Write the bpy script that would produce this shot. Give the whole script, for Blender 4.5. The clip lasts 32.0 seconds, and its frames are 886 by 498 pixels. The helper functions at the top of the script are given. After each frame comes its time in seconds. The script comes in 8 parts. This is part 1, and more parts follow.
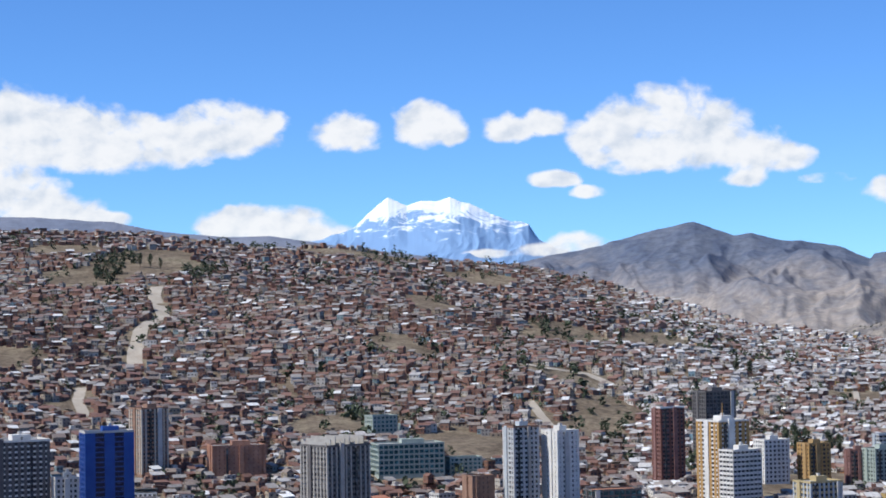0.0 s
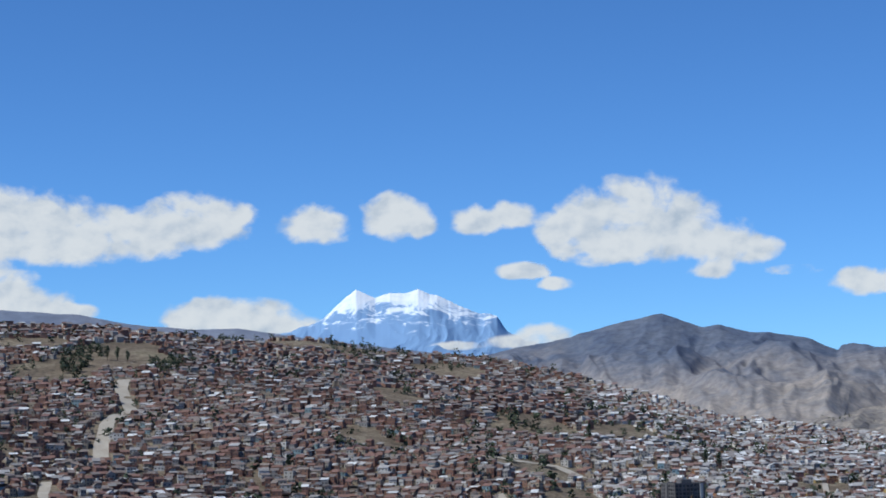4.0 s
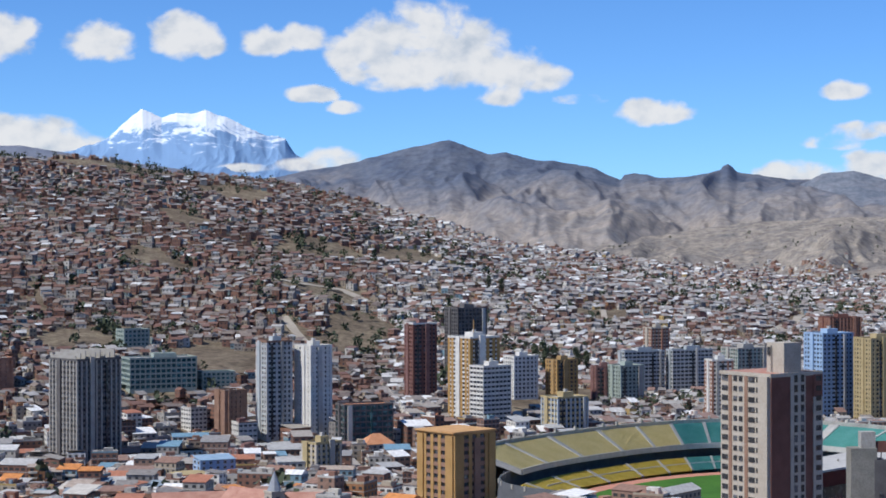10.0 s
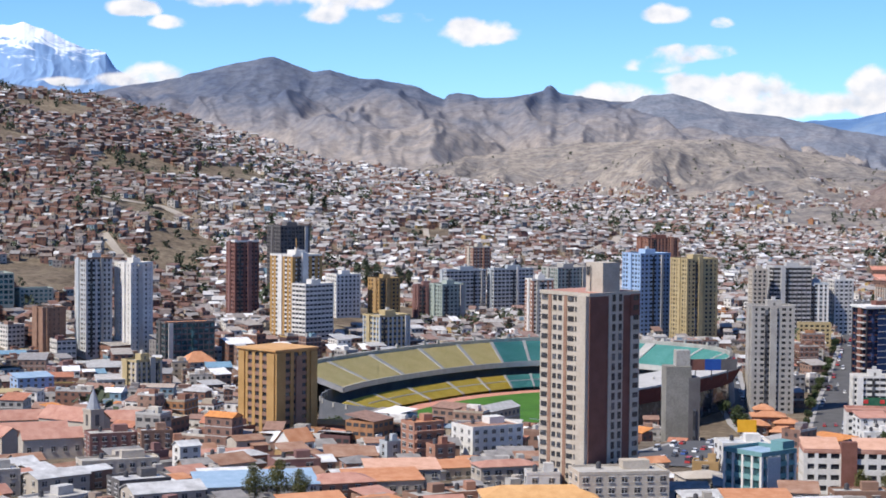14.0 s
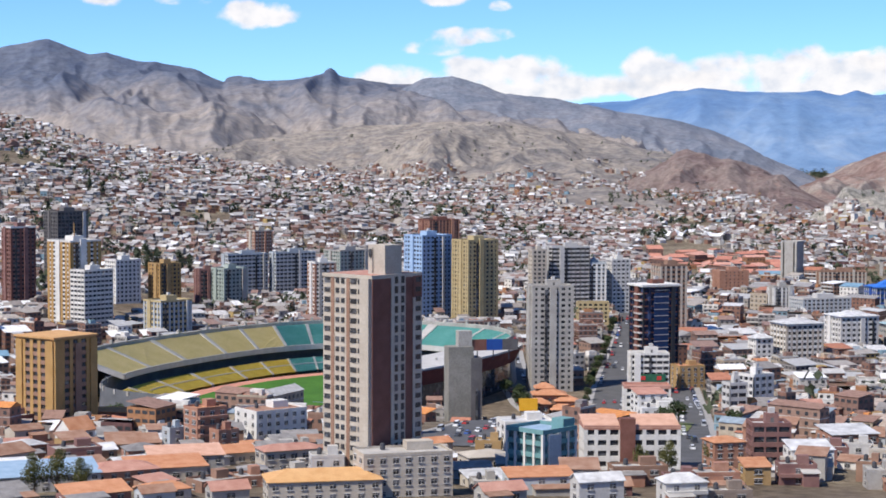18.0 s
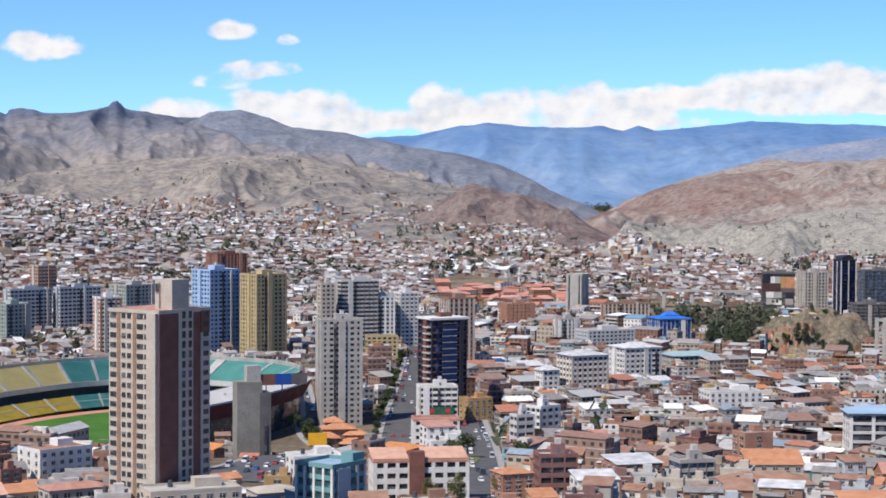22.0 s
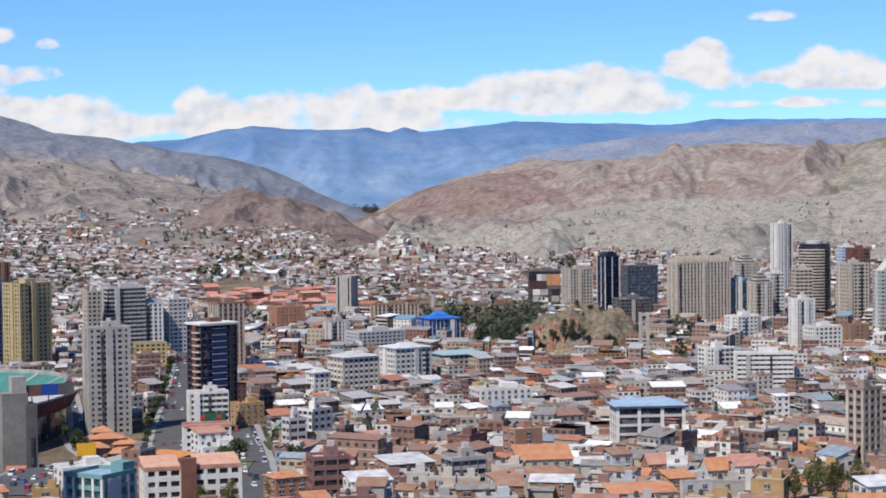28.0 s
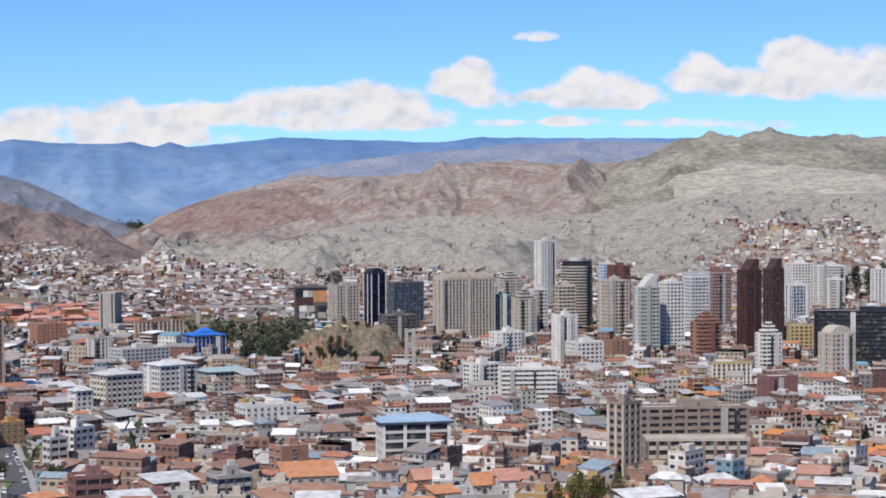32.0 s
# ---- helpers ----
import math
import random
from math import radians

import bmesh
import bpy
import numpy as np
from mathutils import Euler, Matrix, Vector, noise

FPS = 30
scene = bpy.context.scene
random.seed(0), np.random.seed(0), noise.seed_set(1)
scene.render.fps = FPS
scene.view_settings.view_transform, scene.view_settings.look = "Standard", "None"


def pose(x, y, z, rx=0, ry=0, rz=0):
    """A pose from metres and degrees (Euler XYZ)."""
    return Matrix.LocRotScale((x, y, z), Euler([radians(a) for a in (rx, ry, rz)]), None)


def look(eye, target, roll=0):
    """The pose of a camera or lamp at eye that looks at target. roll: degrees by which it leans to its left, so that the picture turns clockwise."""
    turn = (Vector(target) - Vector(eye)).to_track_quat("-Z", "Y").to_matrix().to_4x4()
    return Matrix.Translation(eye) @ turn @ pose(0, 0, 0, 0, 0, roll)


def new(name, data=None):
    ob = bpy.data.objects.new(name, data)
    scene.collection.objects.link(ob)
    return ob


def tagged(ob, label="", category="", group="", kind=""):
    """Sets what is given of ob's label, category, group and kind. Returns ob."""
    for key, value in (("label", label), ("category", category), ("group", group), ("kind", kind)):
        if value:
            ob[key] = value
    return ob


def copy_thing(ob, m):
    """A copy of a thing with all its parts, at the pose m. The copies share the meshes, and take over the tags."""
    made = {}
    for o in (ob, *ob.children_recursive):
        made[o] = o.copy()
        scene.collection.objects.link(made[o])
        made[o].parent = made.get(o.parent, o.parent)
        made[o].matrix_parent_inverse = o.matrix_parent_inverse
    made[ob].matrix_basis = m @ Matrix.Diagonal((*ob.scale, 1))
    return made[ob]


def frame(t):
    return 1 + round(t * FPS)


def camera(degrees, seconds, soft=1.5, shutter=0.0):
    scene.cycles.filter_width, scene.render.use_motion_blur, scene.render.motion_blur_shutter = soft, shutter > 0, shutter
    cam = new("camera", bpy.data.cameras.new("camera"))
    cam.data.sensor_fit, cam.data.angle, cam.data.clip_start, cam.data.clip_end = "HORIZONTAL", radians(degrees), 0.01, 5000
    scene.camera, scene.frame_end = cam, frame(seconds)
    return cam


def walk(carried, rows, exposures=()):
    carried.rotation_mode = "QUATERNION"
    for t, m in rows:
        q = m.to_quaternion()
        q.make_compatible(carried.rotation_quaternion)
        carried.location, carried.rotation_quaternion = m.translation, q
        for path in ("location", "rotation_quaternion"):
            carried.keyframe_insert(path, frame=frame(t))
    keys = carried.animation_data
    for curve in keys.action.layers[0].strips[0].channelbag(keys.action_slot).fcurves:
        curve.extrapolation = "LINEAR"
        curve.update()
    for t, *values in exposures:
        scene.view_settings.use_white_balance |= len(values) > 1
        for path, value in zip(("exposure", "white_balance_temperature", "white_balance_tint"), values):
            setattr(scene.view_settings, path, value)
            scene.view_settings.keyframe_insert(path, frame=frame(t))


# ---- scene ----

from mathutils.bvhtree import BVHTree

EYE = 130.0      # height of the lookout above the stadium's pitch
cam = camera(26.73, 32.0, soft=1.76)


def turn(yaw, pitch, roll):
    """Camera pose at the lookout: degrees clockwise from the +y axis, degrees up, degrees of lean."""
    return pose(0, 0, EYE, 90 + pitch, 0, -yaw) @ pose(0, 0, 0, 0, 0, roll)


PATH = [
    (0.0, 0.031, 2.475, -0.920),
    (0.5, 0.053, 3.528, -1.108),
    (1.0, 0.197, 4.293, -1.035),
    (1.5, 0.296, 4.993, -1.269),
    (2.0, 0.250, 5.483, -1.199),
    (2.5, 0.332, 5.553, -1.145),
    (3.0, 0.292, 5.360, -1.310),
    (3.5, 0.505, 5.267, -1.190),
    (4.0, 1.054, 5.287, -1.070),
    (4.5, 1.255, 5.058, -0.809),
    (6.5, 1.270, 4.934, -0.829),
    (7.0, 1.368, 3.812, -0.911),
    (7.5, 1.797, 2.672, -0.810),
    (8.0, 4.962, 4.966, -2.289),
    (8.5, 7.675, 3.456, -1.550),
    (9.0, 7.412, 1.858, -1.223),
    (9.5, 7.960, 0.369, -0.361),
    (10.0, 7.503, -0.184, -0.113),
    (10.5, 7.414, -1.128, 0.126),
    (11.0, 8.359, -1.577, 0.506),
    (11.5, 10.290, -1.687, 0.689),
    (12.0, 12.802, -1.868, 0.007),
    (12.5, 12.141, -2.291, 0.457),
    (13.0, 13.090, -2.520, 0.446),
    (13.5, 12.692, -2.647, 0.583),
    (15.5, 15.304, -2.985, -0.179),
    (16.0, 16.333, -3.212, -0.294),
    (16.5, 17.767, -3.095, -0.101),
    (17.0, 18.048, -2.968, -0.373),
    (17.5, 18.825, -3.134, -0.196),
    (18.0, 19.646, -3.153, 0.225),
    (18.5, 20.409, -2.403, 0.245),
    (19.0, 21.576, -2.342, -0.042),
    (19.5, 23.031, -1.908, 0.138),
    (20.0, 24.008, -1.832, 0.394),
    (20.5, 24.343, -1.704, 0.331),
    (21.0, 24.690, -2.005, 0.439),
    (21.5, 25.428, -2.085, 0.459),
    (22.0, 26.134, -2.083, 0.311),
    (22.5, 26.879, -2.054, 0.292),
    (23.0, 27.321, -1.871, 0.193),
    (23.5, 27.765, -1.597, 0.187),
    (24.0, 28.460, -1.578, 0.058),
    (24.5, 29.341, -1.648, -0.091),
    (25.0, 29.935, -1.490, -0.082),
    (25.5, 30.745, -1.785, -0.128),
    (26.0, 31.394, -1.753, -0.084),
    (26.5, 31.959, -1.591, -0.257),
    (28.5, 33.524, -2.176, -0.693),
    (29.0, 33.689, -2.248, -0.736),
    (29.5, 33.749, -2.301, -0.625),
    (30.0, 34.070, -2.308, -0.415),
    (30.5, 36.043, -2.340, -0.397),
    (31.0, 38.364, -2.203, -0.186),
    (31.5, 39.745, -2.067, 0.052),
    (32.0, 40.405, -1.575, -0.216),
]

walk(cam, [(t, turn(y, p, r)) for t, y, p, r in PATH], [(0.0, 0.2, 6300, 8), (1.0, 0.0, 6150, 6), (2.0, -0.14, 6020, 4), (4.5, -0.18, 6020, 4), (6.5, -0.2, 6020, 4), (7.5, -0.08, 6020, 4), (8.0, -0.22, 6020, 4), (9.0, -0.18, 6150, 6), (10.0, -0.02, 6300, 8), (11.0, 0.24, 6500, 10), (13.0, 0.32, 6600, 11), (19.0, 0.28, 6600, 11), (26.0, 0.15, 6600, 11), (32.0, 0.07, 6600, 11)])

# ---- light ----
SUN_AZ, SUN_EL = -110.0, 51.0
world = bpy.data.worlds.new("sky")
scene.world = world
world.use_nodes = True
wn = world.node_tree.nodes
sky = wn.new("ShaderNodeTexSky")
sky.sky_type = "NISHITA"
sky.sun_disc = False
sky.sun_elevation = radians(SUN_EL)
sky.sun_rotation = radians(SUN_AZ)
sky.altitude = 3700
sky.air_density = 1.0
sky.dust_density = 0.45
sky.ozone_density = 0.8
wn["Background"].inputs["Strength"].default_value = 0.133
tint = wn.new("ShaderNodeMix")
tint.data_type, tint.blend_type = "RGBA", "MULTIPLY"
tint.inputs["Factor"].default_value = 1.0
tint.inputs[7].default_value = (0.452, 0.73, 1.105, 1)
world.node_tree.links.new(sky.outputs[0], tint.inputs[6])
world.node_tree.links.new(tint.outputs[2], wn["Background"].inputs["Color"])
sun = new("sun", bpy.data.lights.new("sun", "SUN"))
sun.data.energy = 4.6
sun.data.angle = radians(0.53)
sun.data.color = (1.0, 0.96, 0.90)
ca, sa, ce, se = math.cos(radians(SUN_AZ)), math.sin(radians(SUN_AZ)), math.cos(radians(SUN_EL)), math.sin(radians(SUN_EL))
sun.matrix_world = look((0, 0, 900), (-sa * ce * 100, -ca * ce * 100, 900 - se * 100))

# ---- materials ----
MATS = {}


def ramp(nt, stops, interp="LINEAR"):
    n = nt.nodes.new("ShaderNodeValToRGB")
    n.color_ramp.interpolation = interp
    el = n.color_ramp.elements
    while len(el) < len(stops):
        el.new(0.5)
    for e, (p, c) in zip(el, stops):
        e.position, e.color = p, (*c, 1)
    return n


def surface(name, c1, c2, scale=0.3, rough=0.85, bump=0.15, metallic=0.0, detail=6.0, stain=0.25, spec=0.3, jitter=0.0):
    """Two-scale procedural surface: large stains, fine grain, slight relief; jitter varies it from piece to piece."""
    if name in MATS:
        return MATS[name]
    m = bpy.data.materials.new(name)
    m.use_nodes = True
    nt = m.node_tree
    b = nt.nodes["Principled BSDF"]
    tc = nt.nodes.new("ShaderNodeNewGeometry")
    big = nt.nodes.new("ShaderNodeTexNoise")
    big.inputs["Scale"].default_value = scale
    big.inputs["Detail"].default_value = detail
    fine = nt.nodes.new("ShaderNodeTexNoise")
    fine.inputs["Scale"].default_value = scale * 9
    fine.inputs["Detail"].default_value = 4
    for n in (big, fine):
        nt.links.new(tc.outputs["Position"], n.inputs["Vector"])
    r = ramp(nt, [(0.3, c1), (0.7, c2)])
    nt.links.new(big.outputs["Fac"], r.inputs["Fac"])
    mul = nt.nodes.new("ShaderNodeMix")
    mul.data_type, mul.blend_type = "RGBA", "MULTIPLY"
    mul.inputs["Factor"].default_value = stain
    nt.links.new(r.outputs["Color"], mul.inputs[6])
    g = ramp(nt, [(0.3, (0.35, 0.33, 0.3)), (0.7, (1, 1, 1))])
    nt.links.new(fine.outputs["Fac"], g.inputs["Fac"])
    nt.links.new(g.outputs["Color"], mul.inputs[7])
    out = mul.outputs[2]
    if jitter:
        oi = nt.nodes.new("ShaderNodeObjectInfo")
        hs = nt.nodes.new("ShaderNodeHueSaturation")
        mr = nt.nodes.new("ShaderNodeMapRange")
        mr.inputs["To Min"].default_value, mr.inputs["To Max"].default_value = 1 - jitter, 1 + jitter
        nt.links.new(oi.outputs["Random"], mr.inputs["Value"])
        nt.links.new(mr.outputs["Result"], hs.inputs["Value"])
        nt.links.new(out, hs.inputs["Color"])
        out = hs.outputs["Color"]
    nt.links.new(out, b.inputs["Base Color"])
    b.inputs["Roughness"].default_value = rough
    b.inputs["Metallic"].default_value = metallic
    b.inputs["Specular IOR Level"].default_value = spec
    if bump:
        bp = nt.nodes.new("ShaderNodeBump")
        bp.inputs["Strength"].default_value = bump
        bp.inputs["Distance"].default_value = 0.3 / max(scale, 0.02) * 0.05
        nt.links.new(fine.outputs["Fac"], bp.inputs["Height"])
        nt.links.new(bp.outputs["Normal"], b.inputs["Normal"])
    MATS[name] = m
    return m


def island_mat(name, stops, rough=0.85, spec=0.25, metallic=0.0):
    """Paint that differs from one joined piece to the next, with stains."""
    m = bpy.data.materials.new(name)
    m.use_nodes = True
    nt = m.node_tree
    b = nt.nodes["Principled BSDF"]
    geo = nt.nodes.new("ShaderNodeNewGeometry")
    r = ramp(nt, stops, "CONSTANT")
    nt.links.new(geo.outputs["Random Per Island"], r.inputs["Fac"])
    no = nt.nodes.new("ShaderNodeTexNoise")
    no.inputs["Scale"].default_value, no.inputs["Detail"].default_value = 0.5, 6
    nt.links.new(geo.outputs["Position"], no.inputs["Vector"])
    g = ramp(nt, [(0.3, (0.55, 0.52, 0.5)), (0.68, (1, 1, 1))])
    nt.links.new(no.outputs["Fac"], g.inputs["Fac"])
    mul = nt.nodes.new("ShaderNodeMix")
    mul.data_type, mul.blend_type = "RGBA", "MULTIPLY"
    mul.inputs["Factor"].default_value = 0.7
    nt.links.new(r.outputs["Color"], mul.inputs[6])
    nt.links.new(g.outputs["Color"], mul.inputs[7])
    nt.links.new(mul.outputs[2], b.inputs["Base Color"])
    b.inputs["Roughness"].default_value, b.inputs["Specular IOR Level"].default_value, b.inputs["Metallic"].default_value = rough, spec, metallic
    return m


def rock(name, stops, scale, rough=0.95, bump=0.6, strata=0.0, grain=0.85, cap=None):
    """Bare mountain ground: patches of several earths with gullies; stops are (height in the noise, colour)."""
    m = bpy.data.materials.new(name)
    m.use_nodes = True
    nt = m.node_tree
    b = nt.nodes["Principled BSDF"]
    geo = nt.nodes.new("ShaderNodeNewGeometry")
    mp = nt.nodes.new("ShaderNodeMapping")
    mp.inputs["Scale"].default_value = (1, 1, 1 + strata)
    nt.links.new(geo.outputs["Position"], mp.inputs["Vector"])
    n1 = nt.nodes.new("ShaderNodeTexNoise")
    n1.inputs["Scale"].default_value, n1.inputs["Detail"].default_value, n1.inputs["Roughness"].default_value, n1.inputs["Distortion"].default_value = scale, 9, 0.68, 0.6
    n2 = nt.nodes.new("ShaderNodeTexNoise")
    n2.inputs["Scale"].default_value, n2.inputs["Detail"].default_value, n2.inputs["Roughness"].default_value = scale * 9, 8, 0.7
    for n in (n1, n2):
        nt.links.new(mp.outputs["Vector"], n.inputs["Vector"])
    r = ramp(nt, stops)
    nt.links.new(n1.outputs["Fac"], r.inputs["Fac"])
    g = ramp(nt, [(0.35, (0.5, 0.48, 0.47)), (0.62, (1.12, 1.1, 1.05))])
    nt.links.new(n2.outputs["Fac"], g.inputs["Fac"])
    mul = nt.nodes.new("ShaderNodeMix")
    mul.data_type, mul.blend_type = "RGBA", "MULTIPLY"
    mul.inputs["Factor"].default_value = grain
    nt.links.new(r.outputs["Color"], mul.inputs[6])
    nt.links.new(g.outputs["Color"], mul.inputs[7])
    out = mul.outputs[2]
    if cap:      # cloud shadow and haze painted over the summits, with a ragged lower edge: (height from, height to, share of the colour)
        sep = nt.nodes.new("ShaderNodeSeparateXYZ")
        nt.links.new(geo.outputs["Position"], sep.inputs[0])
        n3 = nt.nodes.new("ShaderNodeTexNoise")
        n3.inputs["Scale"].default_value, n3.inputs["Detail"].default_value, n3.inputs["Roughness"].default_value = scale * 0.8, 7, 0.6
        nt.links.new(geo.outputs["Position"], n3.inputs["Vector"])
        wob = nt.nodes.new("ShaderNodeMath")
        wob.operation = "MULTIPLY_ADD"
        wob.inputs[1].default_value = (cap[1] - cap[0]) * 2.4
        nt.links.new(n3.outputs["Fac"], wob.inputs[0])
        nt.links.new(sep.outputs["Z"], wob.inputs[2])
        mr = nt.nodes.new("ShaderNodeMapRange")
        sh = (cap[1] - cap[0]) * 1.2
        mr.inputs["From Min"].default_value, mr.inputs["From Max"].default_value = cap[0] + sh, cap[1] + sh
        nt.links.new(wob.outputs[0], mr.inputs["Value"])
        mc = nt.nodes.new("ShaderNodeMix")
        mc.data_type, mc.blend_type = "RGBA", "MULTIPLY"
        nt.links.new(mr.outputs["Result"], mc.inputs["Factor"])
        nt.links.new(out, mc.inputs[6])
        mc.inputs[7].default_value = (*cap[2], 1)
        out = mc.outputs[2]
    nt.links.new(out, b.inputs["Base Color"])
    b.inputs["Roughness"].default_value, b.inputs["Specular IOR Level"].default_value = rough, 0.1
    bp = nt.nodes.new("ShaderNodeBump")
    bp.inputs["Strength"].default_value, bp.inputs["Distance"].default_value = bump, 0.09 / scale
    nt.links.new(n2.outputs["Fac"], bp.inputs["Height"])
    nt.links.new(bp.outputs["Normal"], b.inputs["Normal"])
    return m


def glass(name, tint, rough=0.12):
    """Dark window glazing of a building seen from outside, with blinds and rooms varying behind it."""
    m = bpy.data.materials.new(name)
    m.use_nodes = True
    nt = m.node_tree
    b = nt.nodes["Principled BSDF"]
    geo = nt.nodes.new("ShaderNodeNewGeometry")
    v = nt.nodes.new("ShaderNodeTexVoronoi")
    v.inputs["Scale"].default_value = 0.45
    nt.links.new(geo.outputs["Position"], v.inputs["Vector"])
    sp = nt.nodes.new("ShaderNodeSeparateColor")
    nt.links.new(v.outputs["Color"], sp.inputs["Color"])
    r = ramp(nt, [(0.0, tuple(c * 0.6 for c in tint)), (0.75, tint), (1.0, tuple(min(1, c * 2.2 + 0.03) for c in tint))])
    nt.links.new(sp.outputs[0], r.inputs["Fac"])
    nt.links.new(r.outputs["Color"], b.inputs["Base Color"])
    b.inputs["Roughness"].default_value, b.inputs["Specular IOR Level"].default_value = rough, 0.5
    return m


GL_DARK = glass("dark_glazing", (0.05, 0.052, 0.058))
GL_BLUE = glass("blue_glazing", (0.055, 0.105, 0.165))
GL_TEAL = glass("teal_glazing", (0.04, 0.10, 0.11))
GL_NAVY = glass("navy_glazing", (0.012, 0.022, 0.06))
PAINT = {
    "white": surface("white_render", (0.63, 0.60, 0.55), (0.76, 0.735, 0.69), 0.2, jitter=0.04),
    "cream": surface("cream_render", (0.44, 0.38, 0.31), (0.54, 0.48, 0.40), 0.2, jitter=0.05),
    "pale": surface("pale_grey_render", (0.47, 0.45, 0.425), (0.58, 0.56, 0.53), 0.2, jitter=0.04),
    "grey": surface("grey_concrete", (0.34, 0.315, 0.285), (0.44, 0.415, 0.375), 0.2, jitter=0.05),
    "dark": surface("dark_grey_cladding", (0.11, 0.10, 0.10), (0.155, 0.145, 0.14), 0.2),
    "brown": surface("brown_brick", (0.25, 0.145, 0.10), (0.33, 0.20, 0.14), 0.25, jitter=0.05),
    "redbrown": surface("red_brown_cladding", (0.16, 0.068, 0.05), (0.225, 0.10, 0.078), 0.25, jitter=0.05),
    "brick": surface("red_brick", (0.32, 0.155, 0.10), (0.42, 0.23, 0.16), 0.3, jitter=0.08),
    "ochre": surface("ochre_render", (0.36, 0.23, 0.10), (0.44, 0.29, 0.14), 0.2, jitter=0.04),
    "yellow": surface("yellow_render", (0.40, 0.31, 0.16), (0.48, 0.38, 0.21), 0.2, jitter=0.04),
    "gold": surface("orange_ochre_tiles", (0.40, 0.235, 0.085), (0.48, 0.29, 0.115), 0.2),
    "blue": surface("pale_blue_render", (0.29, 0.42, 0.60), (0.36, 0.49, 0.68), 0.2),
    "sky": surface("light_blue_panels", (0.40, 0.43, 0.45), (0.50, 0.53, 0.54), 0.2, jitter=0.05),
    "navy": surface("deep_blue_panels", (0.02, 0.07, 0.30), (0.03, 0.10, 0.36), 0.2, rough=0.4),
    "teal": surface("teal_panels", (0.12, 0.26, 0.27), (0.18, 0.34, 0.34), 0.2),
    "green": surface("pale_green_render", (0.30, 0.35, 0.31), (0.38, 0.43, 0.38), 0.2),
    "plum": surface("plum_render", (0.20, 0.10, 0.09), (0.27, 0.15, 0.13), 0.2),
    "tan": surface("tan_brick", (0.235, 0.18, 0.145), (0.32, 0.255, 0.205), 0.25, jitter=0.05),
    "granite": surface("dark_red_granite", (0.062, 0.030, 0.027), (0.095, 0.048, 0.042), 0.25, rough=0.5),
    "black": surface("black_panels", (0.02, 0.022, 0.03), (0.035, 0.037, 0.045), 0.2, rough=0.35),
    "orange": surface("orange_roof_tiles", (0.46, 0.19, 0.09), (0.58, 0.29, 0.16), 0.35, jitter=0.08),
    "redroof": surface("faded_red_roof_tiles", (0.40, 0.19, 0.14), (0.52, 0.29, 0.22), 0.35, jitter=0.08),
    "rust": surface("rusty_corrugated_roof", (0.26, 0.13, 0.08), (0.38, 0.24, 0.17), 0.3, jitter=0.1),
    "zinc": surface("zinc_corrugated_roof", (0.44, 0.43, 0.415), (0.78, 0.77, 0.75), 0.3, rough=0.5, jitter=0.12),
    "blueroof": surface("blue_painted_roof", (0.26, 0.38, 0.5), (0.36, 0.48, 0.6), 0.3, rough=0.6),
    "greymetal": surface("weathered_grey_metal_roof", (0.20, 0.185, 0.175), (0.34, 0.32, 0.30), 0.4, rough=0.6, jitter=0.15),
    "apricot": surface("apricot_roof_tiles", (0.56, 0.30, 0.12), (0.68, 0.40, 0.18), 0.35, jitter=0.06),
    "salmon": surface("pale_salmon_roof_tiles", (0.54, 0.30, 0.20), (0.66, 0.40, 0.29), 0.35, jitter=0.06),
    "deck": surface("cement_roof_deck", (0.36, 0.34, 0.31), (0.5, 0.47, 0.43), 0.2, jitter=0.1),
}

# ---- terrain ----
RS_ = [0, 60, 200, 350, 500, 650, 800, 950, 1100, 1300, 1700, 2200, 2600, 3400, 3900, 5000]
ZS_ = [128.2, 112, 78, 50, 36, 26, 14, 4, 0, 0, 10, 28, 40, 40, 74, 74]
HILL_AZ = [-40, -13.3, -10.8, -7.8, -5.2, -3.2, -0.8, 0.3, 2.7, 5.5, 7.2, 9.7, 12.8, 15.4, 17.9, 20.4, 25]
HILL_EL = [3.1, 3.1, 3.05, 2.95, 2.58, 2.58, 2.2, 2.0, 1.82, 1.1, 0.66, 0.0, -0.5, -0.88, -1.1, -1.35, -2.2]


def fbm(x, y, z=0.0, o=5):
    return noise.fractal((x, y, z), 1.0, 2.0, o)


BOWL = (258.0, 943.0)   # centre of the stadium's pitch


def ground_z(x, y):
    """Height of the sheet of ground: the lookout's slope, the valley floor and the built-up hillside."""
    r = math.hypot(x, y)
    az = math.degrees(math.atan2(x, y))
    z = float(np.interp(r, RS_, ZS_))
    if r > 1100 and az < 26:
        top = EYE + 2600 * math.tan(radians(float(np.interp(az, HILL_AZ, HILL_EL))))
        s = min(1.0, (r - 1150) / 1450)
        if s > 0:
            gully = fbm(x * 0.0022, y * 0.0022, 3.1) * 20 * math.sin(math.pi * s) + fbm(x * 0.009, y * 0.009, 9) * 5 * math.sin(math.pi * min(1, s * 1.0))
            hz = top * (0.82 * s + 0.18 * s * s) + gully
            if r > 2600:
                hz = top - (r - 2600) * 0.12
            z = max(z, hz)
    q = math.hypot(x - BOWL[0], y - BOWL[1])
    if q < 230:
        k = min(1.0, max(0.0, (q - 150) / 80))
        z *= k * k * (3 - 2 * k)
    return z


def polar(az, r):
    return r * math.sin(radians(az)), r * math.cos(radians(az))


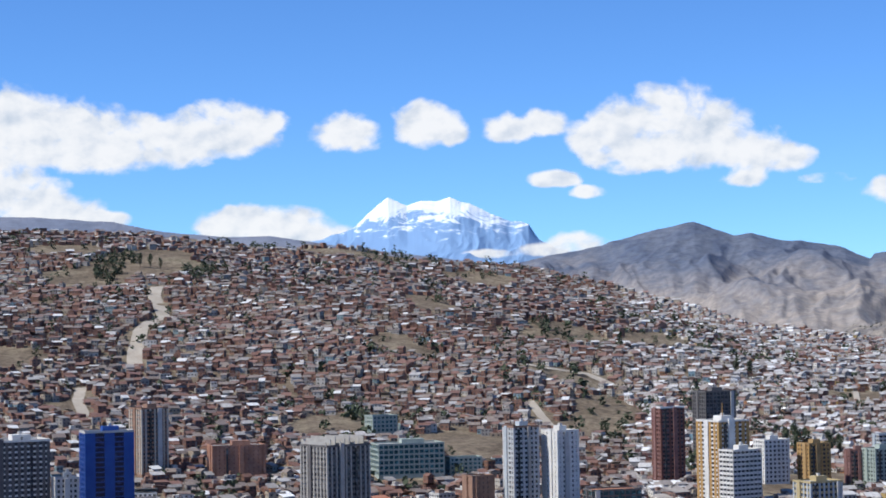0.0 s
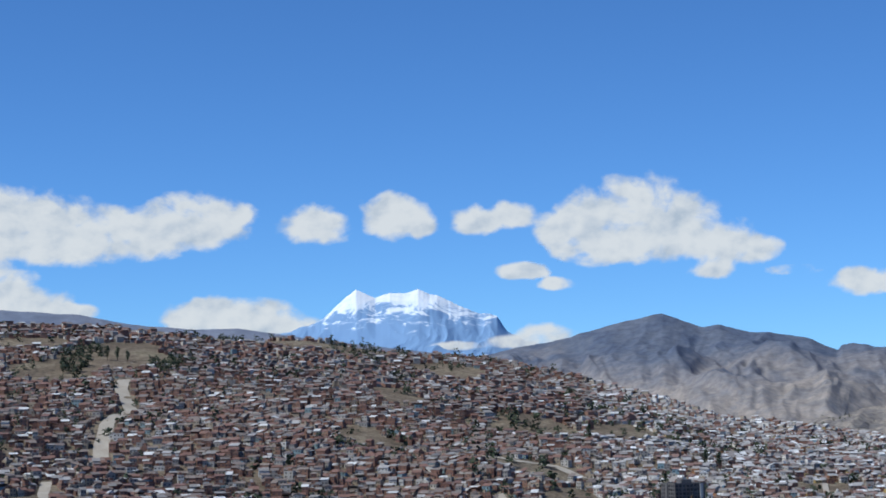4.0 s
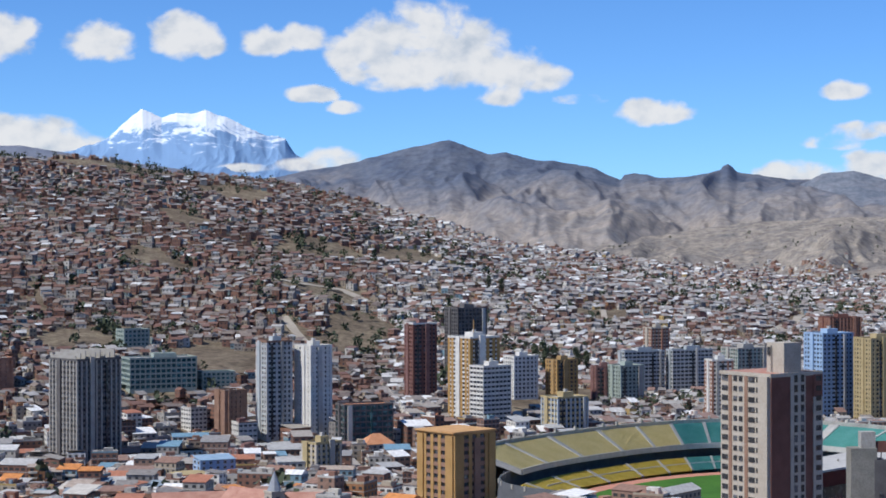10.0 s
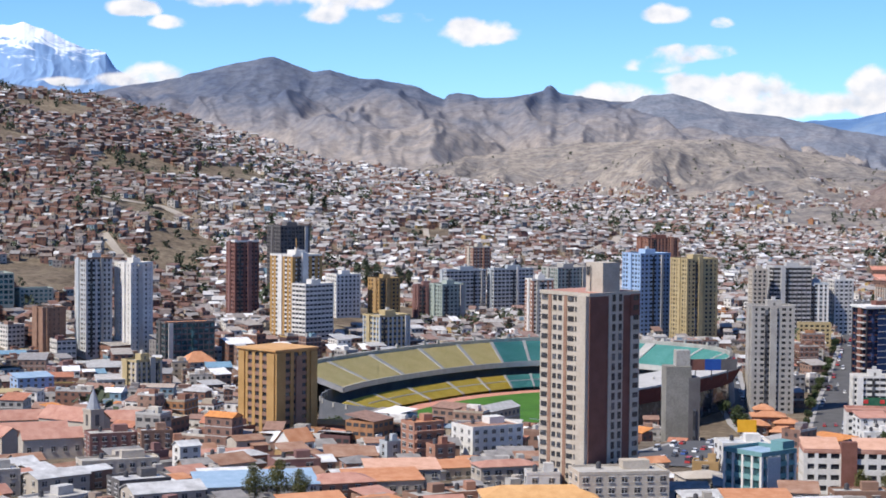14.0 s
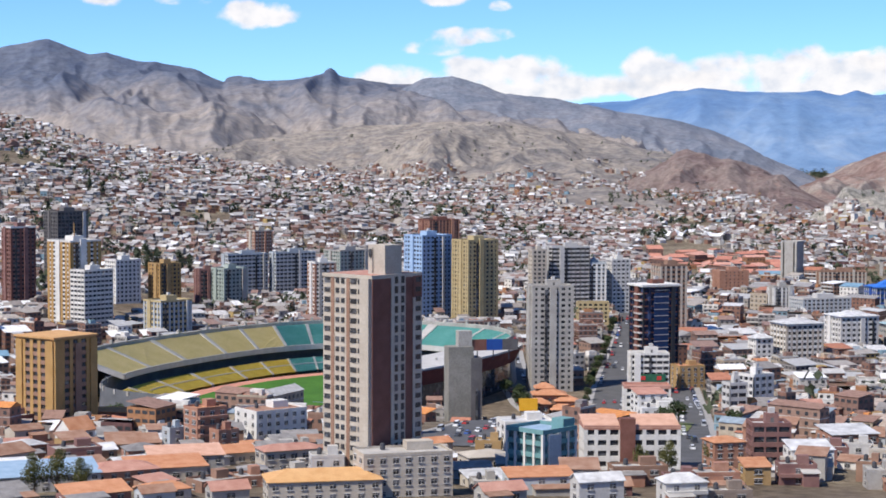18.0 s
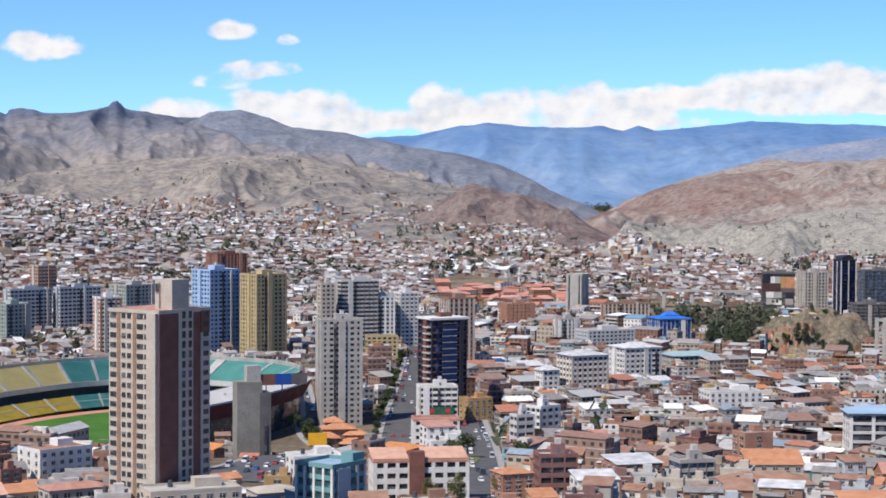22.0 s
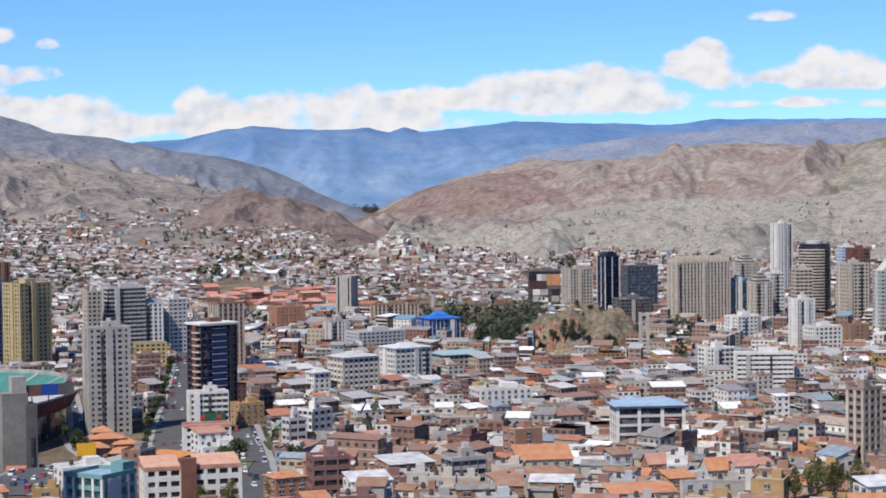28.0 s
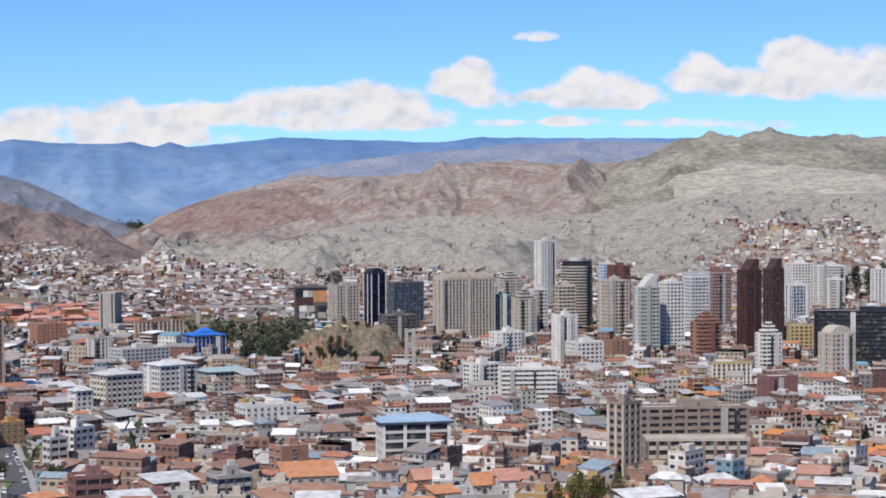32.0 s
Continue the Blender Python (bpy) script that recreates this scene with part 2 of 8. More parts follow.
def mesh_from(name, verts, faces, mats, smooth=False):
    me = bpy.data.meshes.new(name)
    me.from_pydata(verts, [], faces)
    for m in (mats if isinstance(mats, (list, tuple)) else [mats]):
        me.materials.append(m)
    if smooth:
        me.polygons.foreach_set("use_smooth", [True] * len(me.polygons))
    return me


EARTH = rock("dry_hillside_earth", [(0.3, (0.125, 0.10, 0.075)), (0.48, (0.20, 0.16, 0.12)), (0.62, (0.28, 0.235, 0.17)), (0.75, (0.13, 0.12, 0.075))], 0.02, grain=1.0)
azs = [-180 + 6 * i for i in range(24)] + [-36 + 0.4 * i for i in range(260)] + [68 + 4 * i for i in range(28)]
rads = [0.5, 20, 45, 80, 130, 200, 280, 350, 420] + [480 + 20 * i for i in range(62)] + [1720 + 30 * i for i in range(34)] + [2760 + 130 * i for i in range(17)]
gv, gf = [], []
for a in azs:
    for r in rads:
        x, y = polar(a, r)
        gv.append((x, y, ground_z(x, y)))
nr = len(rads)
for i in range(len(azs)):
    j = (i + 1) % len(azs)
    for k in range(nr - 1):
        gf.append((i * nr + k, j * nr + k, j * nr + k + 1, i * nr + k + 1))
gv.append((0, 0, 128.2))
for i in range(len(azs)):
    gf.append((len(gv) - 1, ((i + 1) % len(azs)) * nr, i * nr))
tagged(new("ground", mesh_from("ground", gv, gf, EARTH, True)), "dry brown earth of the valley and its built-up hillside", "ground", kind="structure")


def relief(p, q, seed):
    """Spurs and gullies that run down a slope: p metres along it, q metres down it."""
    p += 110 * noise.noise((p * 0.0028, q * 0.0024, seed)) + 24 * noise.noise((p * 0.012, q * 0.010, seed + 4))
    h = 0.75 * fbm(p * 0.0016, q * 0.0016, seed + 7, 3)
    for f, k, a in ((0.0036, 0.30, 0.62), (0.0098, 0.30, 0.27), (0.027, 0.35, 0.105), (0.07, 0.45, 0.035)):
        n = noise.noise((p * f + seed, q * f * k, seed + f * 300))
        h += a * (0.5 - 2 * abs(n))
    return h


def ridge(name, label, mat, sky_az, sky_el, r_top, r_foot, z_foot, rough_amp, na=260, ns=46, seed=0.0, power=1.0, jag=0.0):
    """A mountain side: from its foot up to a skyline given in degrees, then down behind it."""
    vs, fs = [], []
    a0, a1 = sky_az[0], sky_az[-1]
    for i in range(na):
        az = a0 + (a1 - a0) * i / (na - 1)
        el = float(np.interp(az, sky_az, sky_el)) + jag * fbm(az * 1.7, seed, 0.3)
        flat_el = sum(float(np.interp(az + o, sky_az, sky_el)) for o in (-2.4, -1.6, -0.8, 0, 0.8, 1.6, 2.4)) / 7
        for k in range(ns):
            s = k / (ns - 1) * 1.18
            r = r_foot + (r_top - r_foot) * s
            x, y = polar(az, r)
            f = min(s, 1.0)
            zt = EYE + r_top * math.tan(radians(el * f ** 6 + flat_el * (1 - f ** 6)))
            env = math.sin(math.pi * min(f, 1.0)) ** 0.7 if 0 < f < 1 else 0.0
            env *= min(1.0, (az - a0) / 1.5, (a1 - az) / 1.5) * min(1.0, f / 0.38)
            h = z_foot + (zt - z_foot) * f ** power
            h += env * rough_amp * relief(radians(az) * r_top, r, seed)
            if s > 1:
                h = zt - (s - 1) * (zt - z_foot) * 1.6
            vs.append((x, y, h))
    for i in range(na - 1):
        for k in range(ns - 1):
            fs.append((i * ns + k, (i + 1) * ns + k, (i + 1) * ns + k + 1, i * ns + k + 1))
    return tagged(new(name, mesh_from(name, vs, fs, mat, True)), label, "mountain", kind="structure")


# the cap paints a bluish cloud shadow on the range's upper slopes
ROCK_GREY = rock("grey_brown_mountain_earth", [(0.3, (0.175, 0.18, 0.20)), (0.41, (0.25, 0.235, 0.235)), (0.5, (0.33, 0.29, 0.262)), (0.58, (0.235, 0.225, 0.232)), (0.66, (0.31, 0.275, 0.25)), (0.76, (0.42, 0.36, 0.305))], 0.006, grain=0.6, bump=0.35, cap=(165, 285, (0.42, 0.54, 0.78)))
ROCK_FRONT = rock("pale_brown_mountain_earth", [(0.3, (0.15, 0.148, 0.155)), (0.41, (0.25, 0.228, 0.215)), (0.5, (0.345, 0.305, 0.265)), (0.57, (0.225, 0.21, 0.205)), (0.66, (0.33, 0.285, 0.245)), (0.78, (0.42, 0.365, 0.31))], 0.009, grain=0.85, bump=0.5)
ROCK_RED = rock("tan_and_reddish_hill_earth", [(0.3, (0.231, 0.169, 0.15)), (0.41, (0.325, 0.263, 0.231)), (0.5, (0.375, 0.331, 0.294)), (0.57, (0.281, 0.219, 0.194)), (0.65, (0.325, 0.231, 0.2)), (0.78, (0.463, 0.431, 0.381))], 0.009, strata=0.2, grain=0.8, bump=0.6)
ROCK_FLANK = rock("brick_red_flank_earth", [(0.3, (0.173, 0.114, 0.103)), (0.42, (0.252, 0.173, 0.152)), (0.54, (0.299, 0.237, 0.21)), (0.66, (0.262, 0.157, 0.131)), (0.8, (0.367, 0.325, 0.289))], 0.011, grain=0.85, bump=0.6)
ROCK_CLIFF = rock("red_brown_cliff_rock", [(0.3, (0.129, 0.098, 0.103)), (0.44, (0.222, 0.16, 0.15)), (0.56, (0.279, 0.227, 0.206)), (0.7, (0.284, 0.17, 0.144))], 0.014, grain=0.85, bump=0.8)
ROCK_PALE = rock("pale_eroded_clay", [(0.3, (0.204, 0.198, 0.174)), (0.42, (0.342, 0.324, 0.288)), (0.52, (0.462, 0.432, 0.384)), (0.62, (0.264, 0.258, 0.222)), (0.76, (0.48, 0.456, 0.402))], 0.034, strata=0.6, grain=1.0, bump=1.0)
# distance haze is painted in as blue; the cap thins it towards the crest
ROCK_FAR = rock("haze_blue_distant_mountain", [(0.34, (0.115, 0.205, 0.345)), (0.5, (0.165, 0.26, 0.405)), (0.66, (0.25, 0.33, 0.43))], 0.004, bump=0.2, grain=0.25, cap=(185, 262, (0.62, 0.74, 0.88)))
# bluish haze of distance put into the upland's base colour
ROCK_DIM = rock("hazed_purple_grey_upland", [(0.3, (0.15, 0.18, 0.25)), (0.6, (0.21, 0.23, 0.29))], 0.004, bump=0.3, grain=0.4)

ridge("mountain_distant", "distant mountain range with blue haze painted in", ROCK_FAR, [14, 22, 24.1, 25.4, 26.5, 27.5, 28.9, 29.9, 31.0, 31.6, 32.06, 32.6, 34.1, 35.5, 37.2, 38.6, 40.3, 41.6, 44.7, 60, 75], [0.6, 0.9, 1.35, 1.42, 1.68, 1.8, 1.68, 1.66, 1.72, 1.56, 1.74, 1.56, 1.73, 1.88, 1.78, 1.78, 1.7, 1.86, 1.83, 1.7, 1.5], 4780, 4150, 60, 34, na=520, ns=90, seed=2.0, jag=0.03)
ridge("mountain_upland", "far grey upland with bluish haze painted in, behind the built-up hill", ROCK_DIM, [-45, -14.3, -13.3, -12.3, -10.8, -10, -8.5, -6.6, -5.2, -4, -3.1, 0, 4], [3.2, 3.65, 3.58, 3.58, 3.47, 3.44, 3.12, 2.93, 2.95, 2.76, 2.6, 2.2, 1.6], 4200, 3300, 120, 30, seed=4.0, jag=0.02)
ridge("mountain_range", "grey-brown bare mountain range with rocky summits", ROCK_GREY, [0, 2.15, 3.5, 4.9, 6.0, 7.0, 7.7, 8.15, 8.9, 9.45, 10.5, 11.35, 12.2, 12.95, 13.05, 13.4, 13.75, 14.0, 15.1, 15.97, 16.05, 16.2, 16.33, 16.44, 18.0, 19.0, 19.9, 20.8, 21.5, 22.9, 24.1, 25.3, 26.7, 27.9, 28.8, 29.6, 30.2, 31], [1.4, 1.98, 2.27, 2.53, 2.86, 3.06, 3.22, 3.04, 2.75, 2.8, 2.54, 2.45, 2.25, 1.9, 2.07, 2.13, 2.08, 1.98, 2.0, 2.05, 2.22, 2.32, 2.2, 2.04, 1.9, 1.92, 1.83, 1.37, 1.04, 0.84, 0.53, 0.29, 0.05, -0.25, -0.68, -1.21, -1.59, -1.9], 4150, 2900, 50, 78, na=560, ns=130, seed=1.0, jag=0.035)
ridge("mountain_spur", "pale brown eroded spur with a red cliff", ROCK_FRONT, [8, 13.2, 16.7, 19.3, 21.2, 22.9, 24.45, 26.2, 26.9, 27.13, 27.9, 28.8, 29.6, 30.3, 31], [-0.6, 0.11, 0.63, 0.76, 0.76, 0.54, 0.28, -0.21, -0.4, -0.5, -0.8, -1.1, -1.4, -1.6, -1.9], 3350, 2450, 38, 60, na=440, ns=110, seed=6.0, jag=0.04)
ridge("mountain_red_hill", "reddish bare hill over the valley mouth", ROCK_RED, [29.5, 30.6, 31.7, 32.7, 33.8, 34.5, 36.2, 37.0, 38.6, 40.3, 42.0, 44.0, 45.2, 46.4, 48, 52], [-1.5, -1.25, -0.69, -0.18, 0.17, 0.34, 0.74, 0.65, 0.63, 0.76, 0.86, 1.0, 1.02, 1.1, 1.0, 0.4], 3700, 2700, 40, 70, na=460, ns=110, seed=8.0, jag=0.04)
ridge("mountain_red_flank", "brick-red flank of the hill at the valley mouth", ROCK_FLANK, [29.5, 30.6, 31.7, 32.7, 33.8, 34.5, 35.6, 36.6, 37.6, 38.6, 39.6, 40.6], [-1.5, -1.23, -0.68, -0.19, 0.12, 0.24, 0.38, 0.34, 0.1, -0.15, -0.4, -0.8], 3560, 2700, 40, 62, na=300, ns=110, seed=71.0, jag=0.06)
ridge("mountain_badlands", "pale grey eroded clay slopes above the towers", ROCK_PALE, [29.5, 31, 32.7, 34.45, 36, 37.7, 40.3, 42.4, 44.2, 45.5, 46.7, 48, 49.3, 51.8, 53.8, 60, 75], [-2.3, -1.91, -1.48, -1.25, -1.13, -0.79, -0.56, -0.6, -0.6, -0.4, -0.2, 0.0, 0.08, 0.1, 0.15, 0.3, 0.3], 2950, 2050, 22, 58, na=620, ns=150, seed=11.0, jag=0.06, power=1.1)
ROCK_CRAG = rock("grey_green_crag", [(0.3, (0.19, 0.185, 0.146)), (0.46, (0.28, 0.269, 0.224)), (0.6, (0.381, 0.358, 0.302)), (0.76, (0.246, 0.246, 0.19))], 0.009, strata=1, grain=0.95)
ridge("mountain_crag", "grey-green craggy hill above the towers", ROCK_CRAG, [44.5, 45.6, 46.4, 46.74, 47.6, 48.2, 48.56, 48.9, 49.4, 49.97, 50.3, 51, 51.6, 52.3, 53.8, 60, 75], [0.2, 0.8, 1.15, 1.32, 1.7, 1.8, 2.05, 1.84, 1.8, 1.95, 2.06, 1.84, 1.8, 1.9, 1.78, 1.8, 1.5], 3450, 2700, 40, 55, na=380, ns=56, seed=21.0, jag=0.13)
ridge("mountain_cliff", "reddish cliff at the canyon mouth", ROCK_CLIFF, [24.4, 25.6, 26.3, 26.75, 27.1, 27.5, 27.9, 28.4, 28.8, 29.3, 29.6, 30.2, 30.8, 31.4], [-1.6, -0.95, -0.5, -0.15, -0.07, -0.2, -0.34, -0.42, -0.6, -0.75, -0.92, -1.2, -1.5, -1.9], 3000, 2480, 40, 52, na=240, ns=90, seed=31.0, jag=0.08, power=0.9)
QUARRY = rock("pale_quarry_terraces", [(0.3, (0.30, 0.285, 0.245)), (0.42, (0.47, 0.44, 0.38)), (0.5, (0.33, 0.31, 0.27)), (0.58, (0.52, 0.485, 0.42)), (0.66, (0.37, 0.35, 0.30)), (0.78, (0.50, 0.47, 0.41))], 0.012, strata=7, grain=0.8)
ridge("mountain_quarry", "pale terraced quarry slope on the hillside", QUARRY, [45.6, 46.3, 46.9, 47.6, 48.4, 49.3, 50.2, 51.2, 52.2, 53.2, 54.5, 56, 58], [-1.2, -0.7, 0.25, 0.72, 0.85, 1.1, 1.0, 0.98, 0.85, 0.75, 0.5, 0.1, -0.6], 3060, 2820, 50, 20, na=260, ns=70, seed=41.0, jag=0.07)


# lavender tone paints the haze over the plateau
ROCK_PLAIN = rock("hazed_lavender_grey_plateau", [(0.32, (0.165, 0.205, 0.30)), (0.5, (0.215, 0.25, 0.33)), (0.68, (0.28, 0.295, 0.345))], 0.009, bump=0.3, grain=0.5)
ridge("mountain_plateau", "lavender grey plateau with painted haze beyond the red hill", ROCK_PLAIN, [31.5, 33.5, 36, 38, 40, 42, 44.5, 47, 50, 60, 75], [-0.6, 0.35, 0.9, 1.25, 1.42, 1.6, 1.72, 1.68, 1.6, 1.4, 1.2], 4480, 3900, 60, 26, na=300, ns=50, seed=51.0, jag=0.06)
# carries the cap's painted cloud shadow and haze on along the shoulder
ROCK_BACK = rock("shaded_blue_grey_shoulder", [(0.3, (0.135, 0.16, 0.21)), (0.48, (0.19, 0.21, 0.255)), (0.64, (0.25, 0.255, 0.285))], 0.009, bump=0.4, grain=0.6)
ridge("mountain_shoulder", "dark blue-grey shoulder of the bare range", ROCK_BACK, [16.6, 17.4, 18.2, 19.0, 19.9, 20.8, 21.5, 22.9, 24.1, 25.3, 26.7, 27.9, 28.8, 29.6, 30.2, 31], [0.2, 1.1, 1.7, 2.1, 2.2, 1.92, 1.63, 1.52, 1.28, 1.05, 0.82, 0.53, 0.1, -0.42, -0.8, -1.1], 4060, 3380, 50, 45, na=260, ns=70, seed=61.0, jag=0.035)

# ---- pieces ----
BOXES = {}


def box_mesh(sx, sy, sz, mat, name="piece"):
    """A box with its base at z=0, shared by all pieces of that size and paint."""
    key = (round(sx, 2), round(sy, 2), round(sz, 2), mat.name)
    if key not in BOXES:
        x, y = key[0] / 2, key[1] / 2
        z = key[2]
        v = [(-x, -y, 0), (x, -y, 0), (x, y, 0), (-x, y, 0), (-x, -y, z), (x, -y, z), (x, y, z), (-x, y, z)]
        f = [(0, 1, 5, 4), (1, 2, 6, 5), (2, 3, 7, 6), (3, 0, 4, 7), (4, 5, 6, 7), (3, 2, 1, 0)]
        BOXES[key] = mesh_from(name, v, f, mat)
    return BOXES[key]


def ring_mesh(w, d, t, h, mat):
    key = ("ring", round(w, 2), round(d, 2), round(t, 2), round(h, 2), mat.name)
    if key not in BOXES:
        v, f = [], []
        for z in (0, h):
            for k in (0, t):
                x, y = w / 2 - k, d / 2 - k
                v += [(-x, -y, z), (x, -y, z), (x, y, z), (-x, y, z)]
        for i in range(4):
            j = (i + 1) % 4
            f += [(i, j, 8 + j, 8 + i), (4 + j, 4 + i, 12 + i, 12 + j), (8 + i, 8 + j, 12 + j, 12 + i), (j, i, 4 + i, 4 + j)]
        BOXES[key] = mesh_from("ring", v, f, mat)
    return BOXES[key]


def put(name, me, parent, loc=(0, 0, 0), rz=0.0, label=""):
    ob = new(name, me)
    ob.parent = parent
    ob.location = loc
    ob.rotation_euler = (0, 0, rz)
    if label:
        ob["label"] = label
    return ob


def thing(name, x, y, rot, label, category, group="", z=None):
    e = new(name)
    e.location = (x, y, ground_z(x, y) if z is None else z)
    e.rotation_euler = (0, 0, radians(rot))
    FOOT.append((x, y, 18))
    return tagged(e, label, category, group)


FOOT = []


def clear(x, y, pad=0.0):
    return all((x - a) ** 2 + (y - b) ** 2 > (c + pad) ** 2 for a, b, c in FOOT)


TOWERS = "high-rise buildings of the valley"


def building(name, label, x, y, rot, w, d, h, floors, wall="white", piers="", glaze=GL_DARK, nx=6, ny=5, pier=0.38, span=0.46, roof="deck", room=True, sink=3.0, group=TOWERS, crown="", balcony=0, z=None, category="building", top="", shaft=True):
    """A block of storeys: dark glazing set back behind spandrels and piers, with parapet and roof house.
    rot: degrees; pier and span: shares of the bay and the storey that are solid."""
    e = thing(name, x, y, rot, label, category, group, z)
    FOOT[-1] = (x, y, max(w, d) * 0.72)
    seen = -1 if rot + math.degrees(math.atan2(x, y)) > 0 else 1
    fh = h / floors
    wm, pm = PAINT[wall], PAINT[piers or wall]
    put("glazing", box_mesh(w - 0.9, d - 0.9, h + sink, glaze), e, (0, 0, -sink), label="recessed dark window glazing")
    sh = fh * span
    sp = ring_mesh(w, d, 0.5, sh, wm)
    for i in range(floors):
        put("spandrel", sp, e, (0, 0, i * fh))
    put("plinth", ring_mesh(w + 0.1, d + 0.1, 0.6, sink + 0.4, wm), e, (0, 0, -sink))
    for n, length, off, turn_ in ((nx, w, d, 0), (ny, d, w, 90)):
        if n < 1:
            continue
        bay = length / n
        pw = max(0.35, bay * pier)
        pmsh = box_mesh(pw, 0.62, h, pm)
        for k in range(n + 1):
            u = -length / 2 + k * bay
            u = max(-length / 2 + pw / 2 - 0.06, min(length / 2 - pw / 2 + 0.06, u))
            for s in ((-1,) if turn_ == 0 else (seen,)):
                v = s * (off / 2 - 0.25)
                put("pier", pmsh, e, (u, v, 0) if turn_ == 0 else (v, u, 0), radians(turn_))
    put("roof", box_mesh(w - 1.1, d - 1.1, 0.25, PAINT[roof]), e, (0, 0, h + 0.02))
    put("parapet", ring_mesh(w + 0.16, d + 0.16, 0.4, min(1.3, fh * 0.45), PAINT[crown or wall]), e, (0, 0, h - 0.05))
    rv = random.Random(int(x * 7 + y * 3))
    if shaft and nx > 3 and h > 18 and rv.random() < 0.75:      # stair shaft or balcony stack proud of the facade
        k = rv.randrange(1, nx)
        put("facade_shaft", box_mesh(w / nx * rv.choice([0.55, 0.8, 0.95]), 1.3, h + rv.choice([0, 0.5, 2.2]), rv.choice([pm, wm, PAINT["grey"], PAINT["pale"]])), e, (-w / 2 + k * w / nx, -d / 2 - 0.35, 0))
        put("facade_groove", box_mesh(w / nx * 0.4, 0.9, h - 1, glaze), e, (w / 2 - rv.randrange(1, nx) * w / nx, -d / 2 - 0.1, 0), label="dark recessed window column")
        put("facade_shaft", box_mesh(1.1, d / max(ny, 1) * 0.9, h + 1, wm), e, (seen * (w / 2 + 0.25), rv.uniform(-0.2, 0.2) * d, 0))
    if room:
        rw, rd, rh = w * 0.34, d * 0.36, 3.4
        ro = put("roof_house", box_mesh(rw, rd, rh, wm), e, (w * 0.08, d * 0.1, h + 0.2))
        put("tank", box_mesh(1.9, 1.9, 1.7, PAINT["pale"]), ro, (0, 0, rh))
        if math.hypot(x, y) < 1150:
            put("door", box_mesh(1.1, 0.12, 2.1, PAINT["dark"]), ro, (0, -rd / 2, 0))
    if top == "step":
        for k, (f, hh) in enumerate(((0.72, 3.2), (0.5, 6.2), (0.26, 8.6))):
            put("setback", box_mesh(w * f, d * f, hh, wm), e, (0, 0, h + 0.2))
            put("setback_glazing", box_mesh(w * f + 0.1, d * f + 0.1, 1.2, glaze), e, (0, 0, h + hh - 2.2))
    elif top == "arch":
        n = 9
        vs = [(math.cos(math.pi * i / n) * w * 0.42, s_ * d * 0.4, math.sin(math.pi * i / n) * w * 0.3) for s_ in (-1, 1) for i in range(n + 1)]
        fs = [(i, i + 1, n + 2 + i, n + 1 + i) for i in range(n)] + [tuple(range(n, -1, -1)), tuple(range(n + 1, 2 * n + 2))]
        put("arched_crown", mesh_from("arch", vs, fs, wm), e, (0, 0, h + 0.2))
    elif top == "fins":
        for k in range(nx + 1):
            put("fin", box_mesh(0.5, d * 0.9, 3.0 + 1.4 * (k % 3), pm), e, (-w / 2 + k * w / nx * 0.98 + 0.3, 0, h))
    elif top == "slant":
        vs = [(-w * .4, -d * .4, 0), (w * .4, -d * .4, 0), (w * .4, d * .4, 0), (-w * .4, d * .4, 0), (w * .1, -d * .4, 9), (w * .4, -d * .4, 9), (w * .4, d * .4, 9), (w * .1, d * .4, 9)]
        put("slanted_crown", mesh_from("slant", vs, [(0, 1, 5, 4), (1, 2, 6, 5), (2, 3, 7, 6), (3, 0, 4, 7), (4, 5, 6, 7)], wm), e, (0, 0, h + 0.1))
    elif top == "mast":
        put("mast", box_mesh(0.5, 0.5, 9, pm), e, (0, 0, h + 3))
    if balcony:
        bw = w / nx * 0.9
        bm_ = box_mesh(bw, 1.5, 1.0, wm)
        for i in range(1, floors):
            for k in range(0, nx, balcony):
                put("balcony", bm_, e, (-w / 2 + (k + 0.5) * w / nx, -d / 2 - 0.7, i * fh - 0.1))
    return e


def round_tower(label, x, y, r, h, floors):
    """A drum-shaped tower of dark glass with a pale balcony band at every storey."""
    e = thing("round_tower", x, y, 0, label, "building", TOWERS)
    FOOT[-1] = (x, y, r * 1.3)
    n = 20

    def drum(ra, z0, z1, mat, a0=0.0, a1=2 * math.pi):
        vs = [(ra * math.cos(a0 + (a1 - a0) * i / n), ra * math.sin(a0 + (a1 - a0) * i / n), z) for z in (z0, z1) for i in range(n + 1)]
        fs = [(i, i + 1, n + 2 + i, n + 1 + i) for i in range(n)] + [tuple(range(n, -1, -1)), tuple(range(n + 1, 2 * n + 2))]
        return mesh_from("drum", vs, fs, mat)
    put("glazing", drum(r, -3, h, GL_DARK), e, label="dark curved glazing")
    fh = h / floors
    band, dark = drum(r + 0.9, 0, 1.1, PAINT["cream"], radians(150), radians(262)), drum(r + 0.35, 0, 0.7, PAINT["black"])
    for i in range(floors):
        put("slab", dark, e, (0, 0, i * fh))
        put("balcony", band, e, (0, 0, i * fh))
    put("crown", drum(r * 0.96, 0, 3.0, PAINT["black"]), e, (0, 0, h))
    put("roof", drum(r * 0.5, 0, 2.5, PAINT["pale"]), e, (0, 0, h + 3.0))
    return e


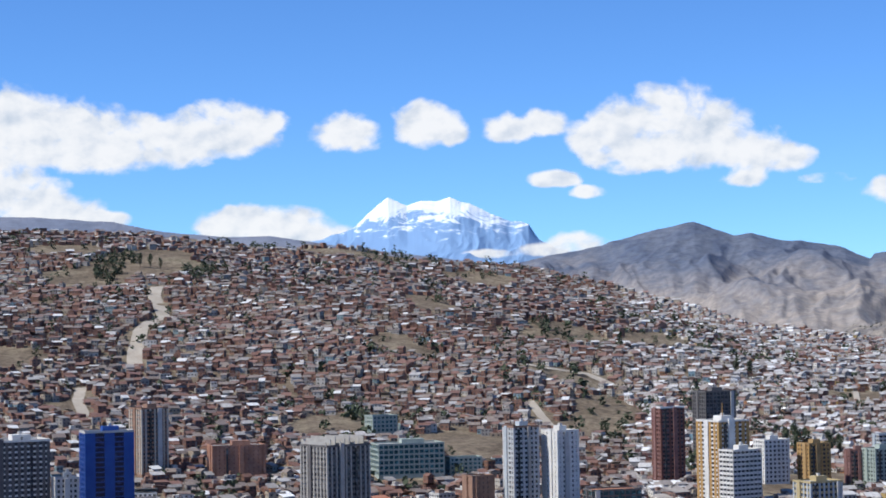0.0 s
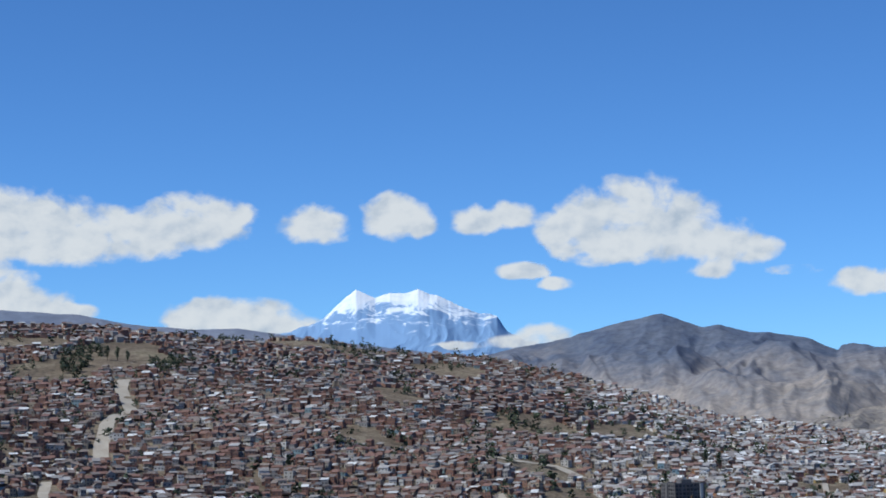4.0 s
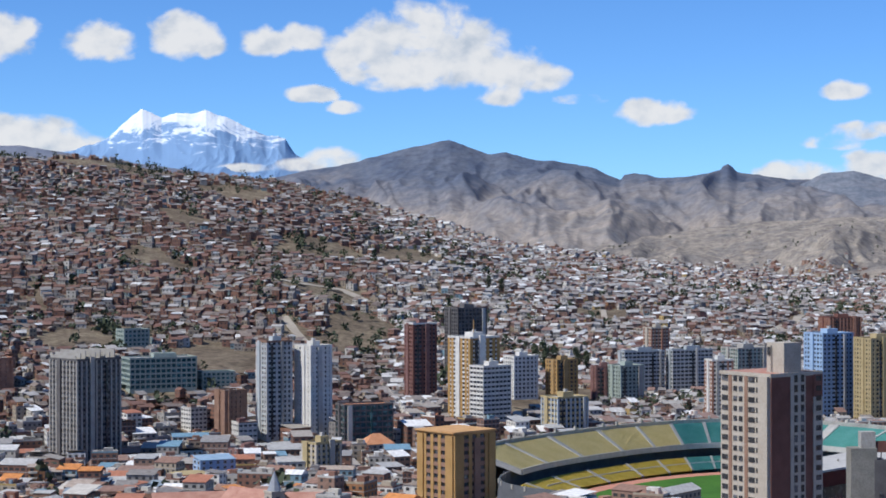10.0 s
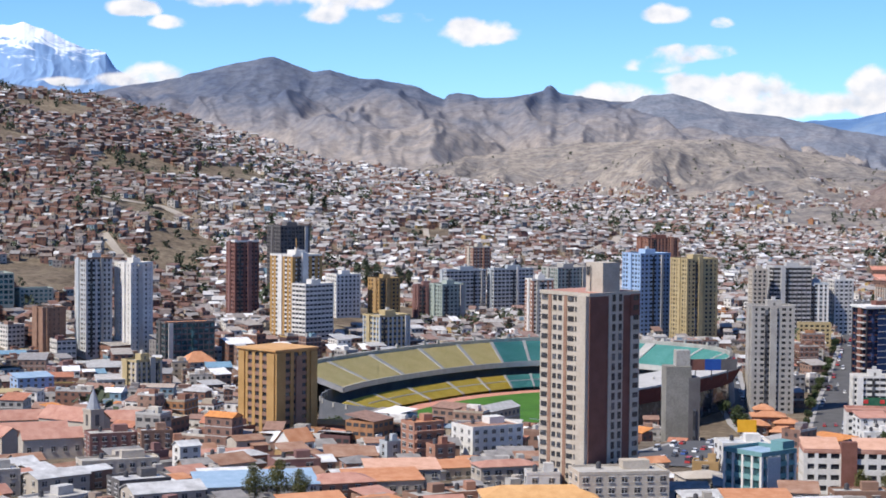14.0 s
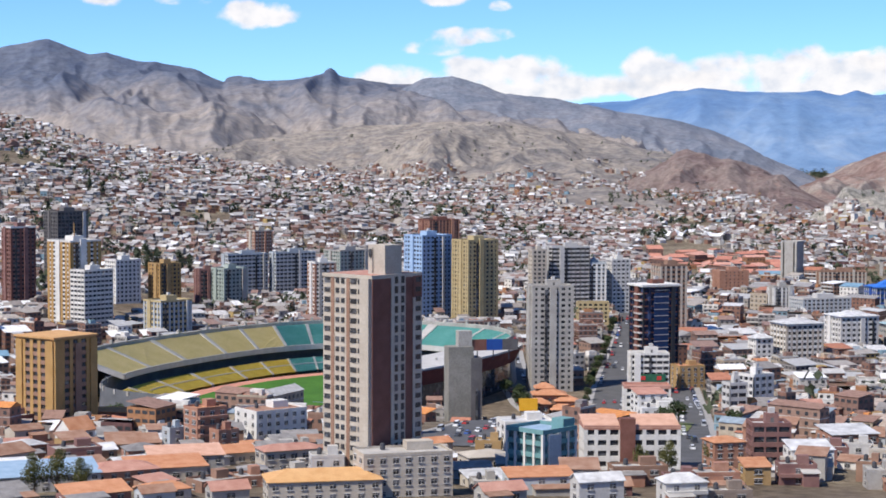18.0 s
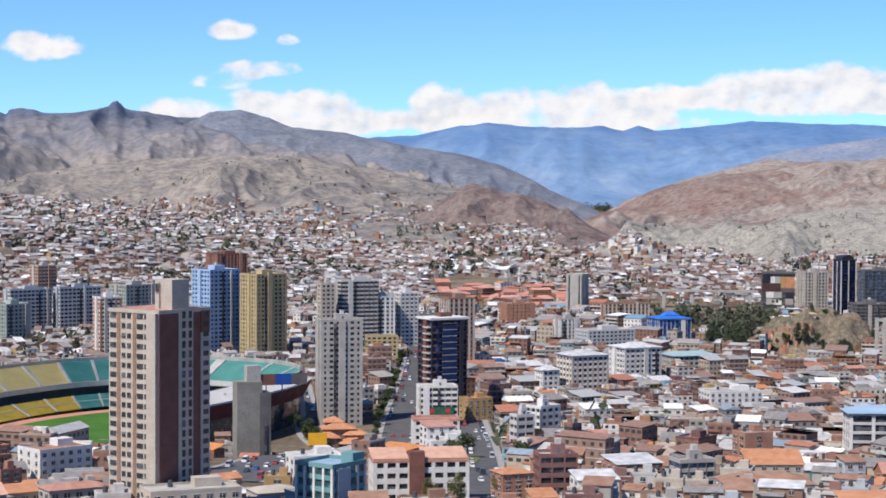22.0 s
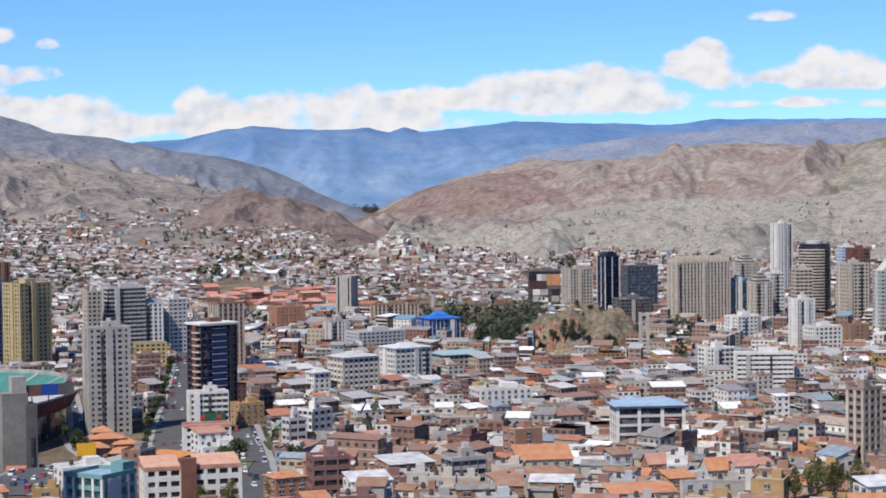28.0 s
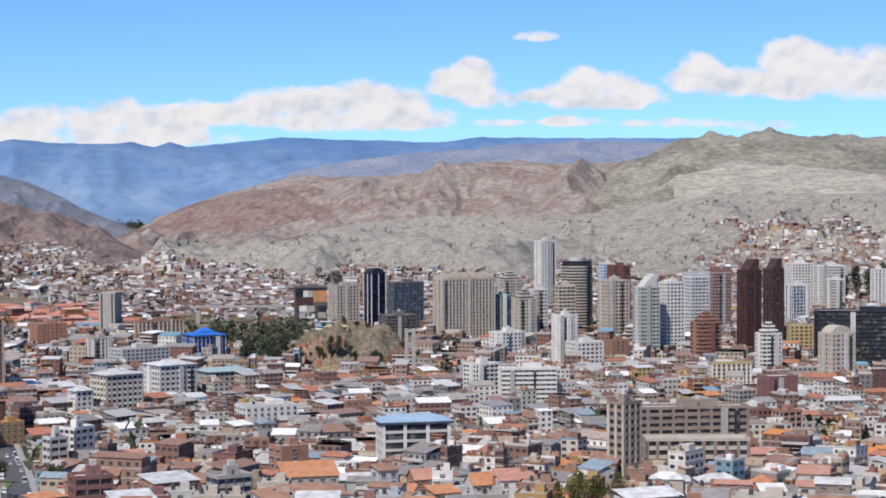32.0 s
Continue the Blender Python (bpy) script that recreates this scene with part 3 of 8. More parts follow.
# ---- high-rise buildings ----
building("office_tower", "navy blue office tower with two glossy slabs", -206.6, 1142.0, 22.3, 29.8, 17.9, 69.1, 23, wall='navy', piers='navy', glaze=GL_NAVY, nx=2, pier=0.42, span=0.25, crown='pale', ny=5)
building("apartment_tower", "brown brick apartment tower with pale side bays", -209.7, 1325.1, 39.0, 21.8, 17.5, 45.4, 15, wall='brown', piers='cream', nx=6, ny=5)
building("apartment_block", "low red brick block with a bare flank", -149.0, 1334.7, 16.4, 38.2, 22.9, 20.3, 7, wall='brick', pier=0.8, span=0.75, nx=11, ny=6)
building("apartment_tower", "white and dark striped apartment block", -244.4, 1066.8, 27.9, 31.6, 25.2, 70.3, 23, wall='white', piers='dark', pier=0.5, span=0.35, nx=9, ny=7)
building("apartment_block", "pale grey low apartment block", -216.0, 1064.1, 21.5, 13.4, 10.7, 48.5, 16, wall='pale', nx=4, ny=3)
building("apartment_tower", "dark brown-grey tower with stepped roof", -64.5, 1095.9, 38.4, 30.7, 27.6, 63.2, 21, wall='dark', piers='grey', pier=0.3, top='fins', nx=9, ny=8)
building("office_building", "green glass office building", -27.2, 1339.7, 16.2, 48.3, 24.2, 21.8, 6, wall='green', glaze=GL_TEAL, pier=0.2, span=0.35, nx=13, ny=7)
building("office_building", "pale green low office building", 13.0, 1348.9, 14.4, 24.0, 14.4, 11.7, 4, wall='green', glaze=GL_TEAL, room=False, nx=7, ny=4)
building("apartment_block", "pale teal stepped building on the slope", -51.7, 1517.6, 27.0, 22.1, 15.5, 13.4, 4, wall='green', glaze=GL_TEAL, room=False, nx=6, ny=4)
building("apartment_tower", "pale blue-grey tower with a brown crown", 48.3, 1192.7, 25.7, 18.4, 14.7, 61.3, 20, wall='sky', piers='pale', crown='brown', nx=5, ny=4)
building("apartment_tower", "white tower with small square windows", 73.5, 1196.4, 36.5, 17.9, 16.1, 57.8, 19, wall='white', pier=0.55, span=0.5, nx=5, ny=4)
building("apartment_block", "orange-brown office block with a blank flank", 20.8, 1192.6, 29.0, 16.4, 13.1, 30.3, 10, wall='brown', pier=0.75, span=0.6, room=False, nx=5, ny=4)
building("office_building", "dark glass low office building with an orange roof", 102.9, 1157.2, 14.9, 32.4, 16.2, 28.1, 8, wall='dark', glaze=GL_TEAL, pier=0.12, span=0.3, roof='orange', room=False, nx=9, ny=5)
building("apartment_tower", "dark red tower with white lower balconies", 162.6, 1362.2, 18.2, 19.2, 15.3, 54.7, 18, wall='plum', piers='redbrown', crown='white', nx=5, ny=4)
building("apartment_tower", "unfinished dark grey concrete tower", 213.1, 1479.1, 21.8, 27.0, 21.6, 57.3, 19, wall='dark', piers='dark', pier=0.25, span=0.35, top='mast', nx=8, ny=6)
building("apartment_tower", "golden ochre tower with curved crown and white flank", 186.4, 1255.8, 31.6, 26.2, 23.6, 55.9, 19, wall='white', piers='gold', pier=0.5, span=0.42, top='mast', nx=5, ny=5)
building("apartment_tower", "pale lower wing with white balcony bands", 194.0, 1231.7, 31.1, 24.2, 14.5, 39.6, 13, wall='white', piers='pale', pier=0.15, span=0.5, nx=7, ny=4)
building("apartment_tower", "white tower with dark window columns", 238.0, 1366.4, 20.1, 20.6, 16.4, 31.1, 10, wall='white', pier=0.4, nx=6, ny=5)
building("apartment_tower", "ochre tower with a bare brown flank", 269.4, 1368.1, 23.9, 18.9, 15.1, 29.9, 10, wall='ochre', piers='gold', nx=5, ny=4)
building("apartment_block", "ochre and blue apartment block by the stadium", 237.4, 1196.0, 23.8, 24.3, 19.5, 24.1, 7, wall='yellow', piers='sky', nx=7, ny=5)
building("apartment_block", "maroon apartment block on the valley floor", 304.0, 1384.3, 7.6, 14.9, 11.9, 25.0, 8, wall='plum', nx=4, ny=3)
building("apartment_block", "pale green apartment block with a green roof", 319.9, 1375.0, 21.9, 21.5, 17.2, 26.7, 9, wall='green', nx=6, ny=5)
building("apartment_block", "long grey-blue slab of flats", 347.2, 1439.0, 16.4, 36.3, 10.9, 30.4, 10, wall='sky', piers='pale', pier=0.15, nx=10, ny=3)
building("apartment_block", "long grey-blue slab of flats", 387.9, 1445.3, 15.0, 36.6, 11.0, 30.8, 10, wall='sky', piers='pale', pier=0.15, nx=10, ny=3)
building("apartment_tower", "cream and brick red tower on the slope", 407.9, 1633.5, 16.0, 18.2, 14.5, 27.5, 9, wall='cream', piers='brick', nx=5, ny=4)
building("apartment_block", "grey green apartment slab", 440.6, 1469.7, 18.3, 29.8, 23.8, 30.8, 10, wall='grey', piers='green', nx=8, ny=7)
building("apartment_tower", "pale brick tower with white balconies", 357.0, 1252.2, 9.1, 15.9, 12.7, 40.9, 14, wall='white', piers='brick', pier=0.35, nx=4, ny=4)
building("apartment_tower", "light blue tower with balcony stacks", 433.2, 1245.4, 18.8, 26.3, 21.0, 57.4, 19, wall='blue', piers='blue', pier=0.34, span=0.5, nx=7, ny=6)
building("apartment_tower", "mustard yellow tower with brown central bay", 458.0, 1216.6, 14.4, 25.5, 20.4, 56.2, 19, wall='yellow', piers='yellow', pier=0.45, nx=7, ny=6)
building("apartment_block", "red brick building with penthouse", 614.1, 1733.2, 5.5, 32.8, 26.2, 23.0, 8, wall='redbrown', piers='brick', nx=9, ny=7)
building("apartment_tower", "grey concrete tower with paired windows", 387.5, 915.3, -10.9, 22.4, 15.7, 55.5, 19, wall='grey', pier=0.45, span=0.5, nx=6, ny=4)
building("apartment_tower", "dark banded tower with white balconies", 540.5, 1244.1, -3.5, 28.7, 14.4, 48.5, 16, wall='pale', piers='dark', pier=0.15, span=0.42, nx=8, ny=4)
building("apartment_tower", "narrow cream tower on the valley floor", 513.8, 1237.0, -2.6, 11.1, 8.9, 46.1, 15, wall='cream', nx=3, ny=2)
building("apartment_tower", "pale blue apartment tower", 560.0, 1243.3, -14.2, 17.7, 14.2, 36.0, 12, wall='sky', piers='white', nx=5, ny=4)
building("apartment_tower", "white tower with grey window bands", 581.7, 1246.6, -0.0, 14.8, 11.8, 39.0, 13, wall='white', piers='pale', top='mast', nx=4, ny=3)
building("apartment_block", "mustard low block with a white stair bay", 534.7, 1186.9, -19.3, 22.0, 11.0, 14.1, 5, wall='yellow', room=False, nx=6, ny=3)
building("glass_tower", "dark navy glass tower with a white roof slab", 449.6, 916.5, 3.9, 22.1, 15.4, 53.2, 15, wall='redbrown', piers='black', glaze=GL_NAVY, pier=0.2, span=0.2, crown='white', roof='sky', nx=6, ny=4)
building("office_building", "white office block with rounded window bands", 426.9, 876.4, -16.0, 20.0, 12.0, 21.1, 7, wall='white', piers='pale', pier=0.1, span=0.45, nx=6, ny=3)
building("apartment_tower", "brown brick tower behind the glass tower", 554.6, 1108.9, -1.6, 19.2, 15.4, 51.9, 17, wall='brown', piers='cream', nx=5, ny=4)
building("apartment_tower", "blank pale concrete slab tower", 842.9, 1444.2, 31.7, 12.3, 15.9, 37.5, 13, wall='grey', pier=0.9, span=0.9, room=False, nx=3, ny=4)
building("office_building", "blue-roofed office with blue bands", 795.7, 1221.7, -8.1, 27.3, 21.9, 19.7, 5, wall='navy', piers='white', glaze=GL_BLUE, pier=0.1, span=0.4, roof='blueroof', crown='blue', nx=8, ny=6)
building("apartment_block", "long brick apartment slab", 839.2, 1357.2, -16.7, 39.6, 11.9, 18.9, 6, wall='brown', piers='cream', nx=11, ny=3)
building("apartment_block", "white apartment block with grid of windows", 562.8, 957.9, -0.4, 24.5, 19.6, 26.5, 8, wall='white', piers='cream', nx=7, ny=5)
building("apartment_block", "white apartment block with roof rooms", 641.1, 1024.2, -2.0, 26.9, 21.5, 23.0, 7, wall='white', piers='pale', nx=7, ny=6)
building("apartment_block", "narrow white apartment wing", 539.4, 958.8, 0.6, 11.4, 9.1, 18.3, 6, wall='white', nx=3, ny=3)
building("apartment_block", "white and grey office block", 723.0, 1197.2, -1.1, 40.0, 20.0, 16.7, 6, wall='pale', piers='sky', nx=11, ny=6)
building("apartment_block", "grey office block on the valley floor", 719.9, 1250.0, -4.9, 16.5, 13.2, 20.1, 7, wall='grey', piers='white', nx=5, ny=4)
building("office_building", "low building with a teal metal roof", 704.5, 1054.9, -8.7, 33.7, 20.2, 13.0, 4, wall='grey', glaze=GL_TEAL, roof='sky', room=False, nx=9, ny=6)
building("apartment_block", "red brick block on the valley floor", 762.9, 1409.1, -8.4, 25.3, 20.2, 17.5, 6, wall='brick', pier=0.7, span=0.6, nx=7, ny=6)
building("apartment_block", "modern white apartment block with deep balconies", 477.1, 579.6, -27.5, 27.9, 14.0, 21.6, 6, wall='pale', piers='white', pier=0.14, span=0.3, roof='blueroof', room=False, nx=3, ny=3)
building("apartment_block", "white modern building with grey bands", 793.5, 894.8, -6.6, 18.2, 14.5, 22.9, 8, wall='white', pier=0.15, nx=5, ny=4)
building("apartment_block", "wide white office with long windows", 792.6, 850.2, -35.0, 35.0, 14.0, 22.9, 8, wall='white', piers='pale', pier=0.1, span=0.55, nx=10, ny=4)
building("office_building", "office block with red, blue and white panels", 1045.0, 1420.9, -31.3, 29.6, 14.8, 33.5, 11, wall='dark', piers='dark', pier=0.1, nx=8, ny=4)
building("apartment_tower", "grey residential tower with balcony columns", 1061.8, 1391.3, -12.3, 23.6, 18.9, 35.9, 12, wall='grey', piers='cream', nx=7, ny=5)
building("glass_tower", "black glass tower with white edge columns", 1039.3, 1315.9, -3.3, 16.1, 12.9, 52.8, 18, wall='black', piers='white', glaze=GL_NAVY, nx=2, ny=2, pier=0.1, span=0.2, top='arch')
building("glass_tower", "blue glass office tower", 1047.4, 1281.9, -14.3, 29.1, 14.6, 45.5, 15, wall='dark', piers='dark', glaze=GL_BLUE, pier=0.08, span=0.2, nx=8, ny=4)
building("office_building", "dark horizontal-banded office block", 997.4, 1231.8, -19.0, 26.5, 21.2, 22.9, 8, wall='dark', piers='dark', pier=0.1, nx=7, ny=6)
building("apartment_tower", "broad cream tower with vertical ribs", 1036.0, 1189.7, -13.0, 50.6, 17.7, 54.2, 18, wall='cream', piers='cream', pier=0.5, span=0.2, nx=16, ny=5, top='fins')
building("apartment_tower", "tall white tower with dark ribs", 1315.4, 1384.4, -8.5, 17.6, 14.1, 67.3, 22, wall='white', piers='white', pier=0.5, span=0.3, nx=5, ny=4)
round_tower("dark round tower with cream balcony bands", 1158.8, 1178.7, 13.9, 62.1, 24)
building("apartment_tower", "tower with cream balcony bands", 1110.9, 1145.1, -24.1, 15.1, 12.1, 46.3, 15, wall='cream', piers='cream', pier=0.1, nx=4, ny=3)
building("glass_tower", "teal glass tower with white frame", 1071.7, 1181.6, -17.2, 14.0, 11.2, 38.6, 13, wall='teal', piers='white', glaze=GL_BLUE, pier=0.1, span=0.2, nx=4, ny=3)
building("apartment_tower", "cream stepped tower on the valley floor", 1070.6, 1152.5, -12.9, 16.9, 13.5, 37.5, 13, wall='cream', top='step', nx=5, ny=4)
building("apartment_tower", "white and blue slender tower", 1097.2, 1162.9, -18.3, 13.2, 10.6, 43.1, 14, wall='white', piers='sky', nx=4, ny=3)
building("apartment_tower", "cream stepped tower on the valley floor", 1234.2, 1348.8, -17.5, 20.0, 16.0, 34.6, 12, wall='cream', piers='grey', top='step', nx=6, ny=4)
building("apartment_block", "white apartment block with a blue glass corner", 962.4, 1054.8, -7.4, 21.7, 17.3, 23.3, 8, wall='white', glaze=GL_BLUE, nx=6, ny=5)
building("apartment_tower", "white tower with dark chequered windows", 986.3, 1016.7, -9.1, 15.4, 12.3, 37.1, 12, wall='white', piers='white', pier=0.5, nx=4, ny=3)
building("apartment_tower", "cream tower with ribbed corners", 1134.7, 1109.9, -15.6, 21.1, 16.9, 51.7, 17, wall='cream', piers='cream', pier=0.3, nx=6, ny=5)
building("apartment_tower", "blue and white narrow tower", 1299.6, 1280.3, -20.4, 12.4, 9.9, 50.2, 17, wall='white', piers='blue', nx=3, ny=3)
building("apartment_tower", "brown brick tower on the valley floor", 1235.0, 1201.4, -20.8, 17.5, 14.0, 55.4, 18, wall='redbrown', nx=5, ny=4)
building("apartment_tower", "grey-green tower with many windows", 1070.7, 1011.4, -18.6, 16.8, 13.5, 54.4, 18, wall='pale', piers='green', pier=0.3, top='slant', nx=5, ny=4)
building("apartment_tower", "white tower with bay windows", 1103.2, 1014.6, -17.4, 16.6, 13.3, 56.1, 19, wall='white', piers='white', pier=0.3, nx=5, ny=4)
building("apartment_tower", "white and blue tower with vertical bays", 1192.9, 1068.8, -18.1, 18.1, 14.5, 53.7, 18, wall='white', piers='sky', pier=0.35, top='fins', nx=5, ny=4)
building("apartment_tower", "brown-grey tower with jagged roofline", 1262.4, 1105.0, -18.8, 18.1, 14.5, 52.5, 18, wall='grey', piers='plum', top='fins', nx=5, ny=4)
building("apartment_tower", "dark red granite tower with stepped top", 1096.0, 928.3, -11.7, 13.3, 13.3, 70.1, 23, wall='granite', piers='granite', pier=0.4, span=0.35, top='slant', nx=4, ny=4)
building("apartment_tower", "dark red granite tower with stepped top", 1185.9, 978.9, -12.5, 12.2, 12.2, 64.6, 22, wall='granite', piers='granite', pier=0.4, span=0.35, top='slant', nx=3, ny=3)
building("apartment_block", "red brick stepped office building", 1072.6, 951.3, -18.4, 18.2, 14.6, 30.7, 10, wall='brick', piers='redbrown', pier=0.1, top='step', nx=5, ny=4)
building("apartment_tower", "white tower with stepped balconies", 1043.4, 865.9, -25.3, 15.4, 12.3, 30.0, 10, wall='white', piers='white', pier=0.12, span=0.5, top='step', nx=4, ny=3)
building("office_building", "grey-blue glass slab with a white flank", 1331.8, 1071.4, -21.2, 17.4, 13.9, 39.4, 13, wall='white', glaze=GL_BLUE, pier=0.1, span=0.15, nx=5, ny=4)
building("apartment_block", "yellow low block with a green roof", 1162.1, 932.6, -41.3, 18.6, 14.9, 23.4, 8, wall='yellow', roof='green', room=False, nx=5, ny=4)
building("apartment_block", "white apartment slab on the valley floor", 1525.0, 1225.3, -26.2, 23.9, 19.1, 41.0, 14, wall='white', nx=7, ny=5)
building("apartment_block", "white apartment slab with ribs", 1522.5, 1184.4, -27.1, 25.2, 20.2, 40.8, 14, wall='white', piers='pale', nx=7, ny=6)
building("apartment_tower", "grey-white tower with small balconies", 1470.8, 1137.2, -27.3, 13.9, 11.1, 32.6, 11, wall='white', piers='grey', nx=4, ny=3)
building("office_building", "long black glass building", 1149.9, 856.6, -48.3, 80.9, 24.3, 40.3, 13, wall='black', piers='black', pier=0.1, span=0.2, nx=12, ny=7)
building("apartment_tower", "cream residential tower with an arched crown", 1015.3, 783.6, -17.3, 19.3, 15.4, 37.3, 12, wall='cream', piers='cream', pier=0.45, span=0.5, top='arch', nx=5, ny=4)
building("apartment_tower", "white slender tower on the valley floor", 1551.1, 1145.8, -28.5, 12.5, 10.0, 37.5, 13, wall='white', nx=3, ny=3)
building("apartment_block", "long tan apartment block with deep balconies", 621.6, 561.3, -32.9, 51.9, 13.0, 24.5, 8, wall='tan', piers='tan', pier=0.22, span=0.5, nx=9, ny=4)
building("apartment_block", "low tan and white wing before the long block", 568.0, 509.0, -40.0, 42.0, 12.0, 14.5, 4, wall='cream', piers='tan', pier=0.28, span=0.46, room=False, nx=9, ny=3)
building("apartment_block", "tan apartment wing with a plain white flank", 522.0, 504.8, 4.0, 10.8, 8.6, 29.9, 10, wall='tan', piers='cream', pier=0.3, nx=3, ny=2)
building("apartment_block", "white apartment block on the avenue", 982.6, 991.7, -14.7, 22.6, 18.1, 18.8, 6, wall='white', nx=6, ny=5)
building("apartment_block", "brown double cube building", 1015.4, 989.7, -15.7, 14.8, 11.9, 18.2, 6, wall='brown', pier=0.7, nx=4, ny=3)
building("apartment_block", "plum coloured gabled office block", 888.6, 730.4, -20.6, 19.3, 15.4, 20.5, 7, wall='plum', pier=0.7, span=0.7, roof='zinc', room=False, nx=5, ny=4)
building("apartment_block", "round-cornered brick apartment building", 746.7, 607.4, -15.9, 12.0, 9.6, 16.9, 6, wall='brick', piers='pale', pier=0.1, span=0.45, nx=3, ny=3)
building("apartment_block", "maroon apartment building on the valley floor", 743.5, 621.9, -15.1, 9.6, 7.7, 16.6, 6, wall='plum', piers='plum', nx=3, ny=2)
building("apartment_block", "yellow and white low office", 965.1, 834.7, -34.1, 27.6, 11.0, 16.8, 6, wall='yellow', piers='white', room=False, nx=8, ny=3)


# ---- stadium ----
YEL = surface("yellow_stand_concrete", (0.56, 0.46, 0.20), (0.64, 0.53, 0.26), 0.12)
YEL2 = surface("bright_yellow_seats", (0.5, 0.37, 0.05), (0.58, 0.44, 0.09), 0.2)
TEAL_S = surface("green_stand_concrete", (0.07, 0.25, 0.22), (0.11, 0.31, 0.28), 0.12)
STAIR = surface("stair_concrete", (0.45, 0.43, 0.40), (0.55, 0.53, 0.5), 0.3)
CONC = surface("stained_concrete", (0.34, 0.32, 0.29), (0.46, 0.44, 0.40), 0.12, stain=0.4)
# dark wall colour with the shade of the stadium's near side painted in
SHADE_WALL = surface("shaded_blue_grey_stadium_wall", (0.10, 0.105, 0.115), (0.145, 0.15, 0.16), 0.15)
TURF = surface("mown_turf", (0.045, 0.135, 0.012), (0.07, 0.185, 0.02), 0.06, stain=0.35)
TRACK = surface("salmon_running_track", (0.52, 0.22, 0.15), (0.6, 0.28, 0.2), 0.2)
FASCIA = surface("dark_red_fascia", (0.11, 0.03, 0.03), (0.16, 0.05, 0.045), 0.2)
ASPHALT = surface("worn_asphalt", (0.085, 0.083, 0.082), (0.125, 0.122, 0.12), 0.15)

stadium = thing("stadium", BOWL[0], BOWL[1], -48, "oval football stadium with yellow and green concrete stands", "stadium", z=0.0)
FOOT[-1] = (BOWL[0], BOWL[1], 104)
FOOT.append((BOWL[0] + 70, BOWL[1] + 60, 75))
FOOT.append((BOWL[0] - 70, BOWL[1] - 60, 72))


def oval(f, phi):
    """Point of the bowl: f 0 at the track's edge, 1 at the outer rim; phi clockwise from the far end."""
    a, b = 50 + 42 * f, 100 + 48 * f
    s, c = math.sin(radians(phi)), math.cos(radians(phi))
    return a * math.copysign(abs(s) ** 0.72, s), b * math.copysign(abs(c) ** 0.85, c)


def sweep(profile, p0, p1, mat, n=8):
    """Sweeps a profile of (share of depth, height) round the bowl; closed at both ends by its own thickness below."""
    vs, fs = [], []
    m = len(profile)
    for i in range(n + 1):
        phi = p0 + (p1 - p0) * i / n
        for f, z in profile:
            x, y = oval(f, phi)
            vs.append((x, y, z))
    for i in range(n):
        for k in range(m - 1):
            fs.append((i * m + k, (i + 1) * m + k, (i + 1) * m + k + 1, i * m + k + 1))
    fs.append(tuple(range(m - 1, -1, -1)))
    fs.append(tuple(n * m + k for k in range(m)))
    return mesh_from("stand", vs, fs, mat)


def steps(f0, z0, f1, z1, n):
    out = []
    for i in range(n):
        out += [(f0 + (f1 - f0) * i / n, z0 + (z1 - z0) * (i + 1) / n), (f0 + (f1 - f0) * (i + 1) / n, z0 + (z1 - z0) * (i + 1) / n)]
    return [(f0, z0)] + out


def disc(name, a, b, z, mat, parent, n=72):
    vs = [(a * math.sin(2 * math.pi * i / n), b * math.cos(2 * math.pi * i / n), z) for i in range(n)]
    vs += [(x, y, z - 0.4) for x, y, _ in vs]
    fs = [tuple(range(n - 1, -1, -1))] + [(i, (i + 1) % n, n + (i + 1) % n, n + i) for i in range(n)]
    return put(name, mesh_from(name, vs, fs, mat), parent)


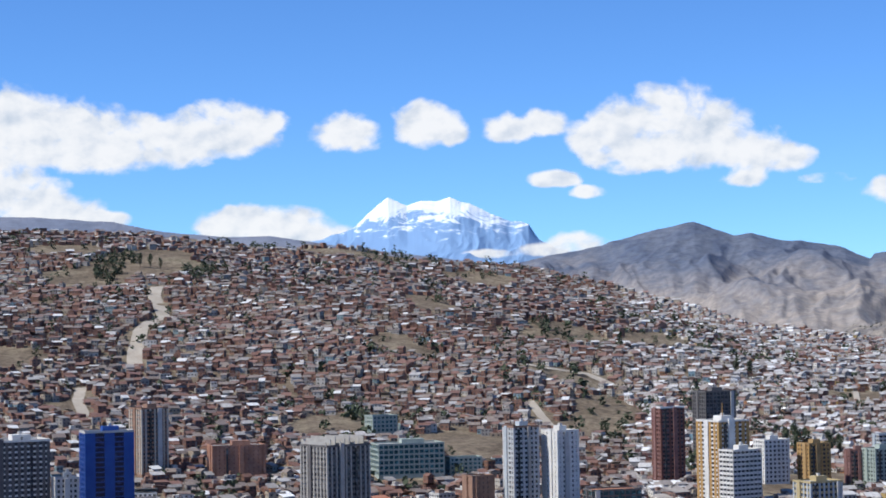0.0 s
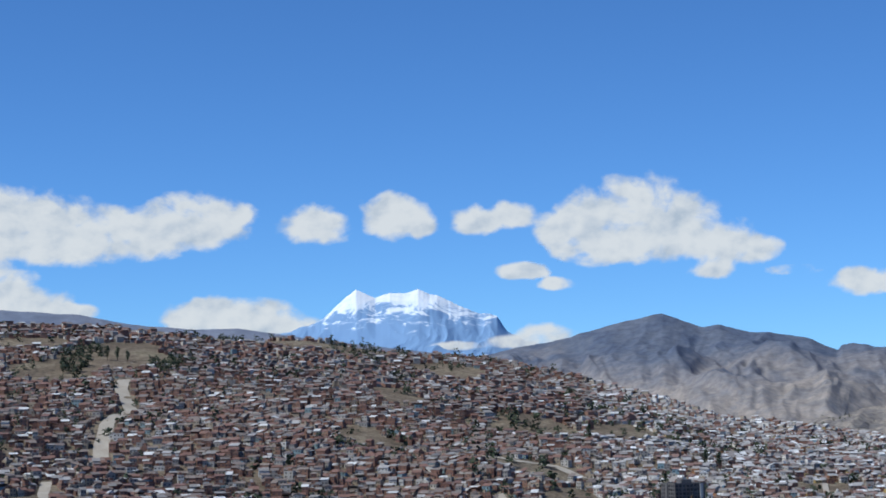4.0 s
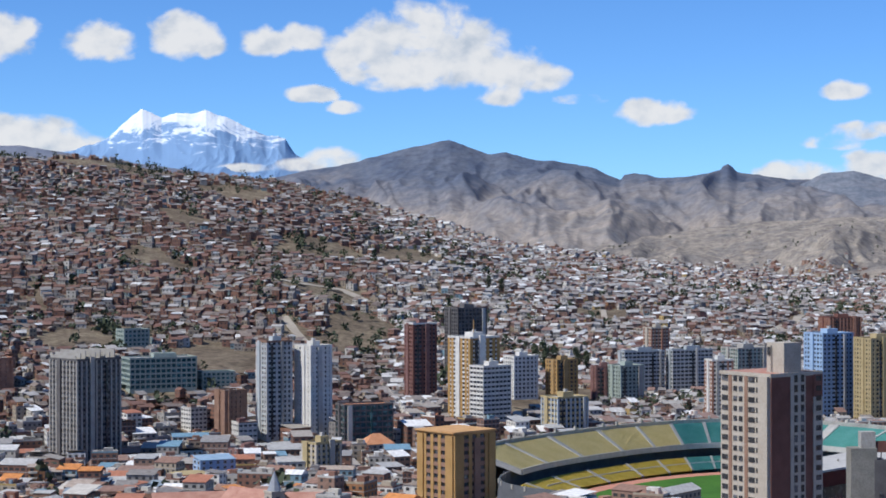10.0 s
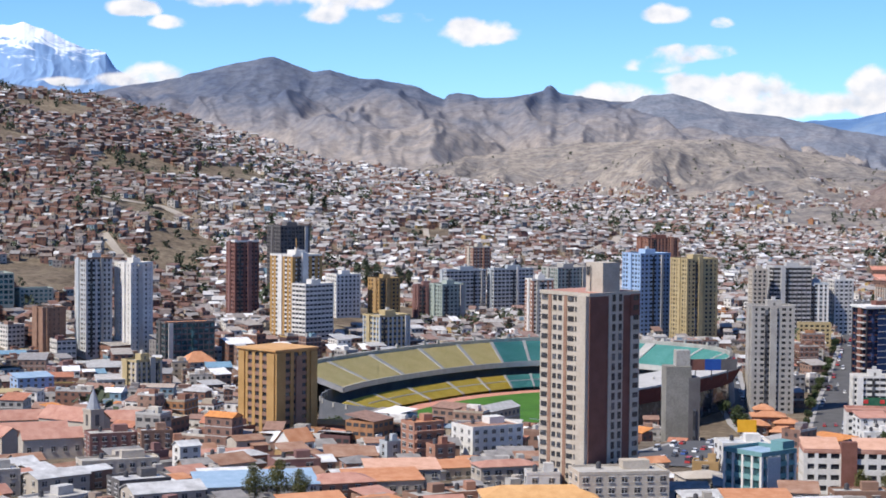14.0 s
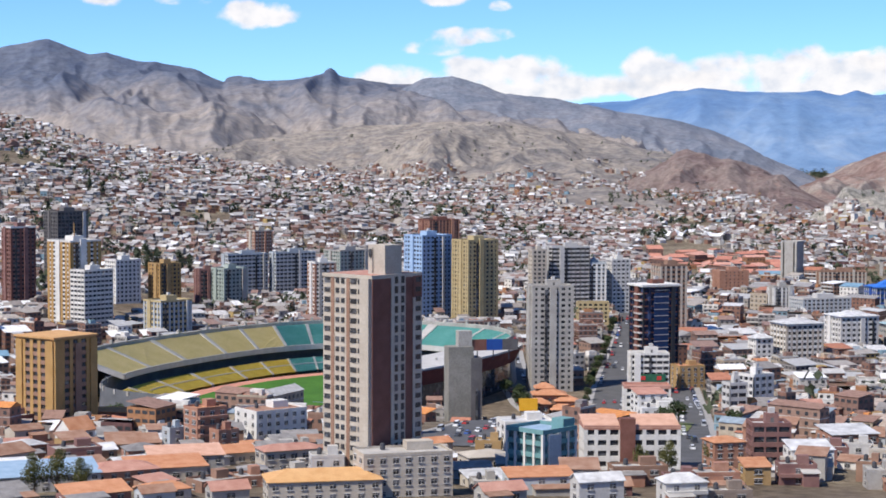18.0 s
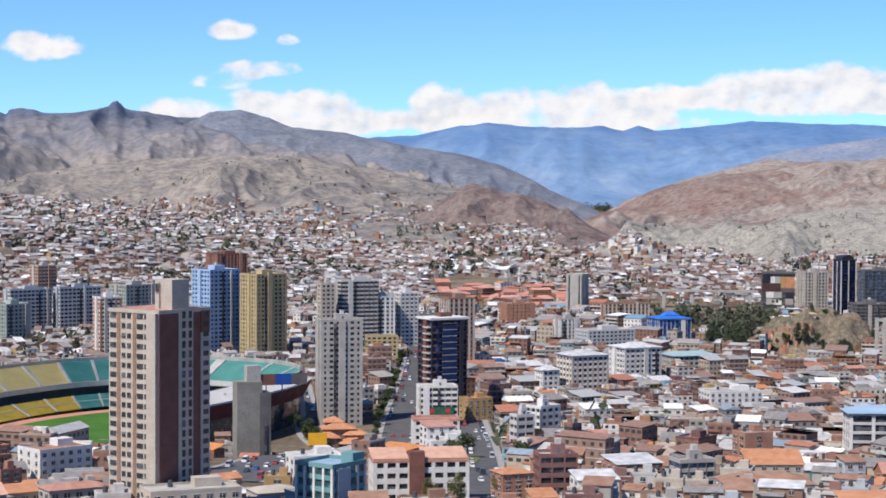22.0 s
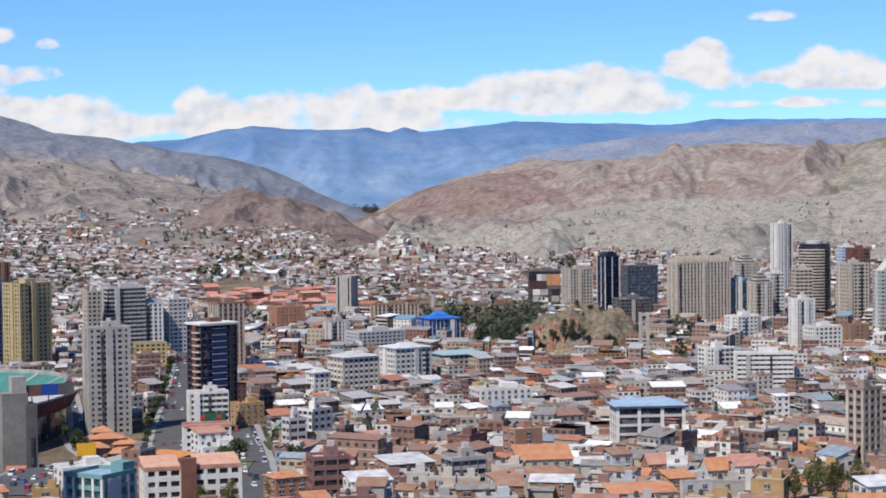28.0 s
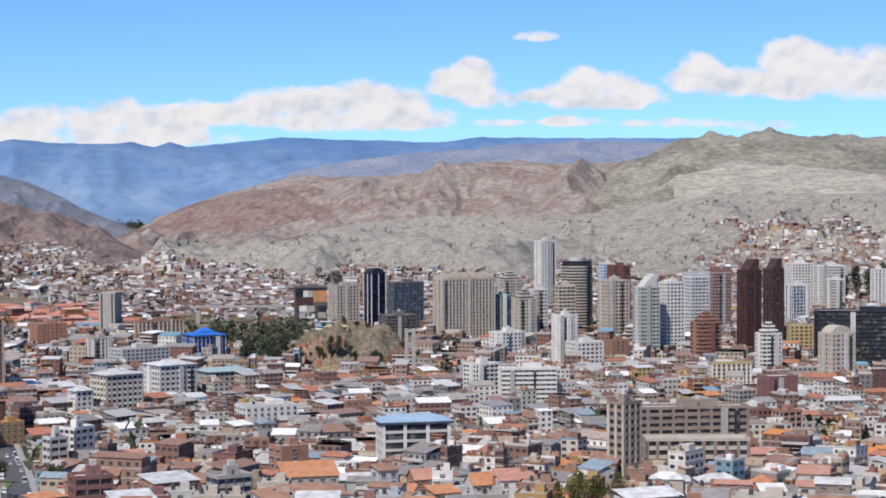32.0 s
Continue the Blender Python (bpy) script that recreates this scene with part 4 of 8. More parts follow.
disc("track", 51, 101, 0.9, TRACK, stadium)
disc("pitch", 41, 88, 1.0, TURF, stadium)
edges = [-192, -174, -156, -138, -126, -108, -93, -80, -67, -55, -43, -31, -16, 0, 17, 34, 47, 60]
for i in range(len(edges) - 1):
    p0, p1 = edges[i], edges[i + 1]
    up = YEL if p1 <= -55 else TEAL_S
    lo = YEL2 if p1 <= -55 else TEAL_S
    rim = 25.0 if p1 > -120 else 13.0
    if p1 > -120:
      put("upper_stand", sweep(steps(0.40, 14.0, 0.93, rim - 1.0, 26) + [(0.93, rim - 3), (0.40, 12.0)], p0 + 0.6, p1 - 0.6, up), stadium)
    put("lower_stand", sweep(steps(0.02, 2.0, 0.36, 7.5, 14) + [(0.36, 1.0), (0.02, 1.0)], p0 + 0.5, p1 - 0.5, lo), stadium)
    if p1 > -120:
      put("stair", sweep(steps(0.40, 14.3, 0.93, rim - 0.6, 18) + [(0.93, rim - 3), (0.40, 12.0)], p0 - 0.55, p0 + 0.55, STAIR, 2), stadium)
    put("stair", sweep(steps(0.02, 2.3, 0.36, 7.9, 12) + [(0.36, 1.0), (0.02, 1.0)], p0 - 0.45, p0 + 0.45, STAIR, 2), stadium)
    if p1 > -120:
      put("balustrade", sweep([(0.385, 12.0), (0.385, 15.0), (0.40, 15.0), (0.40, 12.0)], p0, p1, STAIR), stadium)
    if p1 > -120:
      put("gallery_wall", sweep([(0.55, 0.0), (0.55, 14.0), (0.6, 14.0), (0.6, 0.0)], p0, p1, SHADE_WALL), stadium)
    k = 1.0 if p1 > -120 else 0.55
    # near-end walls get the painted shade, the others plain concrete
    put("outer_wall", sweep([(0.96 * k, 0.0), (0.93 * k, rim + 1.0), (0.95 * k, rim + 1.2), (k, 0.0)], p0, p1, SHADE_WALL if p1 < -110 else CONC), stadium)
    for ph in (p0 + 2, (p0 + p1) / 2):
        x, y = oval(0.945 * k, ph)
        put("rim_post", box_mesh(1.3, 1.3, 4.2 * k, CONC), stadium, (x, y, rim - 1.2), radians(-ph))
# lane lines across the lower stand
for p0, p1 in ((-120, -60), (-60, -10), (-10, 60)):
    put("aisle_rail", sweep([(0.19, 4.9), (0.19, 5.5), (0.20, 5.5), (0.20, 4.9)], p0, p1, STAIR, 24), stadium)
# covered main stand
put("main_stand_seats", sweep(steps(0.05, 2.0, 0.9, 15.0, 18) + [(0.9, 1), (0.05, 1)], 61, 112, TEAL_S, 20), stadium)
put("main_stand_wall", sweep([(0.9, 0.0), (0.93, 17.0), (0.98, 17.0), (0.98, 0.0)], 61, 112, GL_DARK, 20), stadium, label="dark glazed stand facade")
put("main_stand_fascia", sweep([(0.97, 15.0), (1.10, 22.0), (1.12, 21.5), (1.03, 14.0)], 61, 112, FASCIA, 20), stadium, label="dark red sloping fascia")
put("main_stand_roof", sweep([(0.62, 24.0), (1.13, 22.0), (1.13, 22.9), (0.62, 24.9)], 61, 110, PAINT["pale"], 20), stadium, label="pale grey cantilever roof")
for ph in range(66, 110, 9):
    x, y = oval(0.88, ph)
    put("roof_mast", box_mesh(0.8, 0.8, 12, CONC), stadium, (x, y, 13), radians(-ph))


def pylon(az, r, w, d, h, rot, label):
    x, y = polar(az, r)
    e = thing("stair_pylon", x, y, -az + rot, label, "stair tower", z=0)
    put("shaft", box_mesh(w, d, h, surface("weathered_concrete", (0.22, 0.21, 0.18), (0.30, 0.285, 0.25), 0.15, stain=0.4)), e, (0, 0, -1))
    # flank away from the sun, its shade put in as dark colour
    put("shaft", box_mesh(w * 0.45, d * 1.1, h - 5, PAINT["dark"]), e, (w * 0.62, 0.4, -1), label="darker recessed concrete flank")
    put("slit", box_mesh(1.1, 0.3, h * 0.42, GL_DARK), e, (w * 0.62, -d * 0.56, 4), label="tall dark window slit")
    put("head", box_mesh(w * 0.55, d * 0.6, 7, CONC), e, (w * 0.2, 0, h - 1))
    for k, (c, m) in enumerate((("red", "redbrown"), ("blue", "navy"), ("dark", "dark"))):
        put("billboard", box_mesh(7.5, 0.5, 5, PAINT[m]), e, (w * 0.75 + k * 7.4, -d * 0.2, h - 3), label=c + " advertising panel")
        put("post", box_mesh(0.4, 0.4, 5, PAINT["dark"]), e, (w * 0.75 + k * 7.4, 0.1, h - 7.5))
    return e


for a_, r_, q_ in ((20.9, 850, 22), (21.4, 870, 20), (20.3, 790, 22), (19.3, 770, 20), (21.2, 800, 16)):
    FOOT.append((*polar(a_, r_), q_))
pylon(20.15, 838, 11.5, 9, 41, 14, "bare concrete stair pylon with billboards beside the stadium")


# ---- tall cream and brown tower ----
def ribbed_tower(x, y, rot, w, d, h, floors):
    e = thing("apartment_tower", x, y, rot, "cream tower with dark brown strips and a red roof", "building", TOWERS)
    FOOT[-1] = (x, y, 22)
    fh = h / floors
    cream, brown, dk = PAINT["cream"], PAINT["redbrown"], GL_DARK
    put("body", box_mesh(w, d, h + 4, cream), e, (0, 0, -4))
    # long face: three cream bays parted by brown grooves
    for u in (-0.30, 0.02):
        put("strip", box_mesh(1.2, 0.3, h, PAINT["brown"]), e, (u * w, -d / 2 - 0.02, 0))
    wm, ws = box_mesh(2.2, 0.22, 1.35, dk), box_mesh(1.3, 0.22, 1.35, dk)
    sill = box_mesh(2.4, 0.35, 0.18, cream)
    hood = box_mesh(0.22, 2.0, 1.4, dk)
    hoodt = box_mesh(0.22, 1.2, 1.9, dk)
    for i in range(floors):
        z = i * fh + 0.95
        for u, m in ((-0.41, wm), (-0.20, ws), (-0.09, ws), (0.13, wm), (0.28, wm), (0.44, ws)):
            wo = put("window", m, e, (u * w, -d / 2 - 0.08, z))
        for v, m in ((-0.03, hoodt), (0.10, hoodt), (0.42, hood)):
            put("window", m, e, (w / 2 + 0.42, v * d, z))
    for v0, v1, m, out in ((-0.5, -0.13, brown, 0.25), (-0.13, 0.16, cream, 0.45), (0.16, 0.32, brown, 0.2), (0.32, 0.5, cream, 0.45)):
        put("panel", box_mesh(out * 2, (v1 - v0) * d, h - (0 if v0 < 0.3 else 6), m), e, (w / 2 - 0.02, (v0 + v1) / 2 * d, 0))
    put("panel", box_mesh(0.9, 0.18 * d, 6, brown), e, (w / 2, 0.41 * d, h - 6))
    put("return", box_mesh(3.4, 1.4, h, cream), e, (0.40 * w, -d / 2 - 0.5, 0))
    put("roof", box_mesh(w * 0.98, d * 0.98, 0.7, PAINT["redroof"]), e, (0, 0, h))
    put("roof_edge", ring_mesh(w + 0.5, d + 0.5, 0.5, 1.0, cream), e, (0, 0, h - 0.2))
    put("stair_tower", box_mesh(w * 0.34, d * 0.34, 8.8, cream), e, (w * 0.28, -d * 0.02, h), label="cream lift and stair tower")
    put("louvre", box_mesh(0.9, 0.3, 2.2, dk), e, (w * 0.16, -d * 0.2, h + 5.4))
    put("pipe", box_mesh(0.18, 0.18, 7, PAINT["dark"]), e, (w * 0.22, -d * 0.21, h + 1))
    return e


# ---- near houses ----
HOUSES = "houses below the lookout"


def roof_mesh(kind, w, d, rise, mat):
    o = 0.45
    u, v = w / 2 + o, d / 2 + o
    t = 0.18
    if kind == "gable":
        vs = [(-u, -v, 0), (u, -v, 0), (u, 0, rise), (-u, 0, rise), (u, v, 0), (-u, v, 0)]
        vs += [(x, y, z + t) for x, y, z in vs]
        fs = [(6, 7, 8, 9), (9, 8, 10, 11), (0, 3, 2, 1), (3, 5, 4, 2), (0, 1, 7, 6), (4, 5, 11, 10), (1, 2, 8, 7), (2, 4, 10, 8), (3, 0, 6, 9), (5, 3, 9, 11)]
    elif kind == "hip":
        k = min(u, v) * 0.9
        vs = [(-u, -v, 0), (u, -v, 0), (u, v, 0), (-u, v, 0), (-u, -v, t), (u, -v, t), (u, v, t), (-u, v, t), (-(u - k), 0, rise), (u - k, 0, rise)]
        fs = [(0, 1, 5, 4), (1, 2, 6, 5), (2, 3, 7, 6), (3, 0, 4, 7), (4, 5, 9, 8), (6, 7, 8, 9), (5, 6, 9), (7, 4, 8), (3, 2, 1, 0)]
    else:
        vs = [(-u, -v, 0), (u, -v, 0), (u, v, rise), (-u, v, rise), (-u, -v, t), (u, -v, t), (u, v, rise + t), (-u, v, rise + t)]
        fs = [(0, 1, 5, 4), (1, 2, 6, 5), (2, 3, 7, 6), (3, 0, 4, 7), (4, 5, 6, 7), (3, 2, 1, 0)]
    return mesh_from("roof", vs, fs, mat)


def gable_ends(w, d, rise, mat):
    u, v = w / 2 - 0.02, d / 2
    vs = [(-u, -v, 0), (-u, v, 0), (-u, 0, rise), (u, -v, 0), (u, v, 0), (u, 0, rise)]
    return mesh_from("gable", vs, [(0, 2, 1), (3, 4, 5), (0, 3, 5, 2), (1, 2, 5, 4)], mat)


def win_row(n, length, ww, wh):
    """A storey's row of windows along one wall, with sills."""
    key = ("row", n, round(length, 1), round(ww, 1), round(wh, 1))
    if key not in BOXES:
        vs, fs, mi = [], [], []
        for k in range(n):
            c = -length / 2 + (k + 0.5) * length / n
            for x0, x1, y0, z0, z1, m in ((c - ww / 2, c + ww / 2, -0.10, 0, wh, 0), (c - ww / 2 - 0.15, c + ww / 2 + 0.15, -0.26, -0.18, 0, 1), (c - ww / 2 - 0.1, c + ww / 2 + 0.1, -0.2, wh, wh + 0.16, 1), (c - 0.05, c + 0.05, -0.14, 0, wh, 1), (c - ww / 2, c + ww / 2, -0.13, wh * 0.66, wh * 0.66 + 0.07, 1)):
                b = len(vs)
                vs += [(x0, y0, z0), (x1, y0, z0), (x1, 0.05, z0), (x0, 0.05, z0), (x0, y0, z1), (x1, y0, z1), (x1, 0.05, z1), (x0, 0.05, z1)]
                fs += [(b, b + 1, b + 5, b + 4), (b + 1, b + 2, b + 6, b + 5), (b + 3, b, b + 4, b + 7), (b + 4, b + 5, b + 6, b + 7), (b + 3, b + 2, b + 1, b)]
                mi += [m] * 5
        me = mesh_from("windows", vs, fs, [GL_DARK, PAINT["pale"]])
        me.polygons.foreach_set("material_index", mi)
        BOXES[key] = me
    return BOXES[key]


def house(label, x, y, rot, w, d, h, floors=2, wall="cream", roof="zinc", kind="flat", rise=1.6, single=True, bays=0, name="house", balcony=False, z=None):
    """A plastered or brick house: walls, roof by kind, windows with sills, tank or stair head on flat roofs."""
    e = thing(name, x, y, rot, label, "house", HOUSES, z)
    FOOT[-1] = (x, y, max(w, d) * 0.62)
    wm, rm = PAINT[wall], PAINT[roof]
    put("wall", box_mesh(w, d, h + 5, wm), e, (0, 0, -5))
    fh = h / floors
    wh = min(1.5, fh * 0.48)
    rel = rot + math.degrees(math.atan2(x, y))
    side = (-90, d, w) if rel > 0 else (90, d, w)
    for rz, L, off in ((0, w, d), side) if single or (abs(rel) > 9 and math.hypot(x, y) < 590) else ((0, w, d),):
        n = max(1, bays if bays and rz == 0 else int(L / (3.4 if single else 4.2)))
        for i in range(floors):
            zz = i * fh + fh * 0.3
            c, s = math.cos(radians(rz)), math.sin(radians(rz))
            if single and rz == 0:
                wmsh = win_row(1, 1.6, 1.5 if fh < 3.4 else 1.9, round(wh, 1))
                for k in range(n):
                    u = -L / 2 + (k + 0.5) * L / n
                    put("window", wmsh, e, (u * c + off / 2 * s, u * s - off / 2 * c, zz), radians(rz))
            else:
                wmsh = win_row(1, 1.6, (1.3, 1.7, 2.3)[int(x * 3 + y) % 3], round(wh, 1))
                m = max(1, int(L / (4.2 if single else 5.6)))
                for k in range(m):
                    u = -L / 2 + (k + 0.5) * L / m
                    put("window", wmsh, e, (u * c + off / 2 * s, u * s - off / 2 * c, zz), radians(rz))
            if balcony and rz == 0 and i:
                put("balcony", box_mesh(w * 0.96, 1.3, 0.95, wm), e, (0, -d / 2 - 0.6, i * fh - 0.15))
    if kind == "flat":
        ro = put("roof", box_mesh(w - 0.7, d - 0.7, 0.2, rm), e, (0, 0, h))
        put("parapet", ring_mesh(w + 0.12, d + 0.12, 0.28, 0.8, wm), e, (0, 0, h - 0.05))
        put("stair_head", box_mesh(w * 0.3, d * 0.35, 2.5, wm), ro, (w * 0.2, d * 0.18, 0.1))
        put("water_tank", tank_mesh(), ro, (-w * 0.2, d * 0.2, 0.18))
    else:
        put("roof", roof_mesh(kind, w, d, rise, rm), e, (0, 0, h + 0.02))
        if kind == "gable":
            put("gable", gable_ends(w, d, rise - 0.05, wm), e, (0, 0, h))
    return e


def tank_mesh():
    if "tank" not in BOXES:
        bm = bmesh.new()
        bmesh.ops.create_cone(bm, cap_ends=True, segments=10, radius1=0.75, radius2=0.65, depth=1.5, matrix=Matrix.Translation((0, 0, 0.95)))
        bmesh.ops.create_cone(bm, cap_ends=True, segments=10, radius1=0.65, radius2=0.2, depth=0.3, matrix=Matrix.Translation((0, 0, 1.85)))
        me = bpy.data.meshes.new("tank")
        bm.to_mesh(me)
        bm.free()
        me.materials.append(surface("black_plastic_tank", (0.05, 0.05, 0.055), (0.09, 0.09, 0.1), 0.6))
        BOXES["tank"] = me
    return BOXES["tank"]


ribbed_tower(155.2, 493.1, -61.5, 18.7, 19.6, 59.3, 22)
building("apartment_block", "ochre brown apartment tower with an orange roof", 99.3, 716.3, 34.1, 21.1, 21.1, 36.5, 12, wall='brown', piers='gold', glaze=GL_DARK, pier=0.4, span=0.5, roof='orange', crown='gold', room=False, nx=5, ny=5, shaft=False)
building("apartment_block", "cream apartment block with yellow piers", 64.3, 977.0, 36.2, 17.3, 12.1, 23.4, 8, wall='yellow', piers='cream', pier=0.4, nx=5, ny=3)
for ob in [o for o in bpy.data.objects if o.get("label", "").startswith("ochre brown apartment tower")]:
    put("roof_slab", box_mesh(22.6, 22.6, 0.7, PAINT["apricot"]), ob, (0, 0, 37.2), label="apricot overhanging roof slab")
    for u, v in ((-8.9, -10.75), (8.9, -10.75), (-10.75, -8.6), (-10.75, 8.6)):
        put("corner_pier", box_mesh(3.4 if abs(v) > 9 else 0.9, 0.9 if abs(v) > 9 else 3.4, 36.4, PAINT["gold"]), ob, (u, v, 0))
    put("window_strip", box_mesh(3.0, 0.7, 35.0, PAINT["brown"]), ob, (1.2, -10.75, 0), label="brown blank central strip")
house("blue house with a blue metal roof", 8.5, 987.8, 19.5, 19.4, 11.6, 13.8, 5, "blue", "blueroof", "lean")
house("grey house with a yellowed domed roof", -3.9, 963.3, 15.2, 17.6, 12.3, 8.7, 3, "pale", "yellow", "hip")
house("maroon house with a white roof", 25.6, 1064.8, 28.6, 13.3, 10.7, 12.4, 4, "plum", "zinc", "flat")
house("brick house with a red roof", 11.2, 1143.1, 19.4, 14.6, 11.7, 7.7, 3, "brick", "redroof", "hip")
house("house with a tall red hip roof", 107.1, 1123.9, 14.6, 18.4, 14.7, 8.9, 3, "cream", "orange", "hip", rise=6)
house("grey gabled shed with zinc roof", 31.9, 972.0, 28.1, 14.3, 8.6, 7.2, 2, "grey", "zinc", "gable")
house("plum apartment house with cluttered roof terrace", 32.8, 659.2, 9.2, 17.0, 10.2, 9.0, 3, "plum", "deck", "flat")
house("brown apartment house with white terrace", 47.5, 652.2, 7.8, 11.0, 6.6, 9.9, 3, "brown", "zinc", "flat")
house("long cream workshop with flat roof", 31.4, 589.5, 10.9, 24.6, 8.6, 5.9, 2, "cream", "deck", "flat")
house("cream school wing with a zinc roof", 11.2, 545.5, 28.8, 16.8, 10.1, 6.0, 2, "cream", "zinc", "gable")
house("dark grey warehouse below the lookout", -6.0, 547.2, 10.6, 13.5, 9.4, 7.7, 3, "grey", "zinc", "flat")
house("dark brick house with a white roof", 34.6, 537.8, 16.3, 15.5, 10.9, 5.1, 2, "dark", "zinc", "flat")
house("white vaulted house below the lookout", 54.8, 611.3, 19.9, 7.4, 5.9, 8.0, 3, "white", "zinc", "gable")
house("plum house with white terrace roof", 84.9, 714.1, 28.2, 13.9, 9.7, 7.3, 2, "plum", "zinc", "flat")
house("low brick hall with a bright white roof", 75.9, 623.6, 18.1, 11.2, 10.1, 3.7, 1, "brick", "zinc", "hip")
house("white cottage with an orange tiled roof", 95.5, 644.8, 31.6, 10.5, 8.4, 5.8, 2, "white", "orange", "gable", rise=4.5)
house("brick sheds with dusty roofs", 115.4, 677.9, 5.3, 13.5, 9.4, 4.1, 1, "brick", "deck", "lean")
house("long brick shed with a rusty roof", 110.3, 616.2, -0.2, 17.1, 6.0, 3.3, 1, "brown", "rust", "lean", rise=2.5)
house("small shed with a zinc roof", 98.1, 601.3, 5.7, 7.8, 5.4, 2.9, 1, "brown", "zinc", "lean")
house("wooden-fronted house with rusty roofs", 81.5, 551.3, 16.6, 15.5, 10.8, 4.1, 1, "brown", "rust", "gable")
house("long white flat-roofed shed", 61.8, 546.6, 3.6, 17.8, 10.7, 4.2, 1, "pale", "zinc", "lean")
house("light blue house below the lookout", 124.5, 617.0, 18.6, 6.4, 5.1, 7.6, 3, "sky", "blueroof", "flat")
house("brick house with stacked curved balconies", 134.0, 611.6, 17.6, 11.4, 9.2, 14.7, 5, "brick", "orange", "flat", balcony=True)
house("red brick house with a flat roof", 134.7, 586.8, 17.1, 7.5, 6.0, 9.0, 3, "brick", "redroof", "flat")
house("low house with a broad orange roof", 104.9, 533.6, 0.9, 22.2, 13.3, 4.3, 1, "cream", "orange", "lean")
house("white block of flats with a brown roof deck", 163.8, 639.8, 17.6, 20.9, 14.6, 11.6, 4, "white", "rust", "flat")
house("cream house with faded red roof", 144.3, 541.8, 5.1, 18.4, 9.2, 6.9, 2, "cream", "redroof", "hip")
house("small house with an orange roof", 135.0, 569.1, 6.7, 10.9, 7.6, 3.8, 1, "cream", "orange", "lean")
house("plastered round-fronted building with roof terrace", 157.4, 472.6, -3.4, 24.6, 12.3, 11.8, 4, "cream", "deck", "flat")
house("small house with an orange tiled roof", 202.5, 574.3, 10.6, 9.2, 7.4, 4.2, 1, "cream", "orange", "gable")
house("house with a cream tent roof", 202.8, 529.2, -1.0, 13.9, 11.1, 4.3, 1, "cream", "cream", "hip")
house("white blank-walled house with a blue roof tank", 231.0, 566.0, -8.0, 16.5, 12.0, 11.2, 4, "white", "zinc", "flat", bays=1)
building("apartment_block", "teal and white apartment house with tall windows", 210.5, 503.0, -64.0, 14.5, 15.0, 14.0, 4, wall='teal', piers='white', glaze=GL_TEAL, pier=0.22, span=0.4, roof='blueroof', crown='teal', room=False, nx=4, ny=4, shaft=False)
for ob in [o for o in bpy.data.objects if o.get("label", "").startswith("teal and white apartment")]:
    put("stair_tower", box_mesh(4.6, 5.0, 18.5, PAINT["teal"]), ob, (4.4, 4.6, -1), label="teal stair tower")
    put("corner_bay", box_mesh(0.8, 5.5, 13.6, PAINT["sky"]), ob, (7.2, -2.5, 0), label="pale blue corner bay")
house("broad house with an apricot tiled roof", 134.5, 471.0, -8.0, 30.0, 13.0, 5.6, 2, "cream", "apricot", "hip", rise=2.6)
house("cement block house among the tiled roofs", 140.0, 486.0, -10.0, 9.0, 7.0, 10.0, 3, "pale", "deck", "flat")
house("long hall with a pale blue metal roof", 66.0, 521.0, 2.0, 34.0, 14.0, 5.0, 2, "pale", "blueroof", "lean", rise=2.2)
house("hall with a bright zinc roof below the lookout", 39.0, 505.0, 14.0, 20.0, 12.0, 5.4, 2, "cream", "zinc", "gable", rise=2.0)
house("grey house with a broad salmon roof", 113.0, 545.0, -4.0, 22.0, 12.0, 6.2, 2, "grey", "salmon", "lean", rise=1.6)
house("house with faded red roof planes", 90.0, 522.0, 8.0, 19.0, 12.0, 5.0, 2, "brick", "redroof", "hip", rise=2.2)
building("apartment_block", "white corner block with a red roof", 356.5, 733.5, -20.0, 20.0, 13.0, 12.4, 4, wall='white', piers='white', pier=0.3, span=0.5, roof='redroof', crown='redroof', room=False, nx=6, ny=4, shaft=False)
house("low white house with a curved front", 351.0, 708.0, -22.0, 14.0, 8.0, 6.4, 2, "white", "zinc", "flat")
building("apartment_block", "white apartment block with salmon roof tiles", 246.2, 518.1, -17.4, 29.5, 13.3, 13.0, 4, wall='white', piers='white', pier=0.3, span=0.5, roof='orange', crown='redroof', room=False, nx=8, ny=4)
building("apartment_block", "plum apartment block with white roof terrace", 294.4, 517.5, -17.6, 12.3, 9.9, 12.9, 4, wall='plum', piers='plum', pier=0.12, span=0.45, roof='zinc', nx=3, ny=3)
building("apartment_block", "curved grey apartment house with round balconies", 372.6, 683.4, 1.4, 8.2, 6.6, 16.1, 5, wall='pale', pier=0.1, span=0.5, nx=2, ny=2)
building("apartment_block", "white apartment house with balconies and red sails", 400.0, 714.5, 15.8, 12.1, 9.7, 18.2, 6, wall='white', piers='pale', pier=0.3, nx=3, ny=3)
building("apartment_block", "pink and white apartment house", 480.9, 804.4, -5.9, 14.1, 11.3, 11.0, 4, wall='cream', piers='plum', pier=0.2, nx=4, ny=3)
building("apartment_block", "grey banded modern house", 349.5, 521.8, -8.8, 12.8, 9.0, 9.3, 3, wall='grey', piers='dark', glaze=GL_BLUE, pier=0.1, span=0.4, nx=4, ny=2)
house("white corner house with a red roof", 349.8, 717.5, -6.0, 12.8, 10.3, 10.9, 4, "white", "redroof", "lean")
house("white low annex below the lookout", 343.1, 695.7, -6.3, 15.7, 7.9, 5.7, 2, "white", "zinc", "flat")
